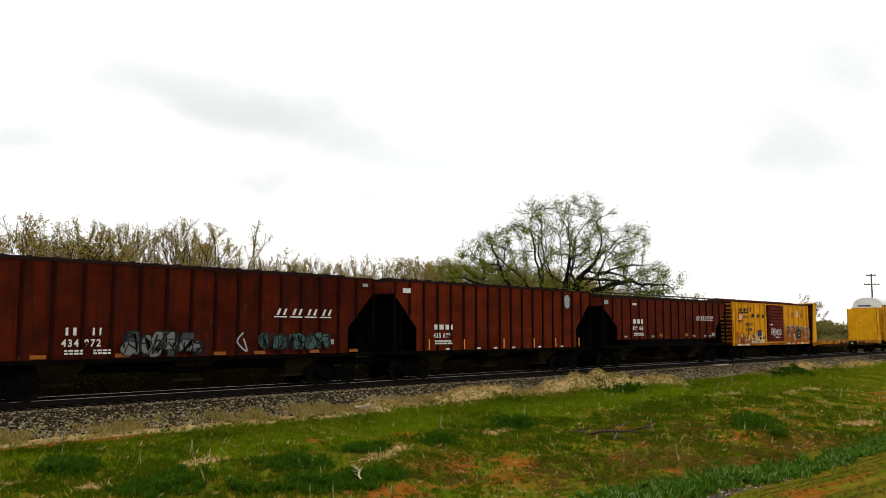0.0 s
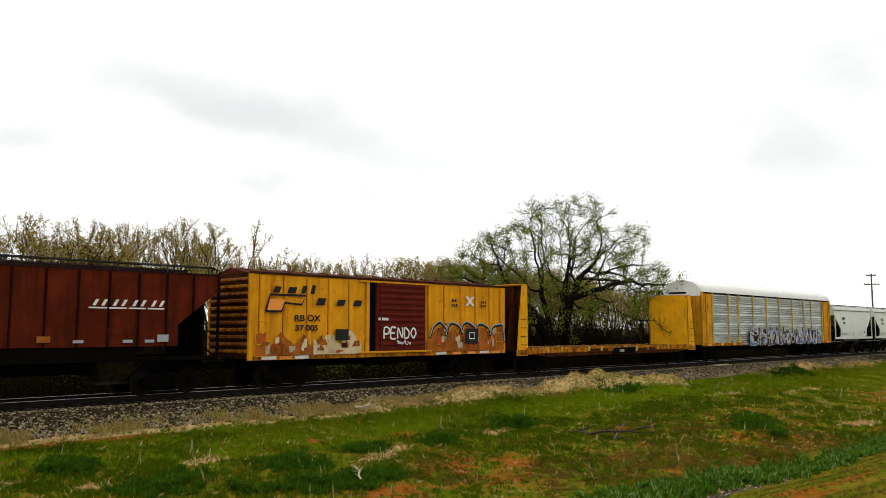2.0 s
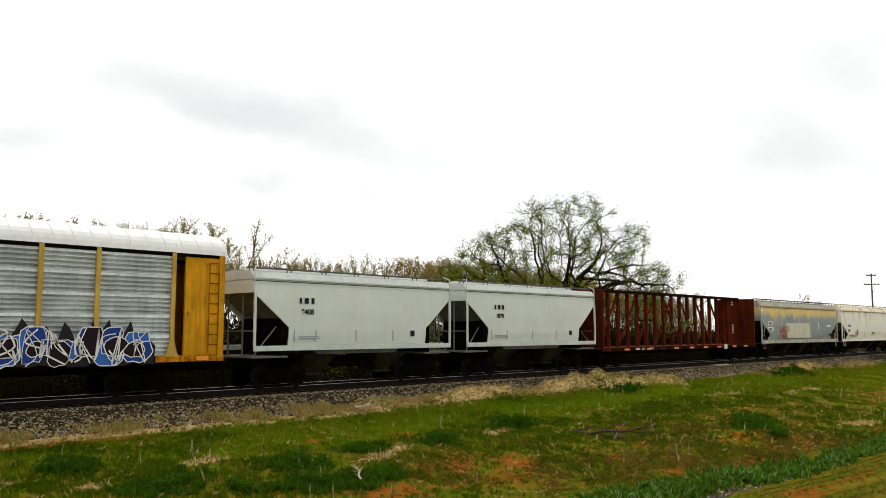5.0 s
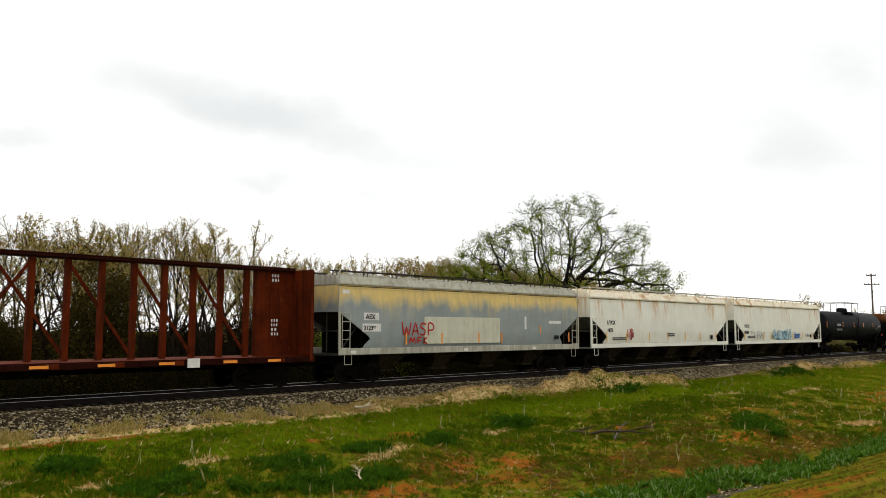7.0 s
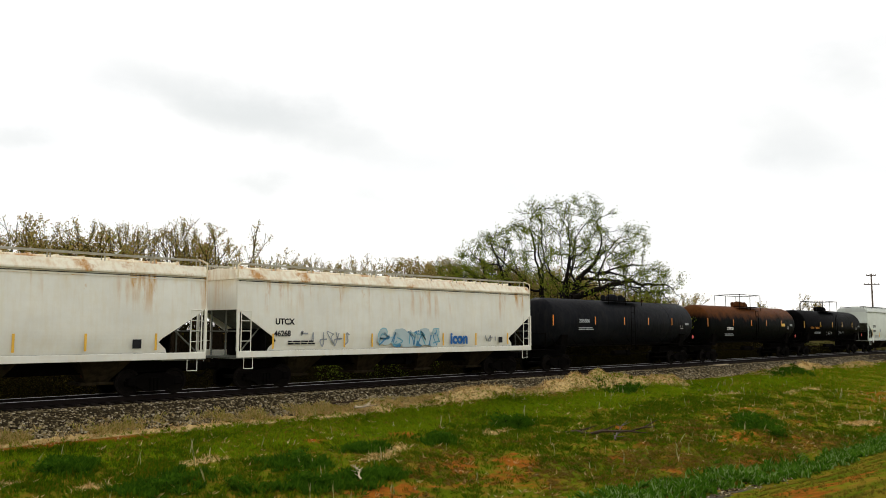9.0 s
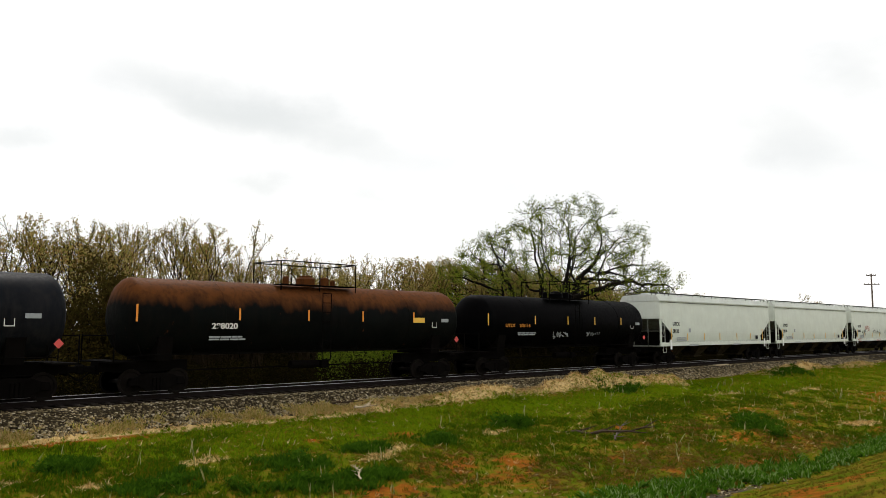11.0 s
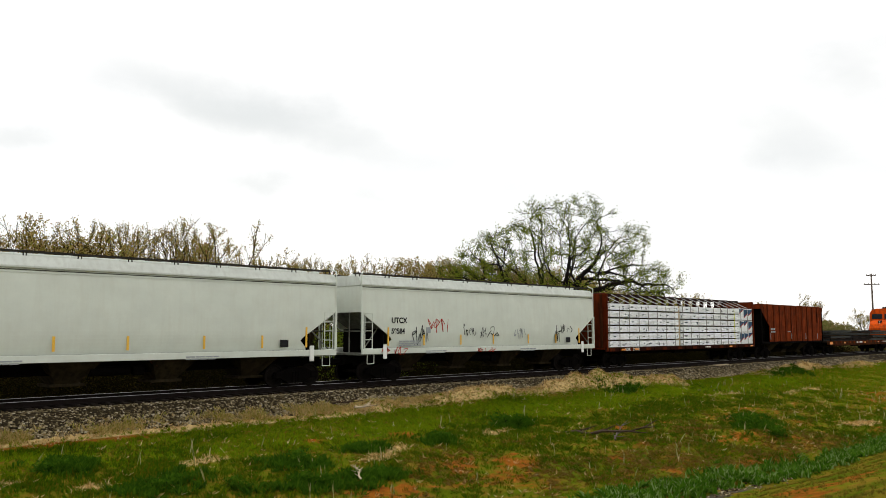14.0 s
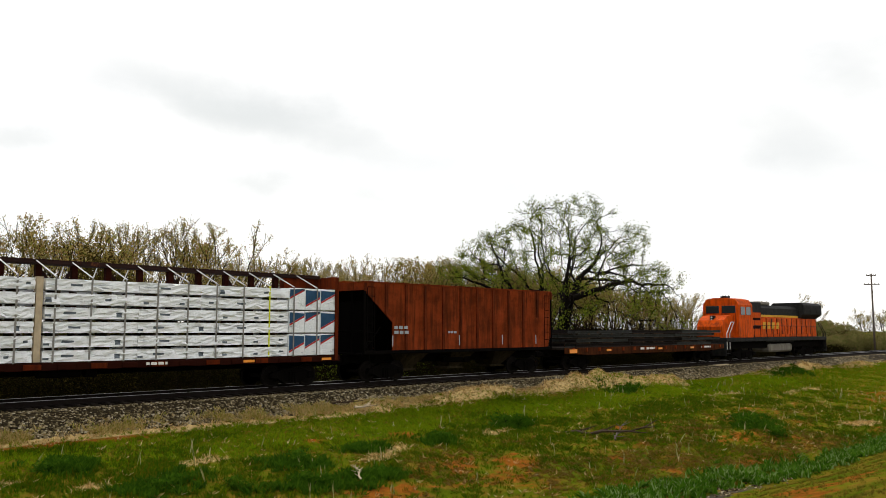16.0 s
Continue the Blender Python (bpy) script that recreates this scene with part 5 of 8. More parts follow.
def scrawl(car, x, z, w, h, material, seed, n=5, width=0.035, y=-HW - 0.01, name="spray_tag"):
    """A quick tag: looping strokes."""
    r = random.Random(seed)
    bm = BM()
    for k in range(n):
        cx = x + (k + 0.5) * w / n
        ctrl = [(cx + r.uniform(-0.6, 0.6) * w / n, z + r.uniform(0, 1) * h) for _ in range(r.randint(4, 6))]
        ribbon(bm, curve_pts(ctrl), width * r.uniform(0.7, 1.2), y)
    return part(name, bm, material, car)


def mural(car, x, z, w, h, fills, outline, seed, n=6, y=-HW - 0.010, name="graffiti", shadow=None, line=0.05):
    """A painted piece: overlapping rounded letter shapes, inner bars and outlines."""
    r = random.Random(seed)
    if shadow:
        bm = BM()
        m = n * 5
        tops = [(x - 0.25 + (w + 0.5) * k / m, z + h * (r.uniform(0.60, 1.22) if 0 < k < m else 0.5)) for k in range(m + 1)]
        lows = [(x - 0.2 + (w + 0.4) * k / m, z + h * r.uniform(-0.02, 0.08)) for k in range(m + 1)]
        tv, lv = [bm.verts.new((p[0], y + 0.003, p[1])) for p in tops], [bm.verts.new((p[0], y + 0.003, p[1])) for p in lows]
        for k in range(m):
            bm.faces.new((lv[k], lv[k + 1], tv[k + 1], tv[k]))
        part(name + "_shadow", bm, shadow, car)
    for k in range(n):
        bm = BM()
        om = BM()
        cx, cz = x + (k + 0.5) * w / n, z + h * 0.5
        for layer in range(3):
            rw, rh = w / n * r.uniform(0.25, 0.62), h * r.uniform(0.2, 0.5)
            ox, oz = r.uniform(-0.25, 0.25) * w / n, r.uniform(-0.22, 0.22) * h
            pts = []
            m = 14
            sq = r.uniform(2.0, 5.0)
            for a in range(m):
                t = a * math.tau / m
                c, s = math.cos(t), math.sin(t)
                k2 = (abs(c) ** sq + abs(s) ** sq) ** (-1 / sq) * r.uniform(0.85, 1.1)
                pts.append((cx + ox + c * rw * k2 + s * 0.12 * rh, min(max(cz + oz + s * rh * k2, z), z + h)))
            yy = y - 0.0012 * (layer * 7 + k)
            bm.faces.new([bm.verts.new((p[0], yy, p[1])) for p in pts])
            ribbon(om, [*pts, pts[0]], line * r.uniform(0.7, 1.3), yy - 0.0006)
        for _ in range(3):
            ctrl = [(cx + r.uniform(-0.5, 0.5) * w / n, z + r.uniform(0.02, 0.98) * h) for _ in range(4)]
            ribbon(om, curve_pts(ctrl, 4), r.uniform(0.03, 0.07), y - 0.034)
        part(name, bm, fills, car)
        part(name + "_outline", om, outline, car)


def wild_palette(name, cols):
    return palette(name, cols, 0.6)


M["mural_rack"] = wild_palette("rack_mural", [(0.008, 0.008, 0.012), (0.012, 0.03, 0.24), (0.010, 0.010, 0.012), (0.10, 0.012, 0.015), (0.55, 0.55, 0.56), (0.015, 0.06, 0.34), (0.02, 0.012, 0.016), (0.02, 0.05, 0.22), (0.45, 0.47, 0.50), (0.04, 0.14, 0.42)])
M["mural_silver"] = wild_palette("silver_mural", [(0.13, 0.15, 0.14), (0.10, 0.125, 0.12), (0.17, 0.18, 0.165), (0.05, 0.06, 0.06)])
M["mural_teal"] = wild_palette("teal_mural", [(0.035, 0.09, 0.08), (0.02, 0.06, 0.055), (0.06, 0.12, 0.10), (0.06, 0.02, 0.012)])
M["box_orange"] = paint("weathered_orange_spray", (0.40, 0.115, 0.016), 0.6, 0, 0.7, (0.22, 0.075, 0.018), 0.7, 0.45, rustcol=(0.10, 0.026, 0.010))
M["box_brown"] = paint("weathered_brown_spray", (0.20, 0.060, 0.016), 0.6, 0, 0.6, (0.45, 0.20, 0.04), 0.5, 0.4, rustcol=(0.05, 0.016, 0.008))
M["box_pale"] = paint("peeling_pale_paint", (0.66, 0.56, 0.38), 0.6, 0, 0.6, (0.58, 0.30, 0.06), 0.45, 0.25, rustcol=(0.16, 0.05, 0.02))
M["box_red"] = paint("faded_red_spray", (0.46, 0.055, 0.022), 0.6, 0, 0.5, (0.40, 0.14, 0.03), 0.2, 0.3)
M["mural_blue"] = wild_palette("blue_mural", [(0.28, 0.50, 0.56), (0.14, 0.36, 0.46), (0.45, 0.55, 0.56), (0.08, 0.24, 0.40)])


# ---- hopper cars ----
def ladder(car, x, y, z0, z1, w, material, along="x", name="ladder"):
    bm = BM()
    n = max(2, int((z1 - z0) / 0.38))
    a, b = (((x - w / 2, y), (x + w / 2, y)) if along == "x" else ((x, y - w / 2), (x, y + w / 2)))
    for p in (a, b):
        rod(bm, (*p, z0), (*p, z1), 0.022, 5)
    for k in range(n + 1):
        z = z0 + (z1 - z0) * k / n
        rod(bm, (*a, z), (*b, z), 0.016, 5)
    return part(name, bm, material, car)


def tuck(z):
    """How far a rounded side sheet draws in at a height."""
    return 0.13 * max(0.0, (z - 2.55) / 1.8) ** 2 + 0.15 * max(0.0, (2.3 - z) / 0.9) ** 2


def rounded_side(L, zb, ze, zn, nx, zk, s):
    bm = BM()
    h, rows = L / 2, 22
    cut_z, cut_x = [zb, zb + 0.12, zb + 0.42, zn], [0.8 * nx, 0.82 * nx, nx, 0.0]
    if zb > 1.6:
        cut_z, cut_x = [zb, zk, zn], [nx, nx, 0.0]
    inner, outer = [], []
    for k in range(rows + 1):
        z = zb + (ze - zb) * k / rows
        x = h - (float(np.interp(z, cut_z, cut_x)) if z < zn else 0.0)
        y = HW - tuck(z)
        outer.append([bm.verts.new((e * x, s * y, z)) for e in (-1, 1)])
        inner.append([bm.verts.new((e * x, s * (y - 0.05), z)) for e in (-1, 1)])
    for k in range(rows):
        for row in (outer, inner):
            bm.faces.new((row[k][0], row[k][1], row[k + 1][1], row[k + 1][0]))
        for e in (0, 1):
            bm.faces.new((outer[k][e], outer[k + 1][e], inner[k + 1][e], inner[k][e]))
    for k in (0, rows):
        bm.faces.new((outer[k][0], outer[k][1], inner[k][1], inner[k][0]))
    bmesh.ops.recalc_face_normals(bm, faces=bm.faces[:])
    return bm


def hopper_side(L, zb, ze, zn, nx, zk):
    """Outline of a side sheet in x and z: notched lower corners."""
    h = L / 2
    return [(-h, ze), (-h, zn), (-h + nx, zk), (-h + nx, zb), (h - nx, zb), (h - nx, zk), (h, zn), (h, ze)]


def covered_hopper(name, label, left, right, group, skin, roof, post=None, posts=0, eave=4.26, top=4.66, crown=4.74, sill=(1.17, 1.42), sillmat=None,
                   notch=(3.05, 1.9, 2.3), outlets=3, walk_z=4.86, rails=True, ladders=True, inner=None, trough=True, post_w=0.11, bottom=None, notch_right=None, walk_mat=None):
    car, L = car_root(name, label, "hopper car", left, right, group)
    h = L / 2
    zb = bottom or sill[1]
    zn, nx, zk = notch
    inner = inner or M["hopper_in"]
    # sloping bins between the side sheets, coloured dark for the end recess shade
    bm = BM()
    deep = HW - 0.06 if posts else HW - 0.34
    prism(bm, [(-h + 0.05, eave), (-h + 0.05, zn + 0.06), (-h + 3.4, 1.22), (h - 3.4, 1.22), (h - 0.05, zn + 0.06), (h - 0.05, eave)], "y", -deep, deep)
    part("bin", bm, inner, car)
    # upper end panels
    for s in (-1, 1):
        bm = BM()
        levels = [zn + (eave - zn) * k / 6 for k in range(7)]
        half = [(HW - 0.06 - (0 if posts else tuck(z)), z) for z in levels]
        prism(bm, [(-y, z) for y, z in half] + [(0, eave + 0.12)] + half[::-1], "x", min(s * h, s * (h - 0.05)), max(s * h, s * (h - 0.05)))
        part("end_panel", bm, skin, car)
    for s in (-1, 1):
        bm = BM()
        y0, y1 = (-HW, -HW + 0.06) if s < 0 else (HW - 0.06, HW)
        if posts:
            outline = hopper_side(L, zb, eave, zn, nx, zk)
            if notch_right:
                outline[4:7] = [(h - notch_right[1], zb), (h - notch_right[1], notch_right[2]), (h, notch_right[0])]
            prism(bm, outline, "y", y0, y1)
        else:
            bm = rounded_side(L, zb, eave, zn, nx, zk, s)
        side = part("side_sheet", bm, skin, car)
        if posts:
            first = None
            for k in range(posts):
                x = -h + 0.06 + (L - 0.12) * k / (posts - 1)
                low = zb if abs(x) < h - nx else max(zb, zk + (zn - zk) * (abs(x) - (h - nx)) / nx)
                key = "side_post"
                if first is None or low > zb + 0.02:
                    bm = BM()
                    box(bm, -post_w / 2, post_w / 2, s * HW - 0.075 if s < 0 else s * HW + 0.002, s * HW - 0.002 if s < 0 else s * HW + 0.075, low, eave - 0.02)
                    o = part(key, bm, post, side)
                    o.matrix_basis = pose(x, 0, 0)
                    if low <= zb + 0.02:
                        first = o
                else:
                    again(first, pose(x, 0, 0))
        # side sill
        bm = BM()
        y0, y1 = (-HW - 0.05, -HW + 0.05) if s < 0 else (HW - 0.05, HW + 0.05)
        box(bm, -h + 0.02, h - 0.02, y0, y1, sill[0], sill[1] - 0.004, 0.012)
        part("side_sill", bm, sillmat or skin, car)
        # corner posts
        for e in (-1, 1):
            bm = BM()
            box(bm, e * (h - 0.05) - 0.05, e * (h - 0.05) + 0.05, y0 + 0.012, y1 - 0.012, sill[1], zn - 0.004)
            part("corner_post", bm, sillmat or skin, car)
            if ladders:
                ladder(car, e * (h - 0.42), s * (HW + 0.0), sill[1], zn + (0.15 if posts else -0.05), 0.44, sillmat or skin)
                bm = BM()
                for q in (-0.2, 0.2):
                    rod(bm, (e * (h - 0.55) + q, s * HW, sill[0]), (e * (h - 0.55) + q, s * HW, 0.74), 0.016, 5)
                rod(bm, (e * (h - 0.55) - 0.2, s * HW, 0.74), (e * (h - 0.55) + 0.2, s * HW, 0.74), 0.016, 5)
                part("stirrup_step", bm, sillmat or skin, car)
    if not posts:
        for s in (-1, 1):
            for z in (eave - 0.07, eave - 0.15):
                bm = BM()
                yy = s * (HW - tuck(z))
                box(bm, -h + 0.02, h - 0.02, *sorted((yy + s * 0.004, yy + s * 0.022)), z - 0.012, z + 0.012)
                part("eave_bead", bm, M["hopper_in"] if z > eave - 0.1 else skin, car)
    # roof
    bm = BM()
    ew = HW + 0.03 if posts else HW - tuck(eave) + 0.09
    prism(bm, [(-ew, eave - 0.004), (-ew, eave + 0.06), (-ew + 0.22, top), (0, crown), (ew - 0.22, top), (ew, eave + 0.06), (ew, eave - 0.004)], "x", -h - 0.03, h + 0.03)
    part("roof", bm, roof, car)
    if trough:
        bm = BM()
        box(bm, -h + 0.7, h - 0.7, -0.32, 0.32, crown - 0.03, crown + 0.09, 0.03)
        hatch = part("hatch", bm, roof, car)
        first_bar = None
        for k in range(int(L / 0.9)):
            if first_bar is None:
                bm = BM()
                box(bm, -0.03, 0.03, -0.36, 0.36, crown + 0.02, crown + 0.13)
                first_bar = part("hatch_bar", bm, roof, hatch)
                first_bar.matrix_basis = pose(-h + 0.9, 0, 0)
            else:
                again(first_bar, pose(-h + 0.9 + k * 0.9, 0, 0))
    if rails:
        for s in (-1, 1):
            bm = BM()
            box(bm, -h + 0.05, h - 0.05, s * 1.02 - 0.20, s * 1.02 + 0.20, walk_z, walk_z + 0.05)
            board = part("running_board", bm, walk_mat or M["hopper_in"], car)
            n = int(L / 1.75)
            for foot, head in (((0, s * 1.20, top - 0.08), (0, s * 1.18, walk_z)), ((0, s * 0.9, top), (0, s * 0.9, walk_z))):
                first_arm = None
                for k in range(n + 1):
                    x = -h + 0.15 + (L - 0.3) * k / n
                    if first_arm is None:
                        bm = BM()
                        rod(bm, foot, head, 0.026, 5)
                        first_arm = part("bracket", bm, walk_mat or M["hopper_in"], board)
                        first_arm.matrix_basis = pose(x, 0, 0)
                    else:
                        again(first_arm, pose(x, 0, 0))
        for e in (-1, 1):
            bm = BM()
            rod(bm, (e * (h - 0.02), -HW + 0.03, zn - 0.5), (e * (h - 0.02), -HW + 0.03, top + 0.12), 0.028, 6)
            rod(bm, (e * (h - 0.02), -HW + 0.03, top + 0.12), (e * (h - 0.28), -HW + 0.25, top + 0.26), 0.028, 6)
            part("grab_rail", bm, sillmat or skin, car)
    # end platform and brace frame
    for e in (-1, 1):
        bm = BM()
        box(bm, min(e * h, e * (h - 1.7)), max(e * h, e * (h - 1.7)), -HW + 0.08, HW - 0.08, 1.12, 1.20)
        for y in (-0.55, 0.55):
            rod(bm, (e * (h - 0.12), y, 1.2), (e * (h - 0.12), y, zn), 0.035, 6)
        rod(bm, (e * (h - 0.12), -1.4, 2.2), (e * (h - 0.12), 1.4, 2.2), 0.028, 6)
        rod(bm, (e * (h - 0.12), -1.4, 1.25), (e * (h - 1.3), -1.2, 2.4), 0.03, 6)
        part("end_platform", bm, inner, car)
        # added near-black plate in place of the shade below the end slope
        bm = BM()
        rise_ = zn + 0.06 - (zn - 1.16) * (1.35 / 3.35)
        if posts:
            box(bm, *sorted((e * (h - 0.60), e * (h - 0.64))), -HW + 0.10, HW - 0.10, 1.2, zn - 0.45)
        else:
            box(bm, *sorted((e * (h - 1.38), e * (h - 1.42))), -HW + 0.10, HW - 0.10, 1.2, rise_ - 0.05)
        part("end_web", bm, M["under"], car, "near-black plate standing in for shade below the end slope")
    # discharge outlets
    first = None
    for k in range(outlets):
        x = (k - (outlets - 1) / 2) * (L - 7.2) / max(outlets - 1, 1)
        if first is None:
            bm = BM()
            a, b, c, d = 0.95, 0.38, 1.22, 0.38
            top_v = [bm.verts.new((sx * a, sy * 1.25, c)) for sx, sy in ((-1, -1), (1, -1), (1, 1), (-1, 1))]
            low_v = [bm.verts.new((sx * b, sy * 0.45, d)) for sx, sy in ((-1, -1), (1, -1), (1, 1), (-1, 1))]
            for i in range(4):
                bm.faces.new((top_v[i], top_v[(i + 1) % 4], low_v[(i + 1) % 4], low_v[i]))
            bm.faces.new(low_v)
            box(bm, -0.6, 0.6, -0.55, 0.55, 0.30, 0.40)
            bmesh.ops.recalc_face_normals(bm, faces=bm.faces[:])
            first = part("outlet", bm, M["outlet"], car)
            first.matrix_basis = pose(x, 0, 0)
        else:
            again(first, pose(x, 0, 0))
    running_gear(car, L, 1.75)
    return car, L


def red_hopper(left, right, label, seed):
    # bins in underframe black: the shade behind the notches is in their colour
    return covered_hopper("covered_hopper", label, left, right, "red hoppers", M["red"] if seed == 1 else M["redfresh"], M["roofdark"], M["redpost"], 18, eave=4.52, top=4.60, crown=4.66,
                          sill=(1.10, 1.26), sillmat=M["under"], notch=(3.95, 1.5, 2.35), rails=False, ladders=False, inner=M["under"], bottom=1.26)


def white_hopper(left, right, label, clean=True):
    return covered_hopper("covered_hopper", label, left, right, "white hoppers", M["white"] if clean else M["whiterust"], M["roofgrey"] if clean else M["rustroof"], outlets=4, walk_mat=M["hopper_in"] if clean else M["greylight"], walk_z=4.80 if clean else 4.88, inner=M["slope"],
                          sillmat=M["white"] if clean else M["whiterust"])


def build_red_hoppers():
    car, L = red_hopper(8.2, 25.2, "dark red covered hopper car with ribbed sides and silver graffiti", 1)
    y = -HW - 0.085
    h = L / 2
    logo_shape(car, 3.1, 2.76, 2.75, 0.36, y)
    letters(car, "434 972", -5.16, 1.69, 0.34, M["letterw"], y, stretch=0.92, space=1.3)
    bars(car, -5.04, 2.06, 0.52, 0.26, 1, M["letterw"], y, "owner_mark", 3)
    bars(car, -4.15, 2.06, 0.46, 0.26, 1, M["letterw"], y, "owner_mark", 4)
    bars(car, -5.05, 1.52, 0.6, 0.06, 2, M["letterw"], y)
    bars(car, -4.1, 1.52, 0.6, 0.06, 2, M["letterw"], y)
    mural(car, -3.1, 1.28, 3.2, 0.92, M["mural_silver"], M["letterk"], 5, 6, y - 0.01, line=0.04)
    mural(car, 2.4, 1.45, 3.6, 0.7, M["mural_teal"], M["letterk"], 9, 8, y - 0.01, line=0.03)
    scrawl(car, 1.5, 1.35, 0.8, 0.8, M["letterg"], 4, 1, 0.09, y)
    plates(car, [-5.87, -3.09, 0.69, 2.47, 5.15, 7.26], 1.36, 0.5, 0.13, M["reflold"], y)
    plates(car, [5.95], 1.75, 0.42, 0.22, M["letterg"], y, "data_panel")
    plates(car, [7.9], 4.25, 0.3, 0.14, M["letterg"], y, "end_stencil")

    car, L = red_hopper(26.4, 42.5, "dark red covered hopper car with ribbed sides and a round emblem", 2)
    letters(car, "435 699", -5.5, 1.88, 0.33, M["letterw"], y, stretch=0.85, space=1.3)
    bars(car, -5.45, 2.28, 1.3, 0.24, 1, M["letterw"], y, "owner_mark", 3)
    bars(car, -5.4, 1.68, 1.2, 0.07, 2, M["letterw"], y)
    bm = BM()
    lathe(bm, [(y - 0.004, 0.27), (y + 0.004, 0.27)], "y", 18, (5.55, 0, 4.03))
    part("emblem", bm, M["letterg"], car, "round pale emblem")
    bm = BM()
    lathe(bm, [(y - 0.009, 0.25), (y - 0.001, 0.25)], "y", 18, (5.55, 0, 3.77))
    part("emblem", bm, M["letterg"], car, "round pale emblem")
    plates(car, [-5.8, -3.3, -0.2, 2.4, 4.4, 6.7], 1.55, 0.07, 0.5, M["reflo"], y)
    plates(car, [-4.5, -2.2, -0.9, 0.6, 2.9, 5.0], 1.33, 0.25, 0.08, M["letterw"], y, "stencil")
    plates(car, [-7.3], 4.1, 0.5, 0.22, M["letterw"], y, "end_stencil")

    # same near-black bins, standing in for shade inside the notches
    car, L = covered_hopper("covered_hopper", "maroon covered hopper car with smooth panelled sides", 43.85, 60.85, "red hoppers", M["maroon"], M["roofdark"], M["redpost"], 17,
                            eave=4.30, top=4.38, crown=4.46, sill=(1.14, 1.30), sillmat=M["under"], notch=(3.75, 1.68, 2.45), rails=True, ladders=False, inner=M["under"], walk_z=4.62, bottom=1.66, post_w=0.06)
    letters(car, "429 166", -5.14, 2.28, 0.34, M["letterw"], y, stretch=0.9, space=1.3)
    bars(car, -5.07, 2.68, 1.2, 0.30, 1, M["letterw"], y, "owner_mark", 6)
    bars(car, -5.0, 2.02, 1.2, 0.07, 2, M["letterw"], y)
    logo_shape(car, 3.5, 2.98, 2.5, 0.32, y)
    plates(car, [-1.53, 2.09], 1.93, 0.42, 0.2, M["reflold"], y)
    plates(car, [-4.87], 3.95, 0.5, 0.14, M["letterw"], y, "stencil")
    plates(car, [-6.0, -2.6, 3.2, 4.9, 5.7], 1.85, 0.35, 0.10, M["letterg"], y, "stencil")
    plates(car, [6.2], 1.95, 0.42, 0.26, M["letterg"], y, "data_panel")
    plates(car, [-8.2], 4.0, 0.45, 0.26, M["letterg"], y, "end_stencil")


def logo_shape(car, x, z, w, h, y):
    """Four slanted white emblem blocks with an underline each."""
    for k in range(4):
        x0 = x + k * w / 3.6
        bm = BM()
        for q in (0.12, 0.42):
            prism(bm, [(x0 + q, z + 0.10), (x0 + q + 0.11, z + 0.10), (x0 + q + 0.23, z + h), (x0 + q + 0.12, z + h)], "y", y - 0.004, y + 0.004)
        box(bm, x0, x0 + 0.62, y - 0.004, y + 0.004, z, z + 0.05)
        part("emblem_block", bm, M["letterw"], car)


build_red_hoppers()


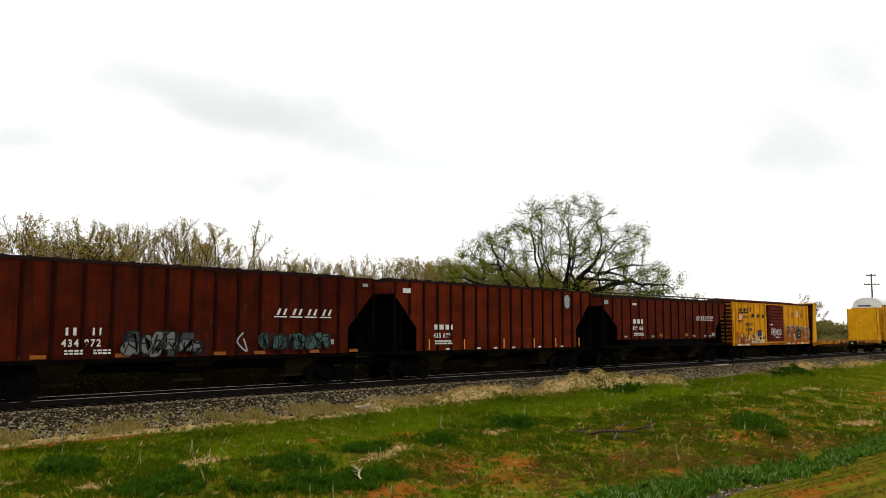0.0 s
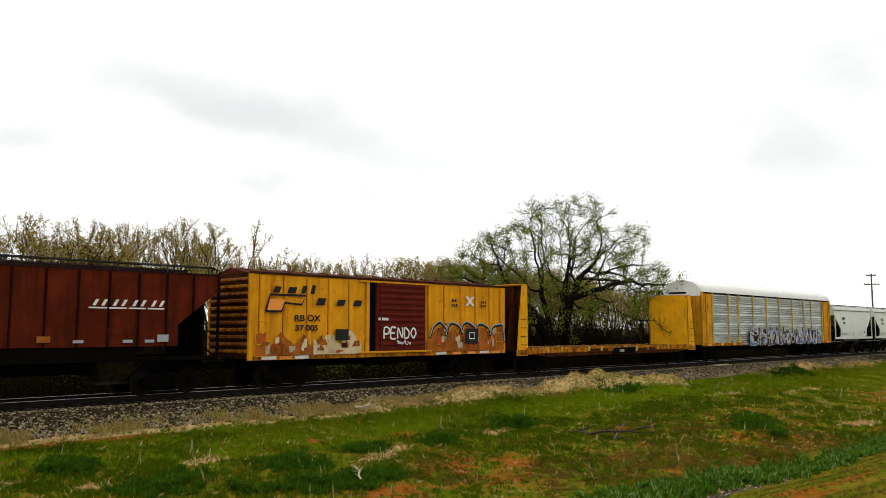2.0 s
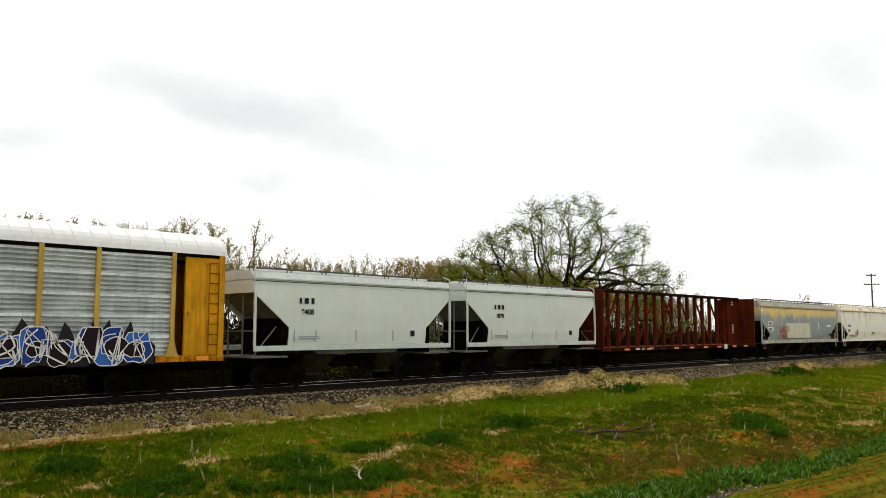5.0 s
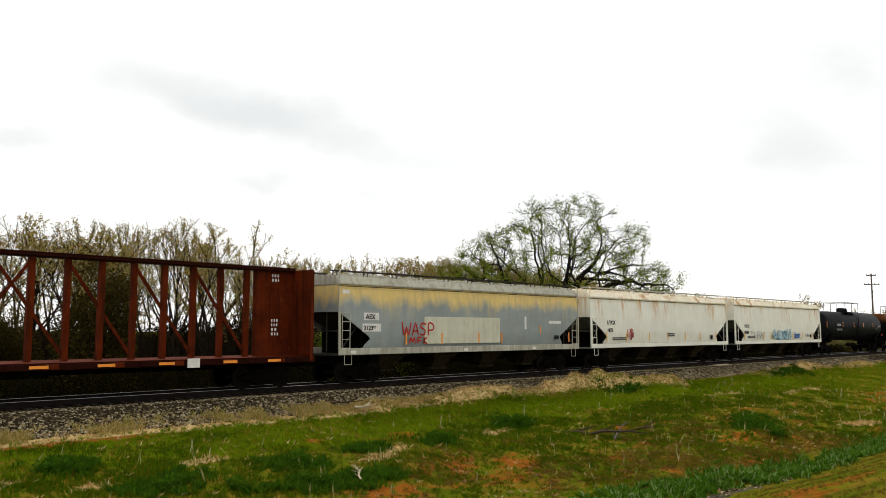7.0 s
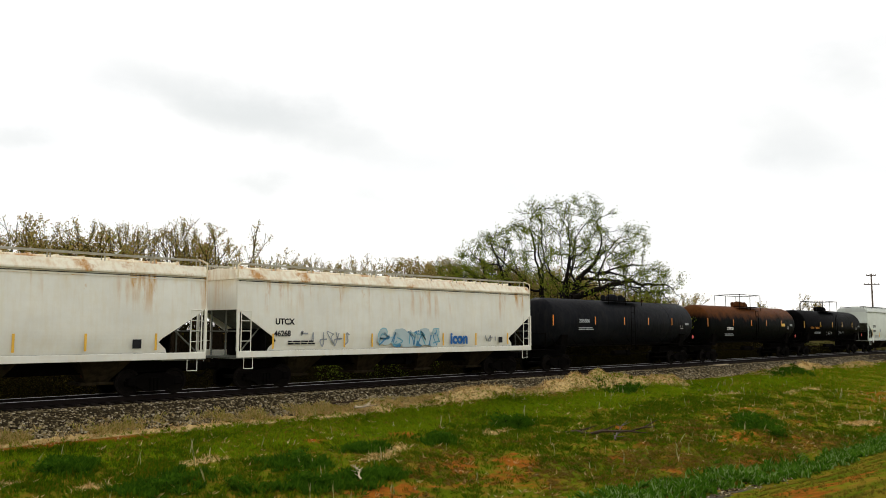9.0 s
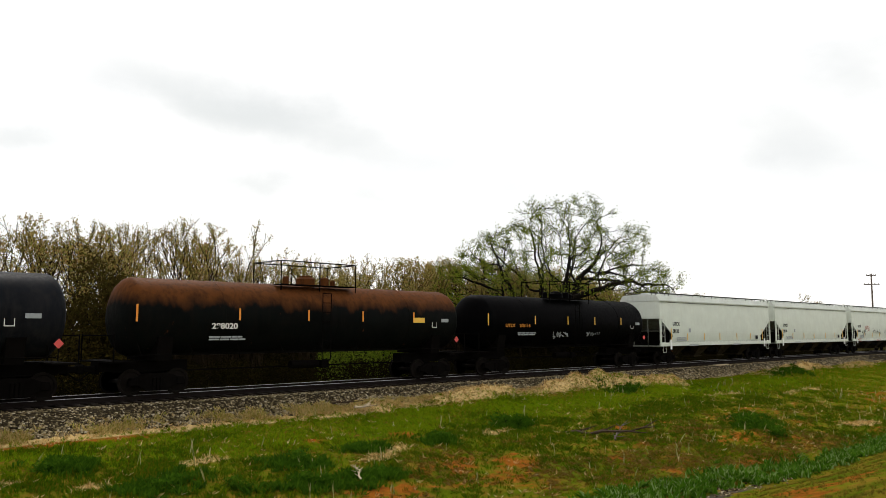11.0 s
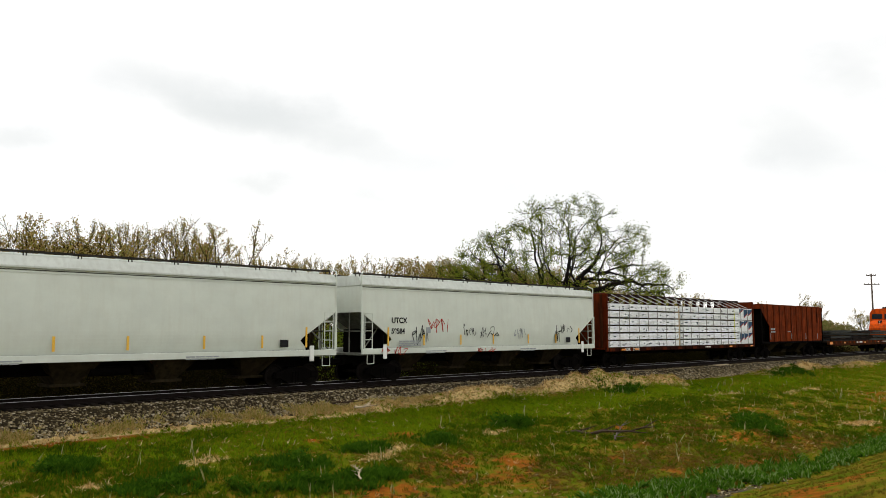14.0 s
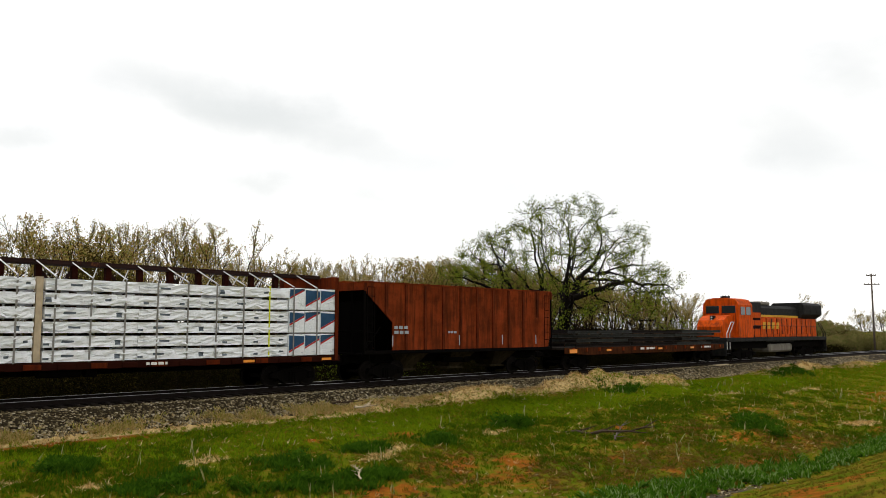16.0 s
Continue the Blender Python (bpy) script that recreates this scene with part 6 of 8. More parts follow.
# ---- yellow boxcar ----
def build_boxcar():
    car, L = car_root("boxcar", "yellow ribbed boxcar with a red-brown sliding door and graffiti", "boxcar", 62.2, 77.8)
    h, zb, ze = L / 2, 1.10, 4.50
    bm = BM()
    box(bm, -h + 0.1, h - 0.1, -HW + 0.06, HW - 0.06, zb, ze)
    part("body", bm, M["yellow"], car)
    dx0, dx1 = -1.26, 1.85
    for s in (-1, 1):
        ys = sorted((s * HW, s * (HW - 0.06)))
        for x0, x1 in ((-h, dx0 - 0.35), (dx1 + 0.02, h)):
            bm = BM()
            box(bm, x0, x1, *ys, zb + 0.12, ze)
            side = part("side_panel", bm, M["yellow"], car)
            for x in ((-7.29, -6.14, -4.97, -3.84, -2.7, -1.75) if x0 < 0 else (2.16, 3.31, 4.49, 5.6, 6.71, 7.55)):
                bm = BM()
                yo = sorted((s * HW, s * (HW + 0.07)))
                prism(bm, [(x - 0.10, s * HW), (x - 0.085, s * (HW + 0.09)), (x + 0.085, s * (HW + 0.09)), (x + 0.10, s * HW)], "z", zb + 0.14, ze - 0.06)
                part("side_post", bm, M["yellow"], side)
                # thin dark strips along both post edges stand in for the post's shadow
                bm = BM()
                for q in (-0.112, 0.112):
                    box(bm, x + q - 0.008, x + q + 0.008, *sorted((s * HW, s * (HW + 0.006))), zb + 0.14, ze - 0.06)
                part("rusty_seam", bm, M["darkrust"], side)
        # door with pressed ribs
        bm = BM()
        ys = sorted((s * (HW + 0.03), s * (HW + 0.10)))
        box(bm, dx0, dx1, *ys, zb + 0.22, ze - 0.12)
        door = part("sliding_door", bm, M["door"], car, "red-brown door with pressed ribs")
        for k in range(11):
            z = zb + 0.42 + k * 0.27
            bm = BM()
            prism(bm, [(s * (HW + 0.10), z), (s * (HW + 0.15), z + 0.05), (s * (HW + 0.15), z + 0.12), (s * (HW + 0.10), z + 0.18)], "x", dx0 + 0.12, dx1 - 0.12)
            part("door_rib", bm, M["door"], door)
        bm = BM()
        box(bm, dx0 + 0.2, dx0 + 0.26, *sorted((s * (HW + 0.15), s * (HW + 0.19))), zb + 0.3, ze - 0.3)
        part("lock_bar", bm, M["door"], door)
        bm = BM()
        box(bm, dx0 - 0.34, dx0 - 0.02, *sorted((s * (HW - 0.02), s * (HW + 0.03))), zb + 0.16, ze - 0.08)
        part("door_post", bm, M["under"], car)
        for z in (zb + 0.13, ze - 0.10):
            bm = BM()
            box(bm, dx0 - 1.0, dx1 + 0.4, *sorted((s * (HW + 0.015), s * (HW + 0.14))), z, z + 0.07)
            part("door_track", bm, M["yellow"], car)
        bm = BM()
        box(bm, -h + 0.02, h - 0.02, *sorted((s * (HW - 0.03), s * (HW + 0.035))), zb - 0.06, zb + 0.115)
        part("side_sill", bm, M["deckyellow"], car)
        bm = BM()
        prism(bm, [(s * (HW - 0.1), ze), (s * (HW + 0.06), ze), (s * (HW + 0.06), ze + 0.09), (s * (HW - 0.1), ze + 0.12)], "x", -h, h)
        part("eave_rail", bm, M["darkrust"], car)
    bm = BM()
    prism(bm, [(-HW + 0.08, ze + 0.02), (0, ze + 0.30), (HW - 0.08, ze + 0.02)], "x", -h, h)
    roof = part("roof", bm, M["boxroof"], car)
    for k in range(15):
        x = -h + 0.5 + k * (L - 1.0) / 14
        bm = BM()
        prism(bm, [(-HW + 0.1, ze + 0.06), (0, ze + 0.34), (HW - 0.1, ze + 0.06), (HW - 0.1, ze + 0.02), (0, ze + 0.28), (-HW + 0.1, ze + 0.02)], "x", x - 0.04, x + 0.04)
        part("roof_rib", bm, M["boxroof"], roof)
    for e in (-1, 1):
        bm = BM()
        box(bm, *sorted((e * h, e * (h - 0.1))), -HW + 0.02, HW - 0.02, zb, ze)
        end = part("end_wall", bm, M["darkrust"], car)
        for k in range(11):
            z = zb + 0.2 + k * 0.29
            bm = BM()
            prism(bm, [(e * h, z), (e * (h + 0.11), z + 0.05), (e * (h + 0.11), z + 0.12), (e * h, z + 0.17)], "y", -HW + 0.12, HW - 0.12)
            part("end_rib", bm, M["box_brown"] if k % 3 else M["deckyellow"], end)
        for s in (-1, 1):
            bm = BM()
            box(bm, *sorted((e * (h + 0.05), e * (h - 0.12))), *sorted((s * (HW - 0.08), s * (HW + 0.05))), zb - 0.05, ze)
            part("corner_post", bm, M["yellow"], car)
        ladder(car, e * (h - 0.45), -HW - 0.1, zb + 0.1, zb + 1.5, 0.5, M["yellow"])
    running_gear(car, L, 2.1)
    y = -HW - 0.098
    # emblem: dark outlined mark and seven slanted blocks
    bm = BM()
    x0, z0 = -7.13, 3.0
    pts = [(x0, z0), (x0 + 0.75, z0), (x0 + 0.9, z0 + 0.36), (x0 + 1.75, z0 + 0.30), (x0 + 1.95, z0 + 0.68), (x0 + 0.2, z0 + 0.68), (x0, z0)]
    ribbon(bm, pts, 0.09, y)
    part("emblem_outline", bm, M["letterk"], car)
    bm = BM()
    bm.faces.new([bm.verts.new((p[0], y + 0.003, p[1])) for p in [(x0 + 0.06, z0 + 0.05), (x0 + 0.8, z0 + 0.05), (x0 + 0.92, z0 + 0.5), (x0 + 0.2, z0 + 0.5)]])
    part("emblem_fill", bm, M["reflo"], car)
    for xx, zz, w, tall in ((-6.80, 3.76, 0.30, 0.26), (-6.12, 3.76, 0.40, 0.26), (-5.42, 3.76, 0.20, 0.34), (-4.95, 3.76, 0.20, 0.38), (-4.63, 3.30, 0.42, 0.30), (-3.56, 3.30, 0.42, 0.26), (-2.62, 3.30, 0.42, 0.26)):
        bm = BM()
        prism(bm, [(xx, zz), (xx + w, zz), (xx + w + 0.10, zz + tall), (xx + 0.10, zz + tall)], "y", y - 0.004, y + 0.004)
        part("emblem_block", bm, M["letterk"], car)
    letters(car, "RB OX", -5.75, 2.62, 0.36, M["letterk"], y, "owner_mark", 1.25)
    letters(car, "37 005", -5.7, 2.22, 0.34, M["letterk"], y, stretch=1.25)
    letters(car, "X", 4.76, 3.5, 0.62, M["letterw"], y, "cross_mark", 1.25, bold=0.03)
    bars(car, 3.7, 3.65, 0.42, 0.14, 2, M["letterk"], y, "small_print", 2)
    bars(car, 5.85, 3.62, 0.5, 0.12, 2, M["letterk"], y, "small_print", 3)
    # ragged weathered paint pieces along the lower panels
    for x0, w, z0, tall, mat, seed in ((-7.55, 2.3, 1.22, 1.0, "box_orange", 1), (-5.3, 1.0, 1.22, 0.9, "box_brown", 2), (-4.75, 2.6, 1.22, 1.05, "box_pale", 3), (1.95, 5.75, 1.22, 1.35, "box_orange", 4)):
        q = random.Random(seed)
        bm = BM()
        m = int(w / 0.16)
        edge = [(x0 + w * k / m, z0 + tall * (0.72 + 0.28 * math.sin(k * 0.9 + seed)) * q.uniform(0.8, 1.05)) for k in range(m + 1)]
        low, high = [bm.verts.new((p[0], y - 0.002 * seed, z0)) for p in edge], [bm.verts.new((p[0], y - 0.002 * seed, p[1])) for p in edge]
        for k in range(m):
            bm.faces.new((low[k], low[k + 1], high[k + 1], high[k]))
        part("graffiti_ground", bm, M[mat], car)
    for k in range(58):
        q = random.Random(300 + k)
        x0 = q.uniform(2.05, 7.3) if k % 3 else q.uniform(-7.4, -2.4)
        z0 = q.uniform(1.25, 2.2 if x0 > 0 else 1.7)
        w, tall = q.uniform(0.10, 0.42), q.uniform(0.12, 0.5)
        bm = BM()
        pts = [(x0 + q.uniform(-0.06, 0.06), z0), (x0 + w, z0 + q.uniform(-0.1, 0.1)), (x0 + w * q.uniform(0.7, 1.3), z0 + tall), (x0 + w * q.uniform(-0.2, 0.3), z0 + tall * q.uniform(0.6, 1.1))]
        bm.faces.new([bm.verts.new((p[0], y - 0.012 - 0.0008 * k, p[1])) for p in pts])
        part("graffiti_patch", bm, M[q.choice(("box_pale", "box_brown", "box_orange", "box_brown", "box_red", "ivory"))], car)
    for k in range(5):
        x0 = 2.15 + k * 1.1
        q = random.Random(60 + k)
        arch = curve_pts([(x0 - 0.05, q.uniform(1.7, 2.2)), (x0 + q.uniform(0.05, 0.25), q.uniform(2.3, 2.5)), (x0 + q.uniform(0.4, 0.65), q.uniform(2.5, 2.75)), (x0 + q.uniform(0.85, 1.0), q.uniform(2.3, 2.5)), (x0 + 1.15, q.uniform(1.9, 2.3) if k < 4 else 1.6)], 4)
        for nm, mt, wide, back, up in (("graffiti_arch_edge", "letterk", 0.15, 0.062, 0.0), ("graffiti_arch", "letterg", 0.06, 0.064, 0.06)):
            bm = BM()
            ribbon(bm, [(p[0], p[1] + up) for p in arch], wide, y - back)
            part(nm, bm, M[mt], car)
    plates(car, [-3.28], 2.05, 0.72, 0.48, M["pipe"], y - 0.066, "dark_patch")
    plates(car, [-3.15], 1.6, 0.28, 0.2, M["darkrust"], y - 0.066, "rusty_patch")
    plates(car, [5.1], 1.95, 0.95, 0.76, M["letterk"], y - 0.068, "black_patch")
    bm = BM()
    ribbon(bm, [(4.92, 1.82), (5.3, 1.82), (5.3, 2.12), (4.92, 2.12), (4.92, 1.82)], 0.05, y - 0.076)
    part("small_frame", bm, M["letterw"], car)
    # a sprayed five letter word on the door
    bm = BM()
    for ox, strokes in ((0, ([(0, 0), (0.02, 0.5), (0.26, 0.46), (0.24, 0.24), (0.03, 0.22)],)), (0.42, ([(0.26, 0), (0, 0.02), (0.02, 0.5), (0.27, 0.5)], [(0.02, 0.26), (0.22, 0.26)])),
                        (0.84, ([(0, 0), (0.02, 0.5), (0.25, 0.04), (0.27, 0.52)],)), (1.27, ([(0, 0), (0.02, 0.5), (0.26, 0.3), (0.2, 0.05), (0, 0)],)), (1.69, ([(0.14, 0), (0, 0.25), (0.14, 0.5), (0.28, 0.25), (0.14, 0)],))):
        for pts in strokes:
            ribbon(bm, curve_pts([(-0.85 + ox + p[0] * 1.15, 1.86 + p[1]) for p in pts], 3), 0.085, -HW - 0.16)
    part("spray_tag", bm, M["letterw"], car, "white sprayed word PENDO")
    scrawl(car, 0.0, 1.55, 0.9, 0.25, M["letterw"], 7, 3, 0.05, -HW - 0.16)
    plates(car, [-0.9], 2.75, 0.6, 0.12, M["letterw"], -HW - 0.16, "stencil")
    plates(car, [-6.9, -5.3, 3.0, 6.2], 1.13, 0.7, 0.13, M["letterw"], -HW - 0.045, "white_patch")
    plates(car, [-6.1, 4.1, 5.2, 7.1], 1.12, 0.6, 0.13, M["reflo"], -HW - 0.045)


build_boxcar()


# ---- yellow bulkhead flat ----
def build_bulkhead_flat():
    car, L = car_root("bulkhead_flat_car", "empty yellow bulkhead flat car with tall end walls", "flat car", 78.9, 99.3)
    h = L / 2
    bm = BM()
    box(bm, -h, h, -HW + 0.05, HW - 0.05, 1.08, 1.22)
    deck = part("deck", bm, M["tie"], car)
    for s in (-1, 1):
        bm = BM()
        ys = sorted((s * (HW + 0.02), s * (HW - 0.05)))
        prism(bm, [(-h, 1.18), (-h, 0.88), (-h + 2.6, 0.97), (h - 2.6, 0.97), (h, 0.88), (h, 1.18)], "y", *ys)
        sill = part("side_sill", bm, M["deckyellow"], car)
        bm = BM()
        prism(bm, [(-h + 1.2, 0.93), (-h + 2.6, 0.76), (h - 2.6, 0.76), (h - 1.2, 0.93), (h - 2.6, 0.965), (-h + 2.6, 0.965)], "y", *sorted((s * HW, s * (HW - 0.05))))
        part("sill_web", bm, M["darkrust"], sill, "dark rusty lower web")
        bm = BM()
        box(bm, -h + 0.8, h - 0.8, *sorted((s * (HW + 0.05), s * (HW - 0.05))), 1.184, 1.27)
        part("deck_edge", bm, M["deckyellow"], car)
        for k in range(14):
            x = -h + 1.3 + k * (L - 2.6) / 13
            bm = BM()
            box(bm, x - 0.07, x + 0.07, *sorted((s * (HW + 0.025), s * (HW + 0.11))), 1.0, 1.29, 0.01)
            part("stake_pocket", bm, M["rackpost"] if k % 3 else M["deckyellow"], sill)
    for e in (-1, 1):
        xo, xi = e * (h - 0.05), e * (h - 0.95)
        bm = BM()
        prism(bm, [(-HW + 0.02, 1.23), (-HW + 0.02, 4.40), (-HW + 0.12, 4.62), (-HW + 0.4, 4.74), (HW - 0.45, 4.74), (HW - 0.02, 4.45), (HW - 0.02, 1.23)] if e > 0 else [(-HW + 0.02, 1.23), (-HW + 0.02, 4.74), (HW - 0.02, 4.74), (HW - 0.02, 1.23)], "x", *sorted((xi, xi + e * 0.08)))
        wall = part("bulkhead", bm, M["yellow2"], car)
        bm = BM()
        box(bm, *sorted((xi + e * 0.082, xi + e * 0.10)), -HW + 0.06, HW - 0.5, 1.25, 4.70)
        part("backing_sheet", bm, M["darkrust"], wall, "dark rusty outer face")
        for s in (-1, 1):
            bm = BM()
            ys = sorted((s * (HW + 0.01), s * (HW - 0.07)))
            prism(bm, [(xi, 4.72), (xi, 0.86), (xo, 0.86), (xo - e * 0.18, 2.6), (xi + e * 0.42, 4.72)], "y", *ys)
            part("side_gusset", bm, M["yellow2"], wall)
        for y in (-0.8, 0.0, 0.8):
            bm = BM()
            prism(bm, [(xi + e * 0.08, 4.70), (xi + e * 0.08, 1.23), (xo - e * 0.05, 1.23), (xi + e * 0.30, 4.70)], "y", y - 0.06, y + 0.06)
            part("brace", bm, M["darkrust"], wall)
        bm = BM()
        box(bm, *sorted((xi + e * 0.02, xi + e * 0.42)), -HW, HW - 0.5, 4.755, 4.80, 0.01)
        part("cap", bm, M["yellow2"], wall)
        for k in range(5):
            bm = BM()
            x, z = e * (h - 0.55), 1.0 + k * 0.46
            for q in (-0.2, 0.2):
                rod(bm, (x + q, -HW, z), (x + q, -HW - 0.07, z), 0.014, 5)
            rod(bm, (x - 0.2, -HW - 0.07, z), (x + 0.2, -HW - 0.07, z), 0.016, 5)
            part("grab_iron", bm, M["darkrust"], wall)
    running_gear(car, L, 2.0)
    letters(car, "61706", 1.45, 0.92, 0.2, M["letterw"], -HW - 0.03, stretch=1.3)
    letters(car, "ABS", -0.1, 0.90, 0.24, M["letterw"], -HW - 0.125, "owner_mark", 1.2, bold=0.002, space=1.2)
    plates(car, [0.5], 0.99, 2.6, 0.36, M["under"], -HW - 0.114, "dark_panel")
    plates(car, [-2.4, 3.4], 1.05, 2.2, 0.15, M["darkrust"], -HW - 0.026, "sooty_panel")


build_bulkhead_flat()


# ---- autorack ----
def build_autorack():
    car, L = car_root("autorack", "enclosed autorack car with yellow frame, galvanised panels and white roof", "autorack", 100.4, 127.1)
    h, zb, ze = L / 2, 1.32, 5.10
    bm = BM()
    box(bm, -h, h, -HW + 0.08, HW - 0.08, 0.95, 1.18)
    part("floor_frame", bm, M["under"], car)
    for s in (-1, 1):
        bm = BM()
        box(bm, -h, -4.9, *sorted((s * (HW - 0.08), s * (HW - 0.01))), 1.08, zb)
        part("side_sill", bm, M["deckyellow"], car)
        bm = BM()
        box(bm, -4.898, 10.6, *sorted((s * (HW - 0.08), s * (HW - 0.01))), 1.04, zb)
        part("side_sill", bm, M["under"], car)
        bm = BM()
        box(bm, 10.602, h, *sorted((s * (HW - 0.08), s * (HW - 0.01))), 1.08, zb)
        part("side_sill", bm, M["deckyellow"], car)
    n = 9
    edges = [-11.57, -8.85, -7.05, -4.36, -1.64, 1.03, 3.88, 6.54, 8.42, 11.2]
    for s in (-1, 1):
        for k in range(n):
            x0, x1 = edges[k], edges[k + 1]
            tiers, rows = 5, 4
            for j in range(tiers):
                base, tall = zb + 0.01 + (ze - 0.14 - zb) * j / tiers, (ze - 0.14 - zb) / tiers
                d = (tall - 0.10) / rows
                prof = []
                for i in range(rows):
                    z = base + i * d
                    prof += [(s * (HW - 0.03), z), (s * (HW - 0.03), z + d * 0.16), (s * (HW - 0.17), z + d * 0.46), (s * (HW - 0.17), z + d * 0.62)]
                prof += [(s * (HW - 0.03), base + tall - 0.10), (s * (HW - 0.04), base + tall - 0.004), (s * (HW - 0.23), base + tall - 0.004), (s * (HW - 0.23), base)]
                bm = BM()
                prism(bm, prof, "x", x0, x1)
                part("corrugated_panel", bm, M["galv"], car)
        for k, x in enumerate(edges):
            bm = BM()
            box(bm, x - 0.085, x + 0.085, *sorted((s * (HW - 0.025), s * (HW + 0.04))), zb, ze - 0.02, 0.012)
            prism(bm, [(x - 0.26, zb - 0.05), (x + 0.26, zb - 0.05), (x + 0.09, zb + 0.5), (x - 0.09, zb + 0.5)], "y", *sorted((s * (HW - 0.02), s * (HW + 0.03))))
            part("side_post", bm, M["rackpost"], car)
        bm = BM()
        box(bm, -h + 0.1, h - 0.1, *sorted((s * (HW - 0.15), s * (HW + 0.02))), ze - 0.12, ze)
        part("top_rail", bm, M["under"], car)
        for e in (-1, 1):
            bm = BM()
            box(bm, *sorted((e * (h - 0.12), e * (h - 1.66))), *sorted((s * (HW - 0.12), s * (HW - 0.01))), zb, ze - 0.122)
            part("end_side_panel", bm, M["rackyellow"], car)
            bm = BM()
            box(bm, *sorted((e * (h - 0.05), e * (h - 0.30))), *sorted((s * (HW - 0.06), s * (HW + 0.05))), zb - 0.15, ze - 0.01, 0.02)
            part("corner_post", bm, M["rackyellow"], car)
    # arched white roof
    prof = [(-HW - 0.02, ze)] + [(HW * math.sin(a), ze + 0.10 + 0.80 * math.cos(a)) for a in [radians(d) for d in range(-84, 85, 12)]] + [(HW + 0.02, ze)]
    bm = BM()
    prism(bm, prof, "x", -h + 0.12, h - 0.12)
    roof = part("roof", bm, M["roofwhite"], car)
    bm = BM()
    for k in range(40):
        x = -h + 0.5 + k * (L - 1) / 39
        prism(bm, [(1.01 * p[0], p[1] + 0.02) for p in prof[1:-1]], "x", x - 0.03, x + 0.03)
    part("roof_seams", bm, M["roofwhite"], roof)
    for e in (-1, 1):
        bm = BM()
        box(bm, *sorted((e * (h - 0.02), e * (h - 0.12))), -HW + 0.1, HW - 0.1, 1.20, ze - 0.2)
        door = part("end_door", bm, M["rackyellow"], car)
        for y in (-1.0, -0.35, 0.35, 1.0):
            bm = BM()
            box(bm, *sorted((e * (h - 0.02), e * (h + 0.04))), y - 0.05, y + 0.05, 1.22, ze - 0.25)
            part("door_stile", bm, M["rackyellow"], door)
        bm = BM()
        prism(bm, [(p[0] * 0.97, p[1]) for p in prof[1:-1]] + [(HW * 0.95, ze - 0.3), (-HW * 0.95, ze - 0.3)], "x", *sorted((e * (h - 0.10), e * (h + 0.06))))
        part("end_cap", bm, M["roofwhite"], car, "weathered white roof end")
        bm = BM()
        box(bm, *sorted((e * (h + 0.06), e * (h + 0.075))), -0.4, 1.0, ze - 0.12, ze + 0.02)
        box(bm, *sorted((e * (h + 0.045), e * (h + 0.06))), -0.7, 0.3, 3.3, 3.46)
        part("slot", bm, M["under"], door)
        ladder(car, e * (h - 0.5), -HW - 0.03, zb, ze - 0.3, 0.4, M["deckyellow"])
    running_gear(car, L, 2.9)
    y = -HW - 0.075
    mural(car, -5.3, 1.02, 9.2, 1.35, M["mural_rack"], M["letterw"], 41, 11, y, shadow=M["letterk"], line=0.032)
    mural(car, 4.2, 1.02, 6.1, 1.32, M["mural_rack"], M["letterw"], 44, 7, y, shadow=M["letterk"], line=0.032)
    bars(car, -6.6, 1.14, 1.6, 0.12, 1, M["letterg"], -HW - 0.02, "owner_mark", 5)
    plates(car, [-h + 1.2, -h + 5.4, h - 0.9], 1.2, 0.5, 0.16, M["reflo"], -HW - 0.01)
    plates(car, [-h + 3.2], 1.2, 0.35, 0.14, M["refly"], -HW - 0.01)


build_autorack()


# ---- white, grey and rust-stained covered hoppers ----
def stub_hopper(left, right, number):
    car, L = covered_hopper("covered_hopper", "short white covered hopper car with open end frames", left, right, "white hoppers", M["white"], M["roofgrey"], outlets=2, sillmat=M["roofgrey"], ladders=False,
                            notch=(3.75, 1.7, 2.35), eave=4.30, top=4.62, crown=4.72, walk_z=4.76, sill=(1.40, 1.62), inner=M["slope"], walk_mat=M["slope"])
    letters(car, number, -L / 2 + 2.3, 2.9, 0.32, M["letterk"])
    bars(car, -L / 2 + 2.2, 3.35, 0.75, 0.24, 1, M["letterk"], name="owner_mark")
    plates(car, [L / 2 - 2.6], 2.1, 0.26, 0.26, M["letterk"], name="data_panel")
    plates(car, [-L / 2 + 1.95, -2.6, -0.4, 1.8], 2.0, 0.05, 0.5, M["letterg"])
    bars(car, -L / 2 + 2.2, 1.95, 1.1, 0.05, 2, M["letterg"])


stub_hopper(128.4, 139.7, "9408")
stub_hopper(140.9, 152.5, "1070")


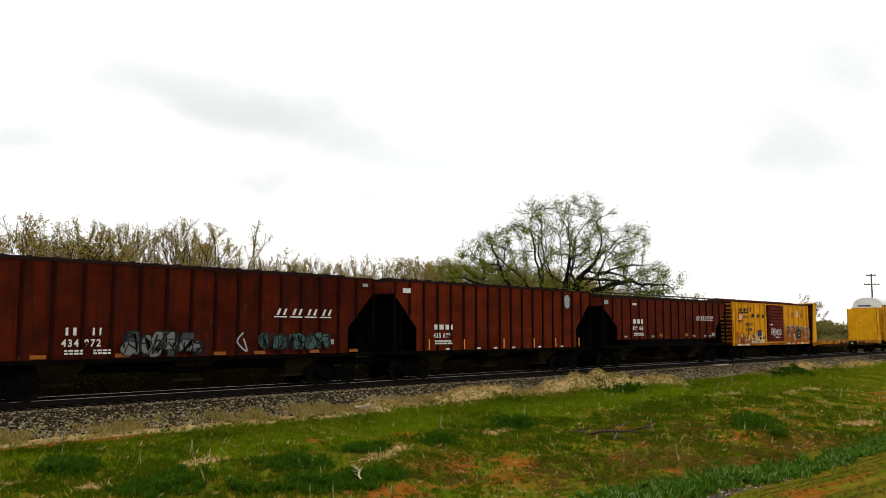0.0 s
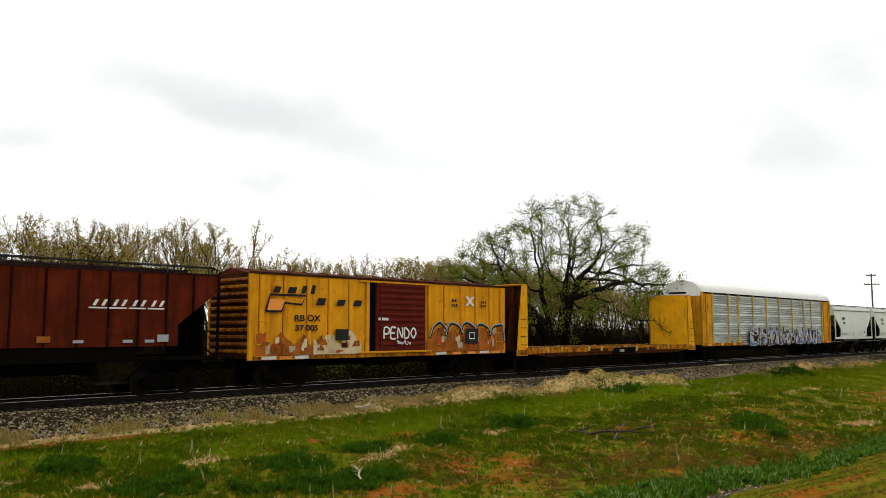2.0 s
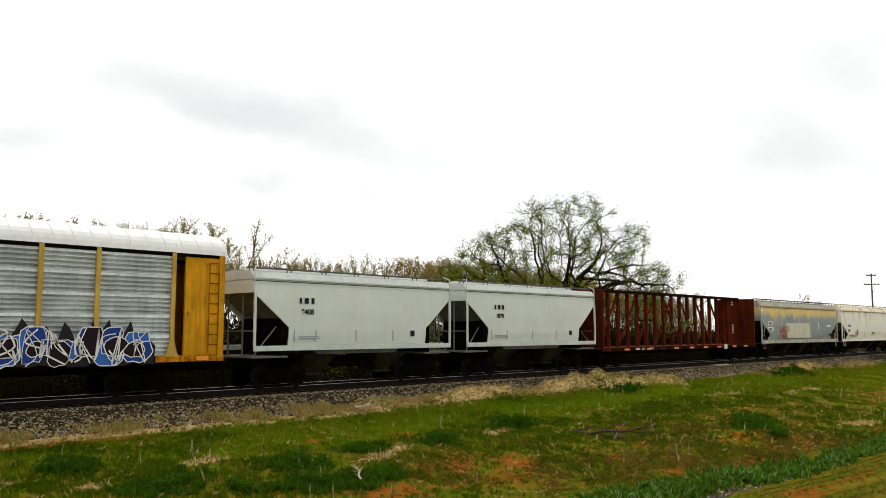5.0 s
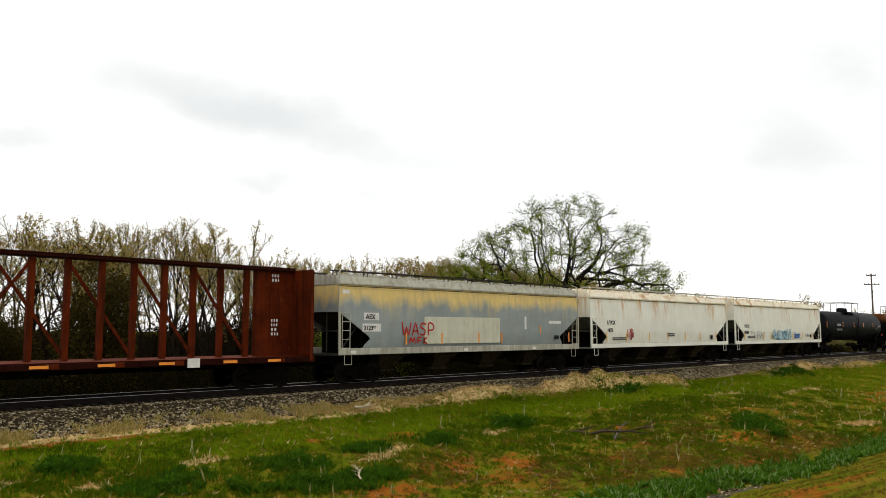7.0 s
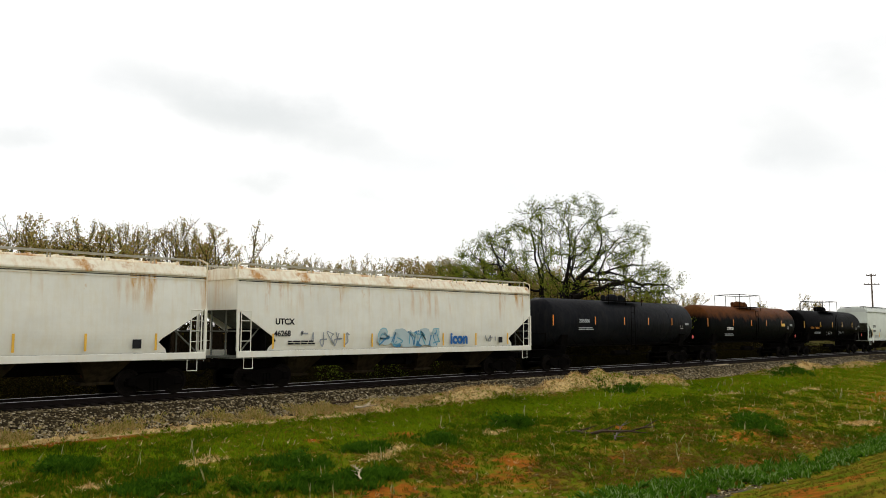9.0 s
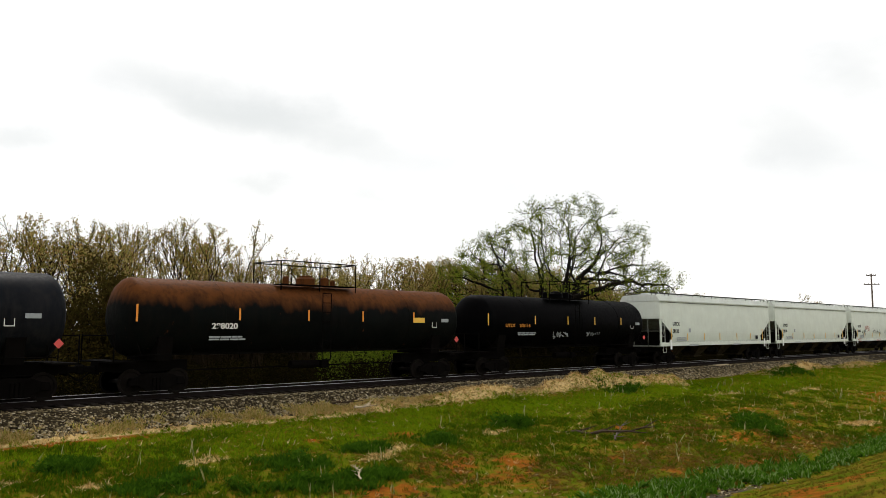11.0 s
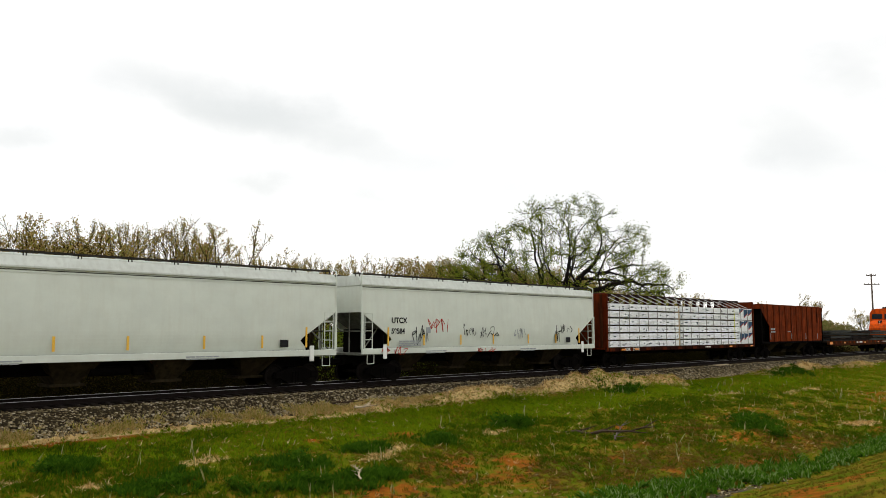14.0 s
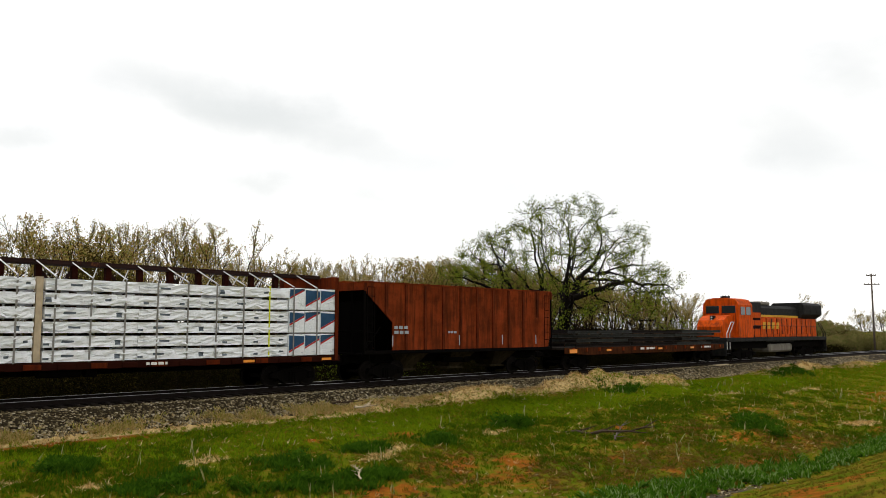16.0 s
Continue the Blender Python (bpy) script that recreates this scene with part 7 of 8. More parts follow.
# ---- centre beam flats ----
def centre_beam(left, right, label, loaded):
    car, L = car_root("centre_beam_car", label, "flat car", left, right)
    h, top = L / 2, 4.60 if loaded else 4.86
    bm = BM()
    box(bm, -h, h, -HW + 0.06, HW - 0.06, 1.06, 1.16)
    part("deck", bm, M["beam"], car)
    for s in (-1, 1):
        bm = BM()
        prism(bm, [(-h, 1.16), (-h, 0.92), (h, 0.92), (h, 1.16)], "y", *sorted((s * HW, s * (HW - 0.055))))
        sill = part("side_sill", bm, M["redpost"], car)
        n = 20
        for k in range(n):
            x = -h + 0.7 + k * (L - 1.4) / (n - 1)
            bm = BM()
            box(bm, x - 0.28, x + 0.28, *sorted((s * (HW + 0.002), s * (HW + 0.05))), 0.94, 1.12, 0.01)
            part("winch_box", bm, M["redpost"] if k % 2 else M["beam"], sill)
    # centre wall: single posts with diagonals that lean toward the middle
    n = 16
    xs = [(-9.51 if loaded else -9.31) + k * 18.13 / (n - 1) for k in range(n)]
    for x in xs:
        bm = BM()
        box(bm, x - 0.10, x + 0.10, -0.11, 0.11, 1.162, top - 0.102, 0.01)
        part("post", bm, M["redpost"] if loaded else M["beam"], car)
    for a, b in ((0, 2), (2, 4), (4, 6), (6, 8), (9, 7), (11, 9), (13, 11), (15, 13)):
        bm = BM()
        rod(bm, (xs[a], 0, 1.25), (xs[b], 0, top - 0.2), 0.075, 4)
        part("diagonal", bm, M["roofdark"] if loaded else M["beam"], car)
    bm = BM()
    rod(bm, (-h + 1.0, 0, top - 0.2), (xs[0] - 0.3, 0, 1.25), 0.075, 4)
    part("diagonal", bm, M["roofdark"] if loaded else M["beam"], car)
    bm = BM()
    box(bm, -h + 0.2, h - 0.2, -0.36, 0.36, top - 0.1, top + 0.06, 0.02)
    part("top_chord", bm, M["roofdark"] if loaded else M["redpost"], car)
    for e in (-1, 1):
        bm = BM()
        box(bm, *sorted((e * (h - 0.12), e * (h - 0.22))), -HW + 0.02, HW - 0.02, 1.162, top - 0.04, 0.02)
        wall = part("bulkhead", bm, M["beam"], car)
        for y in (-1.2, -0.4, 0.4, 1.2):
            bm = BM()
            box(bm, *sorted((e * (h - 0.118), e * (h - 0.01))), y - 0.07, y + 0.07, 1.162, top - 0.1)
            part("stiffener", bm, M["darkrust"], wall)
        bm = BM()
        box(bm, *sorted((e * (h - 0.222), e * (h - (2.0 if e > 0 else 0.8)))), -0.17, 0.17, 1.162, top - 0.102)
        part("gusset_plate", bm, M["beam"], wall)
        for s in (-1, 1):
            bm = BM()
            box(bm, *sorted((e * (h - 0.10), e * (h - 0.26))), *sorted((s * (HW - 0.015), s * (HW + 0.03))), 0.95, top - 0.06, 0.01)
            part("corner_post", bm, M["beam"], wall)
    running_gear(car, L, 2.1)
    return car, L


def build_centre_beams():
    car, L = centre_beam(153.2, 175.7, "empty rust-red centre beam flat car with open truss wall", False)
    h = L / 2
    plates(car, [-h + 2.8, -h + 5.6, -2.0, 0.2, 2.4, 4.6, 7.2, 9.2], 1.03, 0.6, 0.10, M["reflo"], -HW - 0.06)
    plates(car, [h - 5.6], 1.02, 0.5, 0.34, M["letterw"], -HW - 0.075, "white_placard")
    letters(car, "711", -h + 4.6, 0.97, 0.2, M["letterw"], -HW - 0.06, stretch=1.2)
    bars(car, -h + 3.85, 0.98, 0.6, 0.13, 1, M["letterw"], -HW - 0.06, "owner_mark", 8)
    bars(car, -h + 5.6, 0.98, 0.6, 0.13, 1, M["letterw"], -HW - 0.06, "small_print", 9)
    bars(car, h - 1.3, 4.5, 0.35, 0.12, 2, M["letterw"], -0.19, "small_print", 3)
    bars(car, h - 1.3, 2.6, 0.35, 0.12, 4, M["letterw"], -0.19, "small_print", 4)
    car, L = centre_beam(351.7, 373.6, "red centre beam flat car carrying wrapped lumber", True)
    letters(car, "29912", -7.88, 0.96, 0.24, M["letterw"], -HW - 0.06, stretch=1.3)
    letters(car, "AOK", -8.89, 0.96, 0.24, M["letterw"], -HW - 0.06, stretch=1.3)
    bars(car, 2.2, 1.0, 0.8, 0.10, 1, M["letterw"], -HW - 0.06)
    plates(car, [-9.0, -7.4, 6.4, 10.2], 1.03, 0.5, 0.1, M["reflo"], -HW - 0.06)
    lumber_load((351.7 + 373.6) / 2, L)


def wrapped_bundle(seed, w, d, hgt):
    """A lumber pack in crumpled wrap: soft uneven box."""
    r = random.Random(seed)
    bm = BM()
    nx, nz = 16, 5
    grid = [[bm.verts.new((w * (i / nx - 0.5), -d / 2 + r.uniform(-0.06, 0.03), hgt * j / nz + (r.uniform(-0.012, 0.012) if 0 < j < nz else 0.0))) for j in range(nz + 1)] for i in range(nx + 1)]
    back = [[bm.verts.new((w * (i / nx - 0.5), d / 2, hgt * j / nz)) for j in (0, nz)] for i in range(nx + 1)]
    for i in range(nx):
        for j in range(nz):
            f = bm.faces.new((grid[i][j], grid[i + 1][j], grid[i + 1][j + 1], grid[i][j + 1]))
            if j in (1, 2) and r.random() < 0.09:
                f.material_index = 1
        bm.faces.new((grid[i][nz], grid[i + 1][nz], back[i + 1][1], back[i][1]))
        bm.faces.new((grid[i + 1][0], grid[i][0], back[i][0], back[i + 1][0]))
        bm.faces.new((back[i + 1][0], back[i][0], back[i][1], back[i + 1][1]))
    for i in (0, nx):
        bm.faces.new([grid[i][j] for j in range(nz + 1)] + [back[i][1], back[i][0]])
    bmesh.ops.recalc_face_normals(bm, faces=bm.faces[:])
    return bm


def lumber_load(centre, L):
    load = tagged(new("lumber_load"), "stacked lumber bundles in white plastic wrap, strapped on a flat car", "lumber load")
    TRAIN.append((load, centre))
    h = L / 2
    d, z0, rows, rise, hgt = 1.12, 1.19, 6, 0.475, 0.375
    stacks = [(-h + 0.35, -1.62), (-1.32, h - 2.68)]
    shapes = [bm_mesh("lumber_pack", wrapped_bundle(s, 1.0, d, hgt), M["wrap"]) for s in range(5)]
    for me in shapes:
        me.materials.append(M["wrapmark"])
    r = random.Random(2)
    for s in (-1, 1):
        yc = s * (HW - 0.06 - d / 2)
        for x0, x1 in stacks:
            n = 4 if x0 < -2 else 3
            w = (x1 - x0) / n
            for k in range(n):
                for j in range(rows):
                    o = new_part(load, "lumber_pack", r.choice(shapes))
                    o.matrix_basis = pose(x0 + (k + 0.5) * w + r.uniform(-0.02, 0.02), yc + s * r.uniform(-0.01, 0.03), z0 + j * rise, 0, 0, 0 if s < 0 else 180)
                    o.scale = (w - 0.02, 1, 1)
        # end packs in blue, white and red print
        for k in range(3):
            for j in range(3):
                x, z = h - 2.62 + k * 0.80, z0 + j * rise * 2
                bm = BM()
                box(bm, x, x + 0.785, *sorted((s * (HW - 0.06), s * (HW - 0.06 - d))), z, z + 0.90, 0.02)
                pk = part("printed_pack", bm, M["wrap"], load, "pack with blue, white and red print")
                yy = s * (HW - 0.054)
                cut = 0.16 * ((k + j) % 3) - 0.1
                bm = BM()
                prism(bm, [(x + 0.02, z + 0.30 + cut), (x + 0.765, z + 0.66 + cut), (x + 0.765, z + 0.80), (x + 0.02, z + 0.84)], "y", *sorted((yy, yy + s * 0.004)))
                part("blue_print", bm, M["print_blue"], pk)
                bm = BM()
                prism(bm, [(x + 0.02, z + 0.22 + cut), (x + 0.765, z + 0.58 + cut), (x + 0.765, z + 0.655 + cut), (x + 0.02, z + 0.295 + cut)], "y", *sorted((yy, yy + s * 0.004)))
                part("red_print", bm, M["print_red"], pk)
        batten = None
        for j in range(1, rows):
            for x0, x1 in stacks:
                for q in range(6):
                    m = pose(x0 + 0.5 + q * (x1 - x0 - 1) / 5, yc, z0 + j * rise - 0.098)
                    if batten is None:
                        bm = BM()
                        box(bm, -0.045, 0.045, -d / 2 + 0.10, d / 2, 0, 0.095)
                        batten = part("spacer_batten", bm, M["stick"], load)
                        batten.matrix_basis = m
                    else:
                        again(batten, m)
        bm = BM()
        box(bm, -1.57, -1.36, *sorted((s * (HW - 0.07), s * (HW - 0.3))), z0, z0 + 2.8)
        part("dunnage_board", bm, M["ivory"], load)
        n = 18
        for k in range(n):
            x = -10.5 + k * 1.19
            bm = BM()
            box(bm, x - 0.03, x + 0.03, *sorted((s * (HW - 0.025), s * (HW - 0.012))), 1.1, z0 + 6 * rise - 0.02)
            part("strap", bm, M["limestrap"] if k == 15 else M["strap"], load)
            bm = BM()
            rod(bm, (x, s * (HW - 0.018), z0 + 6 * rise - 0.02), (x - 0.25, s * 0.36, 4.60), 0.022, 5)
            part("cable", bm, M["cable"], load)


M["wrapmark"] = plain("printed_wrap_mark", (0.12, 0.14, 0.16), 0.5, 0, 0.4, 6.0)
M["limestrap"] = plain("lime_strap", (0.62, 0.66, 0.03), 0.5, 0, 0.1)
M["print_blue"] = plain("blue_print", (0.03, 0.075, 0.14), 0.5, 0, 0.15)
M["print_red"] = plain("red_print", (0.42, 0.04, 0.035), 0.5, 0, 0.15)
build_centre_beams()


def build_grey_and_stained():
    car, L = covered_hopper("covered_hopper", "faded grey and yellow covered hopper with a pale repaint patch", 176.95, 195.0, "long hoppers", M["grey"], M["greylight"], outlets=4, sillmat=M["greylight"], sill=(1.16, 1.46))
    h = L / 2
    y = -HW - 0.01
    plates(car, [-1.0], 2.25, 5.6, 1.3, M["patch"], y + 0.004, "repaint_patch")
    plates(car, [-7.15], 2.86, 0.9, 0.34, M["letterw"], y + 0.003, "number_patch")
    plates(car, [-7.13], 2.36, 1.1, 0.36, M["letterw"], y + 0.003, "number_patch")
    letters(car, "AEX", -7.5, 2.75, 0.30, M["letterk"], y - 0.014)
    letters(car, "21239", -7.62, 2.25, 0.28, M["letterk"], y - 0.014)
    wx, wz, wr = -5.28, 2.0, M["letterr"]
    bm = BM()
    for pts in ([(0, 0.62), (0.12, 0), (0.24, 0.4), (0.36, 0.02), (0.5, 0.6)], [(0.58, 0), (0.75, 0.6), (0.92, 0)], [(0.62, 0.2), (0.9, 0.22)],
                [(1.36, 0.52), (1.15, 0.58), (1.05, 0.4), (1.3, 0.25), (1.25, 0.03), (1.02, 0.06)], [(1.5, 0), (1.52, 0.58), (1.8, 0.5), (1.78, 0.28), (1.52, 0.24)],
                [(0.42, -0.38), (0.48, -0.1), (0.58, -0.3), (0.68, -0.1), (0.74, -0.38)], [(0.9, -0.38), (0.9, -0.1), (1.1, -0.12)], [(0.9, -0.25), (1.05, -0.25)], [(1.25, -0.1), (1.25, -0.4)], [(1.42, -0.1), (1.25, -0.25), (1.42, -0.4)]):
        ribbon(bm, curve_pts([(wx + p[0] * 1.15, wz + p[1]) for p in pts], 3), 0.075, y - 0.016)
    part("spray_tag", bm, wr, car, "red sprayed word WASP")
    plates(car, [-5.0, -2.6, 0.12, 1.95, 8.03], 1.85, 0.09, 0.55, M["reflo"], y)
    plates(car, [5.31], 2.3, 0.09, 0.45, M["reflo"], y)
    plates(car, [3.98], 2.65, 0.16, 0.7, M["letterw"], y, "stencil")
    plates(car, [6.7], 2.7, 1.15, 0.16, M["letterw"], y, "stencil")
    plates(car, [6.84], 1.85, 0.4, 0.22, M["letterk"], y, "data_panel")
    plates(car, [-h + 0.8, -0.9, 4.7], 1.28, 0.3, 0.13, M["letterw"], -HW - 0.06, "stencil")
    plates(car, [-h + 0.45], 3.9, 0.4, 0.25, M["letterw"], y + 0.085, "stencil")

    car, L = white_hopper(196.3, 214.9, "white covered hopper with rust stains along the roof", False)
    h = L / 2
    letters(car, "UTCX", -7.5, 2.62, 0.34, M["letterk"])
    letters(car, "1878", -7.49, 2.14, 0.32, M["letterk"])
    bars(car, -h + 2.4, 1.75, 1.7, 0.06, 2, M["letterk"])
    plates(car, [-7.57, -5.26, -2.41, 0.05, 2.53, 4.8, h - 2.0], 1.82, 0.08, 0.6, M["refly"])
    scrawl(car, -5.3, 1.6, 0.9, 0.8, M["letterr"], 12, 5, 0.06)
    bars(car, 0.1, 1.98, 0.9, 0.08, 2, M["letterk"])
    plates(car, [h - 2.7], 1.75, 0.32, 0.32, M["letterk"], name="data_panel")

    car, L = white_hopper(216.2, 234.7, "white covered hopper with rust streaks and blue graffiti", False)
    h = L / 2
    letters(car, "UTCX", -7.48, 2.48, 0.34, M["letterk"])
    letters(car, "46268", -7.52, 2.0, 0.32, M["letterk"])
    bars(car, -h + 2.4, 1.75, 1.4, 0.06, 2, M["letterk"])
    scrawl(car, -6.15, 1.5, 2.6, 0.7, M["letterg"], 15, 6, 0.06)
    mural(car, -2.0, 1.48, 4.0, 0.85, M["mural_blue"], M["mural_blue"], 31, 5)
    letters(car, "icon", 2.8, 1.6, 0.75, M["letterb"], bold=0.03, name="spray_tag")
    scrawl(car, 5.4, 1.6, 0.9, 0.4, M["letterg"], 18, 4, 0.04)
    plates(car, [-7.57, -3.9, -2.3, 2.3, 4.7, h - 2.0], 1.8, 0.08, 0.6, M["refly"])
    plates(car, [h - 2.6], 1.75, 0.3, 0.3, M["letterk"], name="data_panel")


def build_clean_hoppers():
    for left, right, number, label in ((293.0, 311.3, "58132", "clean white covered hopper car"), (312.5, 330.6, "58596", "clean white covered hopper car beside another"),
                                       (332.0, 350.4, "59584", "white covered hopper car with dark spray tags")):
        car, L = white_hopper(left, right, label)
        h = L / 2
        letters(car, "UTCX", -7.4, 2.58, 0.36, M["letterk"])
        letters(car, number, -7.41, 2.09, 0.34, M["letterk"])
        bars(car, -h + 2.3, 1.7, 1.4, 0.06, 3, M["letterg"])
        plates(car, [-5.3, -2.7, -0.2, 2.75, 5.3], 1.78, 0.085, 0.5, M["refly"])
        plates(car, [h - 1.6, -7.6], 1.95, 0.09, 0.85, M["refly"])
        plates(car, [h - 2.7], 1.7, 0.4, 0.3, M["letterk"], name="data_panel")
        plates(car, [-h + 4.2], 2.25, 0.3, 0.28, M["letterg"], name="data_panel")
        bars(car, -h + 4.0, 1.22, 1.4, 0.05, 2, M["letterg"], -HW - 0.06, "small_print", 5)
        bars(car, 2.0, 1.22, 1.4, 0.05, 2, M["letterg"], -HW - 0.06, "small_print", 6)
        for e in (-1, 1):
            bm = BM()
            box(bm, e * (h - 1.35) - 0.11, e * (h - 1.35) + 0.11, -HW - 0.09, -HW - 0.055, 0.95, 1.6, 0.03)
            part("jacking_plate", bm, M["roofwhite"], car)
        if number == "59584":
            for x, z, w, hh, mt, s in ((-5.1, 2.15, 1.6, 0.65, "letterr", 51), (-2.5, 1.9, 1.0, 0.65, "letterk", 52), (-1.35, 1.85, 1.6, 0.6, "letterk", 53), (1.5, 1.75, 1.0, 0.6, "letterg", 54),
                                       (5.4, 2.05, 1.6, 0.55, "letterk", 55), (-6.05, 1.5, 1.1, 1.0, "letterk", 56), (-8.1, 1.1, 1.8, 0.4, "letterr", 57), (-1.5, 1.1, 1.4, 0.3, "letterr", 58), (5.2, 1.55, 0.45, 0.7, "letterk", 59)):
                scrawl(car, x, z, w, hh, M[mt], s, 5, 0.04, -HW - (0.06 if z < 1.2 else 0.01))


build_grey_and_stained()
build_clean_hoppers()


# ---- tank cars ----
def tank_car(left, right, label, skin, radius, zc, number, letter, marks, seed, reach=0.3):
    car, L = car_root("tank_car", label, "tank car", left, right, "tank cars")
    h = L / 2
    b = h - 0.55
    prof = [(-b, 0.02)] + [(-b + 0.62 * (1 - math.cos(a)), radius * math.sin(a)) for a in [radians(d) for d in (12, 28, 44, 60, 76, 90)]]
    prof += [(-p[0] + 0.55 - reach, p[1]) for p in prof[::-1]]
    bm = BM()
    lathe(bm, prof, "x", 40, (0, 0, zc))
    part("shell", bm, skin, car, smooth=True)
    for x in (-b * 0.55, b * 0.1, b * 0.6):
        bm = BM()
        lathe(bm, [(x - 0.02, radius + 0.002), (x - 0.02, radius + 0.01), (x + 0.02, radius + 0.01), (x + 0.02, radius + 0.002)], "x", 40, (0, 0, zc))
        part("weld_band", bm, skin, car, smooth=False)
    top = zc + radius
    bm = BM()
    lathe(bm, [(top - 0.1, 0.42), (top + 0.30, 0.42), (top + 0.36, 0.30), (top + 0.42, 0.3), (top + 0.45, 0.05)], "z", 18, (0.1, 0, 0))
    part("manway", bm, skin, car)
    for x, r0, hh in ((-0.95, 0.14, 0.32), (1.15, 0.2, 0.36), (1.6, 0.12, 0.25)):
        bm = BM()
        lathe(bm, [(top - 0.05, r0), (top + hh, r0), (top + hh + 0.05, r0 * 0.6)], "z", 12, (x, 0, 0))
        part("valve_housing", bm, skin, car)
    bm = BM()
    box(bm, -1.9, 2.1, -1.05, -0.5, top - 0.06, top - 0.02)
    box(bm, -1.9, 2.1, 0.5, 1.05, top - 0.06, top - 0.02)
    plat = part("platform", bm, M["under"], car)
    for y in (-1.05, 1.05):
        for x in (-1.9, 0.1, 2.1):
            bm = BM()
            rod(bm, (x, y, top - 0.3), (x, y, top + 0.95), 0.025, 5)
            part("rail_post", bm, M["under"], plat)
        bm = BM()
        rod(bm, (-1.9, y, top + 0.95), (2.1, y, top + 0.95), 0.025, 5)
        part("safety_rail", bm, M["under"], plat)
    for x in (-1.9, 2.1):
        bm = BM()
        rod(bm, (x, -1.05, top + 0.95), (x, 1.05, top + 0.95), 0.025, 5)
        part("safety_rail", bm, M["under"], plat)
    ladder(car, 0.1, -radius - 0.12, 1.0, top - 0.4, 0.45, M["under"])
    # stub sills, saddles, handrails
    for e in (-1, 1):
        bm = BM()
        box(bm, *sorted((e * h, e * (h - 3.4))), -0.32, 0.32, 0.74, 1.12)
        prism(bm, [(-1.2, 1.12), (-1.36, 2.0), (1.36, 2.0), (1.2, 1.12)], "x", *sorted((e * (h - 1.7), e * (h - 2.3))))
        part("saddle", bm, M["under"], car)
        bm = BM()
        box(bm, *sorted((e * h, e * (h - 0.9))), -1.4, 1.4, 1.08, 1.14)
        rod(bm, (e * (h - 0.05), -1.4, 1.1), (e * (h - 0.05), -1.4, 2.1), 0.025, 5)
        rod(bm, (e * (h - 0.05), 1.4, 1.1), (e * (h - 0.05), 1.4, 2.1), 0.025, 5)
        rod(bm, (e * (h - 0.05), -1.4, 2.05), (e * (h - 0.05), 1.4, 2.05), 0.025, 5)
        part("end_platform", bm, M["under"], car)
    bm = BM()
    rod(bm, (-h + 0.8, -1.48, 1.35), (h - 0.8, -1.48, 1.35), 0.02, 5)
    for k in range(9):
        x = -h + 1.0 + k * (L - 2) / 8
        rod(bm, (x, -1.48, 1.35), (x, -1.15, 1.75), 0.016, 4)
    part("side_handrail", bm, M["under"], car)
    running_gear(car, L, 1.85, sill=False)

    def on_shell(z):
        return -math.sqrt(max(radius ** 2 - (z - zc) ** 2, 0.01)) - 0.012
    letters(car, number, *marks, M[letter], -radius - 0.03, stretch=1.25)
    first = None
    for x in (-b + 0.3, -b * 0.48, -b * 0.09, b * 0.26, b * 0.63, b - 0.35):
        plates(car, [x], zc + 0.12, 0.075, 0.62 if abs(x) > b - 1 else 0.46, M["refly" if seed == 3 else "reflo"], on_shell(zc) - 0.004 + (0.12 if abs(x) > b - 0.5 else 0))
    bars(car, marks[0], marks[1] - 0.35, 1.6, 0.06, 2, M["letterg"], on_shell(marks[1] - 0.3) - 0.01, seed=seed)
    bm = BM()
    for pts in ([(0, 0), (0.3, 0), (0.3, 0.26), (0, 0.26), (0, 0)],):
        ribbon(bm, [(b * 0.78 + p[0], zc - 0.35 + p[1]) for p in pts], 0.035, on_shell(zc - 0.3) - 0.01)
    part("data_panel", bm, M["letterw"], car)
    plates(car, [b * 0.88], zc - 0.02, 0.5, 0.16, M["letterg"], on_shell(zc), "stencil")
    bm = BM()
    for k, yy in enumerate((0,)):
        bm.faces.new([bm.verts.new(p) for p in ((h - 0.75, -1.5, 1.62), (h - 0.58, -1.5, 1.79), (h - 0.75, -1.5, 1.96), (h - 0.92, -1.5, 1.79))])
    part("hazard_placard", bm, M["placard"], car, "red and white diamond placard")
    bm = BM()
    rod(bm, (h - 0.75, -1.49, 1.2), (h - 0.75, -1.49, 1.64), 0.02, 5)
    part("placard_stem", bm, M["under"], car)
    return car, b


M["placard"] = plain("hazard_placard", (0.62, 0.10, 0.09), 0.5, 0, 0.15)


def build_tanks():
    car, b = tank_car(236.2, 254.4, "dusty black tank car", M["blacktank"], 1.47, 2.72, "205886", "letterg", (-5.85, 2.72, 0.3), 1, 0.2)
    car, b = tank_car(255.5, 273.6, "black tank car with rusty brown top", M["rusttank"], 1.47, 2.74, "298020", "letterw", (-5.3, 2.3, 0.30), 2, 0.15)
    plates(car, [5.7], 2.72, 0.75, 0.24, M["refly"], -1.49, "yellow_panel")
    car, b = tank_car(274.6, 291.7, "glossy black tank car with orange lettering", M["black"], 1.47, 2.70, "205116", "lettero", (-5.25, 2.42, 0.25), 3)
    letters(car, "UTLX", -6.45, 2.42, 0.25, M["lettero"], -1.50, stretch=1.3)
    scrawl(car, -2.1, 1.8, 1.5, 0.38, M["letterg"], 61, 7, 0.035, -1.36)
    scrawl(car, 1.35, 1.85, 1.4, 0.42, M["letterg"], 62, 7, 0.035, -1.36)


build_tanks()


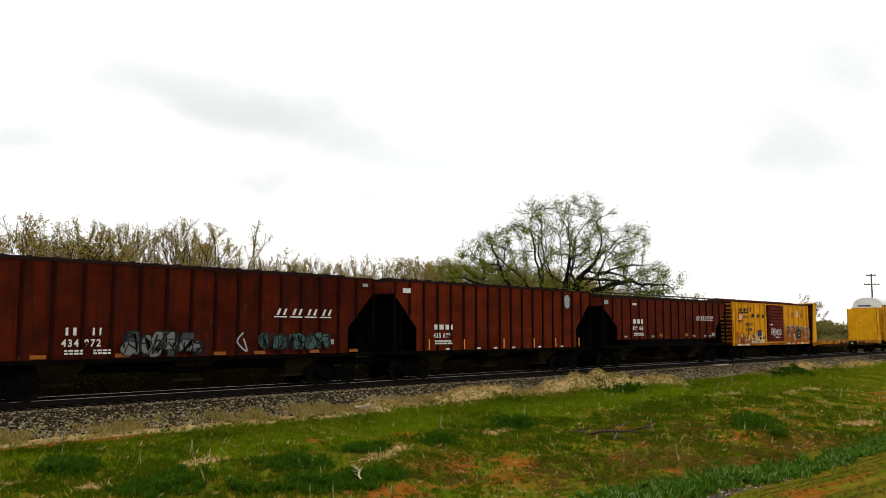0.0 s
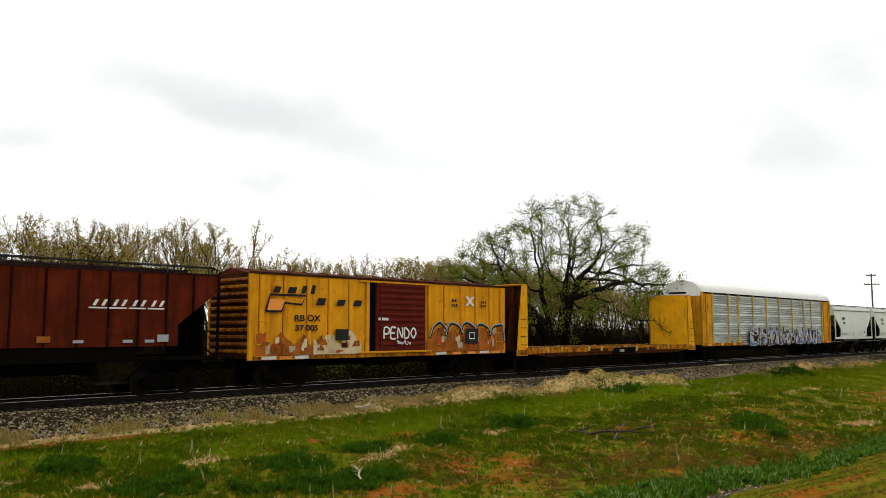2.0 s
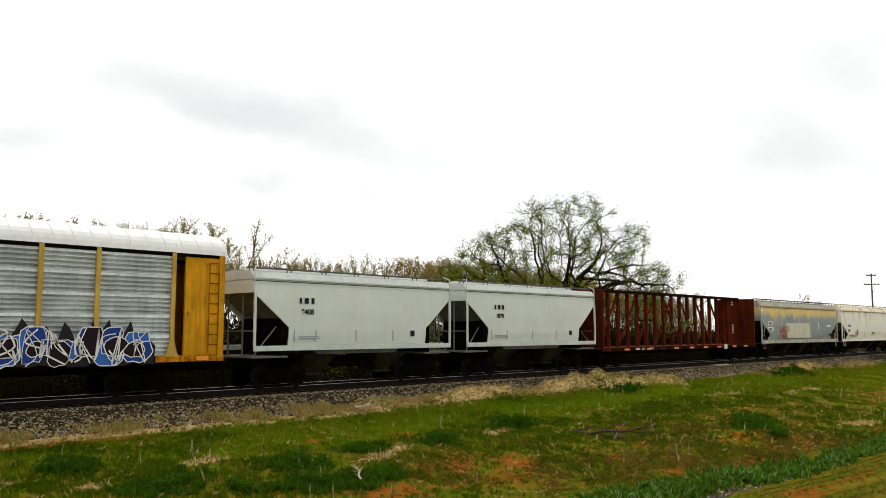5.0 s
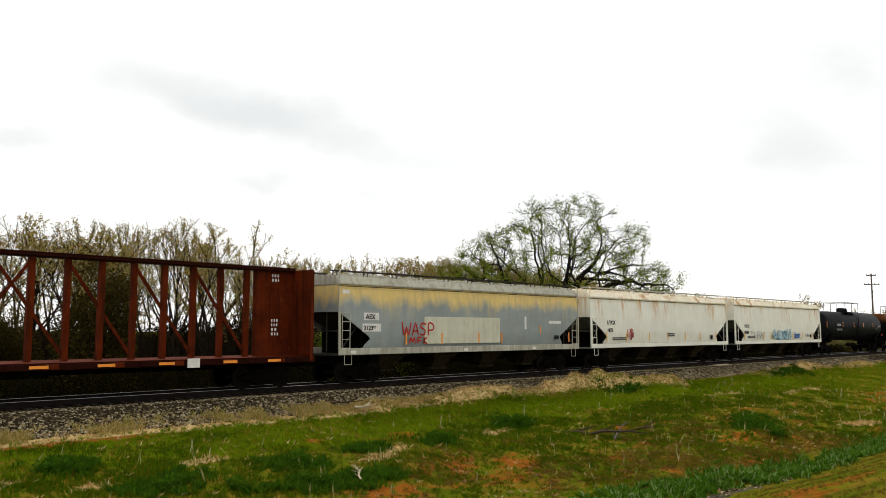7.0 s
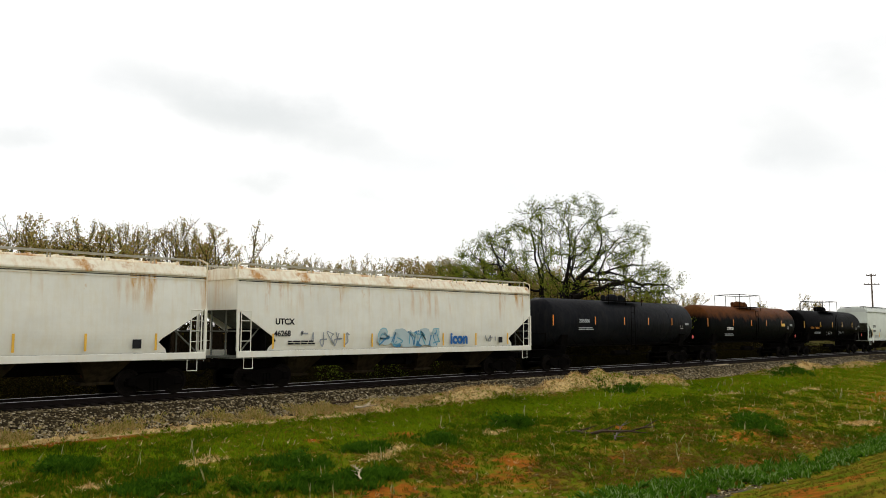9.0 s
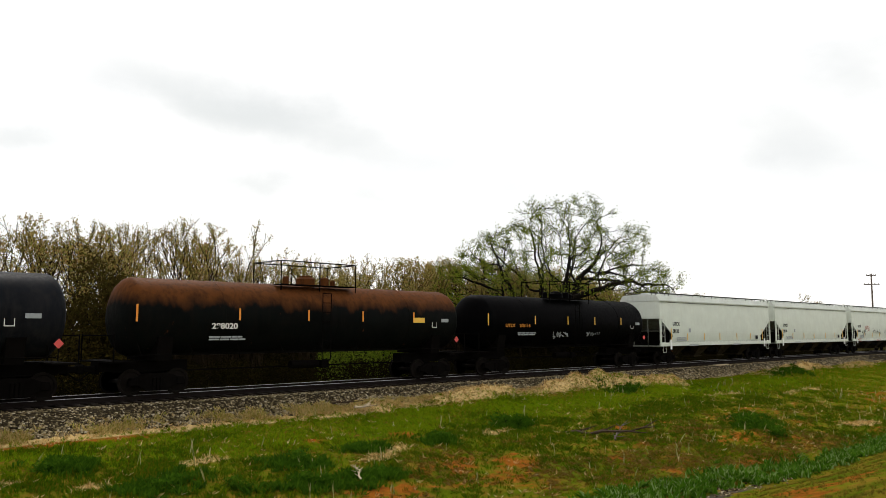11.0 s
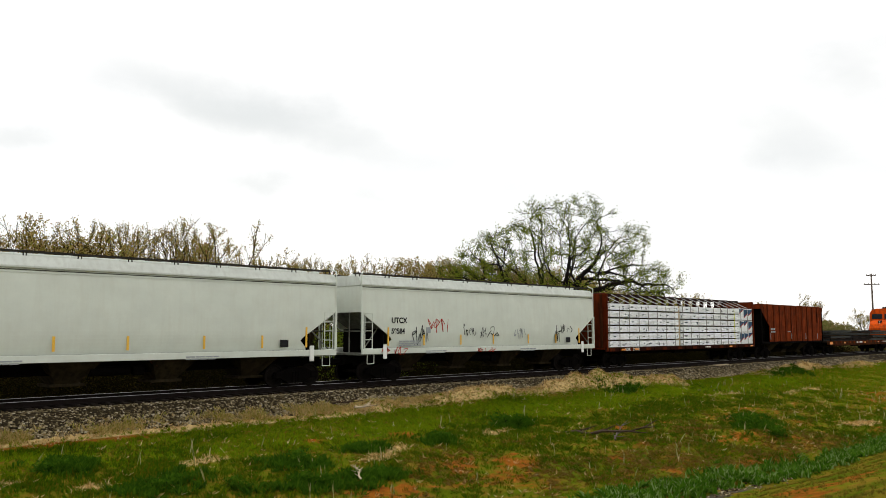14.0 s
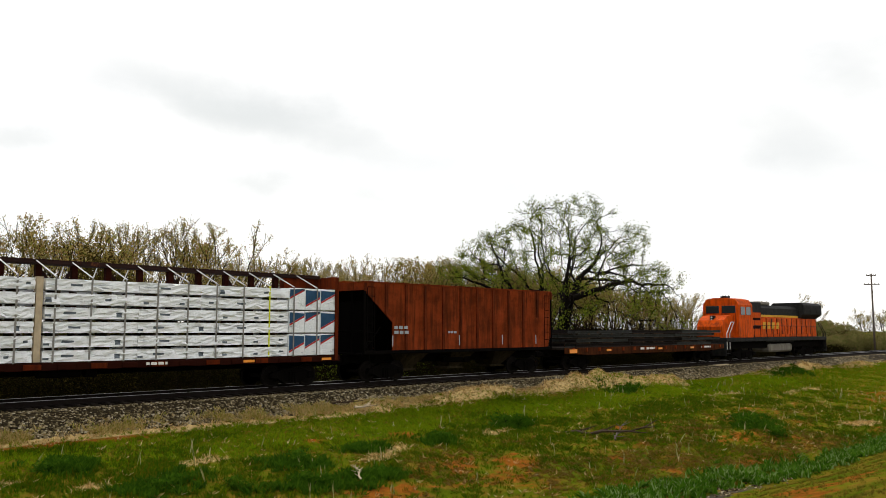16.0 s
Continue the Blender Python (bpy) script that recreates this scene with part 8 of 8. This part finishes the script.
# ---- rusty open hopper ----
def build_rust_hopper():
    # bin and end frames coloured near black for the shaded ends
    car, L = covered_hopper("open_hopper", "rusted red-brown open hopper car with ribbed sides", 374.95, 388.9, "", M["rusthop"], M["rusthop"], M["rustrib"], 12, eave=4.40, top=4.44, crown=4.46,
                            sill=(1.16, 1.32), sillmat=M["under"], notch=(4.05, 1.75, 2.6), rails=False, ladders=True, inner=M["under"], trough=False, bottom=1.32, outlets=3, post_w=0.14, notch_right=(2.0, 0.3, 1.5))
    y = -HW - 0.085
    plates(car, [-5.3, -0.8, 2.55, 5.42], 1.75, 0.06, 0.5, M["letterg"], y)
    bars(car, -5.2, 2.3, 0.9, 0.14, 2, M["letterg"], y, "owner_mark", 5)
    bars(car, -1.6, 2.1, 0.7, 0.1, 1, M["letterg"], y)


build_rust_hopper()


# ---- flat car with steel track panels ----
def build_load_flat():
    car, L = car_root("flat_car", "low rusty flat car loaded with steel track panels", "flat car", 390.2, 410.8)
    h = L / 2
    bm = BM()
    box(bm, -h, h, -HW + 0.06, HW - 0.06, 1.10, 1.24)
    part("deck", bm, M["tie"], car)
    for s in (-1, 1):
        bm = BM()
        prism(bm, [(-h, 1.22), (-h, 0.9), (-h + 2.4, 0.78), (h - 2.4, 0.78), (h, 0.9), (h, 1.22)], "y", *sorted((s * HW, s * (HW - 0.055))))
        sill = part("side_sill", bm, M["darkrust"], car)
        for k in range(15):
            x = -h + 0.8 + k * (L - 1.6) / 14
            bm = BM()
            box(bm, x - 0.08, x + 0.08, *sorted((s * (HW + 0.002), s * (HW + 0.09))), 0.98, 1.2, 0.01)
            part("stake_pocket", bm, M["rusthop"], sill)
    plates(car, [-h + 0.7], 1.02, 0.75, 0.22, M["reflo"], -HW - 0.1)
    plates(car, [-h + 4.5, 0.5, 5.0], 1.04, 0.5, 0.12, M["reflo"], -HW - 0.1)
    bars(car, -1.9, 1.0, 2.0, 0.14, 1, M["letterw"], -HW - 0.01, "owner_mark", 5)
    bars(car, 6.6, 1.0, 1.5, 0.12, 1, M["letterw"], -HW - 0.01, "small_print", 6)
    running_gear(car, L, 2.1)
    load = tagged(new("track_panel_load"), "stacked dark steel rail panels on timber blocks", "steel load")
    TRAIN.append((load, (390.2 + 410.8) / 2))
    r = random.Random(6)
    for p in range(3):
        x0, x1 = -h + 0.9 + p * (L - 1.6) / 3, -h + 0.6 + (p + 1) * (L - 1.6) / 3
        for j in range(4):
            z = 1.26 + j * 0.27
            for y in (-1.38, -0.6, 0.6, 1.38):
                bm = BM()
                xo = r.uniform(-0.9, 0.9)
                prism(bm, [(y - 0.075, z), (y + 0.075, z), (y + 0.02, z + 0.03), (y + 0.02, z + 0.13), (y + 0.04, z + 0.15), (y + 0.04, z + 0.18), (y - 0.04, z + 0.18), (y - 0.04, z + 0.15), (y - 0.02, z + 0.13), (y - 0.02, z + 0.03)], "x", x0 + xo, x1 + xo)
                bar = part("rail_bar", bm, M["pipe"] if r.random() < 0.7 else M["rail"], load)
                bar.matrix_basis = pose(0, 0, r.uniform(-0.02, 0.03), 0, r.uniform(-0.5, 0.5), r.uniform(-0.4, 0.4))
            for k in range(5 if j < 3 else 0):
                bm = BM()
                x = x0 + 0.5 + k * (x1 - x0 - 1.0) / 4
                box(bm, x - 0.07, x + 0.07, -1.46, 1.46, z + 0.18, z + 0.265)
                part("cross_timber", bm, M["stick"] if k % 2 else M["tie"], load)


build_load_flat()


# ---- locomotive ----
def build_locomotive():
    car, L = car_root("diesel_locomotive", "orange and black diesel locomotive with a blunt nose cab", "locomotive", 411.3, 432.8)
    h = L / 2
    O, K, Y = M["orange"], M["locoblack"], M["locoyellow"]
    bm = BM()
    box(bm, -h, h, -1.55, 1.55, 1.36, 1.68, 0.03)
    part("walkway", bm, K, car)
    # nose and cab
    bm = BM()
    prism(bm, [(-h + 0.45, 1.69), (-h + 0.35, 2.55), (-h + 0.7, 3.05), (-h + 1.4, 3.40), (-h + 2.6, 3.5), (-h + 2.6, 1.69)], "y", -1.05, 1.05)
    part("nose", bm, O, car)
    bm = BM()
    prism(bm, [(-1.5, 1.69), (-1.5, 4.3), (-1.2, 4.74), (-0.6, 4.86), (0.6, 4.86), (1.2, 4.74), (1.5, 4.3), (1.5, 1.69)], "x", -h + 2.4, -h + 5.0)
    cab = part("cab", bm, O, car)
    for y0, y1 in ((-1.25, -0.12), (0.12, 1.25)):
        bm = BM()
        box(bm, -h + 2.36, -h + 2.399, y0, y1, 3.62, 4.22, 0.02)
        part("windscreen", bm, M["glass"], cab)
    for s in (-1, 1):
        for x0, x1 in ((-h + 2.75, -h + 3.55), (-h + 3.75, -h + 4.6)):
            bm = BM()
            box(bm, x0, x1, *sorted((s * 1.498, s * 1.525)), 3.48, 4.15, 0.02)
            part("side_window", bm, M["glass"], cab)
    bm = BM()
    box(bm, -h + 0.78, -h + 1.2, -0.16, 0.16, 2.95, 3.42, 0.02)
    part("headlight_box", bm, K, car)
    for z in (3.08, 3.28):
        bm = BM()
        lathe(bm, [(-h + 0.76, 0.07), (-h + 0.80, 0.08)], "x", 12, (0, 0, z))
        part("headlight", bm, M["lens"], car, "round glass headlight")
    # hood
    bm = BM()
    box(bm, -h + 5.0, -h + 7.4, -1.2, 1.2, 1.69, 4.35, 0.05)
    part("electrical_cabinet", bm, O, car)
    bm = BM()
    box(bm, -h + 5.0, -h + 7.4, -1.22, 1.22, 3.7, 4.6, 0.06)
    part("dynamic_brake_hood", bm, K, car)
    bm = BM()
    box(bm, -h + 7.4, h - 4.6, -0.95, 0.95, 1.69, 3.55, 0.04)
    hood = part("engine_hood", bm, O, car)
    bm = BM()
    prism(bm, [(-0.97, 3.56), (-0.97, 4.15), (-0.7, 4.42), (0.7, 4.42), (0.97, 4.15), (0.97, 3.56)], "x", -h + 7.4, h - 4.6)
    part("hood_top", bm, K, car)
    for s in (-1, 1):
        bm = BM()
        box(bm, -h + 7.45, h - 4.65, *sorted((s * 0.972, s * 0.985)), 3.40, 3.58)
        part("yellow_band", bm, Y, car)
    bm = BM()
    box(bm, -h + 8.0, -h + 10.4, -0.75, 0.75, 4.42, 4.72, 0.08)
    part("exhaust_silencer", bm, M["tankgrey"], car)
    bm = BM()
    prism(bm, [(-1.5, 3.72), (-1.5, 4.58), (-1.25, 4.80), (1.25, 4.80), (1.5, 4.58), (1.5, 3.72), (0.98, 3.35), (-0.98, 3.35)], "x", h - 5.4, h - 0.9)
    rad = part("radiator", bm, K, car)
    for s in (-1, 1):
        for k in range(3):
            x0 = h - 5.3 + k * 1.45
            bm = BM()
            for j in range(7):
                z = 3.76 + j * 0.088
                box(bm, x0 + 0.06, x0 + 1.35, *sorted((s * 1.502, s * 1.53)), z, z + 0.045)
            part("louvre", bm, K, rad)
    bm = BM()
    box(bm, h - 4.6, h - 0.9, -0.95, 0.95, 1.69, 3.34, 0.04)
    part("rear_hood", bm, O, car)
    for s in (-1, 1):
        for k in range(10):
            x = -h + 7.9 + k * 1.12
            bm = BM()
            box(bm, x, x + 0.92, *sorted((s * 0.952, s * 0.985)), 1.95, 3.3, 0.01)
            part("hood_door", bm, O, hood)
            bm = BM()
            box(bm, x + 0.94, x + 1.08, *sorted((s * 0.952, s * 0.98)), 1.95, 3.3)
            part("door_gap_strip", bm, K if k % 2 else M["redpost"], hood)
        bm = BM()
        box(bm, -h + 5.3, -h + 7.1, *sorted((s * 1.222, s * 1.25)), 2.4, 2.65)
        box(bm, -h + 5.3, -h + 7.1, *sorted((s * 1.222, s * 1.25)), 3.1, 3.3)
        part("air_intake", bm, M["redpost"], car)
        # emblem blocks on the hood
        for k in range(4):
            bm = BM()
            x = -h + 8.1 + k * 0.95
            prism(bm, [(x, 2.4), (x + 0.55, 2.4), (x + 0.68, 2.95), (x + 0.13, 2.95)], "y", *sorted((s * 0.987, s * 0.995)))
            part("emblem_block", bm, Y, car)
        # handrails
        bm = BM()
        for k in range(13):
            x = -h + 5.2 + k * (L - 6.2) / 12
            rod(bm, (x, s * 1.5, 1.68), (x, s * 1.5, 2.65), 0.022, 5)
        rod(bm, (-h + 5.2, s * 1.5, 2.65), (h - 1.0, s * 1.5, 2.65), 0.022, 5)
        part("handrail", bm, K, car)
        for e, xs in ((-1, -h), (1, h)):
            bm = BM()
            pts = [(xs + (-e) * 0.15, s * 1.5, 0.75), (xs + (-e) * 0.15, s * 1.5, 2.0), (xs + (-e) * 1.15, s * 1.42, 2.9), (xs + (-e) * 1.6, s * 1.40, 2.9)]
            for a, b in zip(pts, pts[1:]):
                rod(bm, a, b, 0.035, 6)
            pts = [(p[0] + (-e) * 0.5, p[1], p[2]) for p in pts[:3]]
            for a, b in zip(pts, pts[1:]):
                rod(bm, a, b, 0.035, 6)
            part("step_rail", bm, M["cable"] if e < 0 else K, car)
            bm = BM()
            for j in range(4):
                box(bm, *sorted((xs + (-e) * 0.08, xs + (-e) * 0.72)), *sorted((s * 1.2, s * 1.53)), 0.45 + j * 0.3, 0.49 + j * 0.3)
            part("step", bm, K, car)
    for e in (-1, 1):
        bm = BM()
        prism(bm, [(-1.5, 1.36), (-1.5, 0.3), (1.5, 0.3), (1.5, 1.36)], "x", *sorted((e * h, e * (h - 0.08))))
        part("pilot", bm, K, car)
        new_part(car, "coupler", GEAR["coupler"]).matrix_basis = pose(e * h, 0, 0, 0, 0, 0 if e > 0 else 180)
        add_truck(car, e * (h - 4.0), 3.9, 3)
    bm = BM()
    box(bm, -2.2, 2.6, -1.4, 1.4, 0.42, 1.12, 0.15)
    part("fuel_tank", bm, M["tankgrey"], car)
    for s in (-1, 1):
        bm = BM()
        rod(bm, (-3.1, s * 1.35, 1.36), (3.0, s * 1.35, 1.36), 0.10, 8)
        part("air_reservoir", bm, K, car)
    bm = BM()
    box(bm, -h + 0.6, h - 0.6, -1.15, 1.15, 0.80, 1.355)
    part("underframe", bm, M["under"], car)
    bm = BM()
    for x, y in ((-h + 3.2, 0), (-h + 3.2, 0.2), (-h + 3.4, -0.2)):
        lathe(bm, [(x - 0.25, 0.04), (x, 0.05), (x + 0.15, 0.12)], "x", 8, (0, y, 4.98))
    box(bm, -h + 3.0, -h + 3.6, -0.25, 0.25, 4.86, 4.95)
    part("air_horn", bm, K, car)


M["lens"] = plain("lamp_lens", (0.75, 0.75, 0.7), 0.15, 0, 0.05)
build_locomotive()


# ---- movement: the whole train rolls along the track ----
def rolled(t):
    u = (t - 8) / 8
    return 22.144 * t - 0.746 * u ** 2 - 1.979 * u ** 3


def motions():
    for thing, centre in TRAIN:
        walk(thing, [(t, pose(centre - rolled(t), 0, LIFT)) for t in range(17)])


motions()
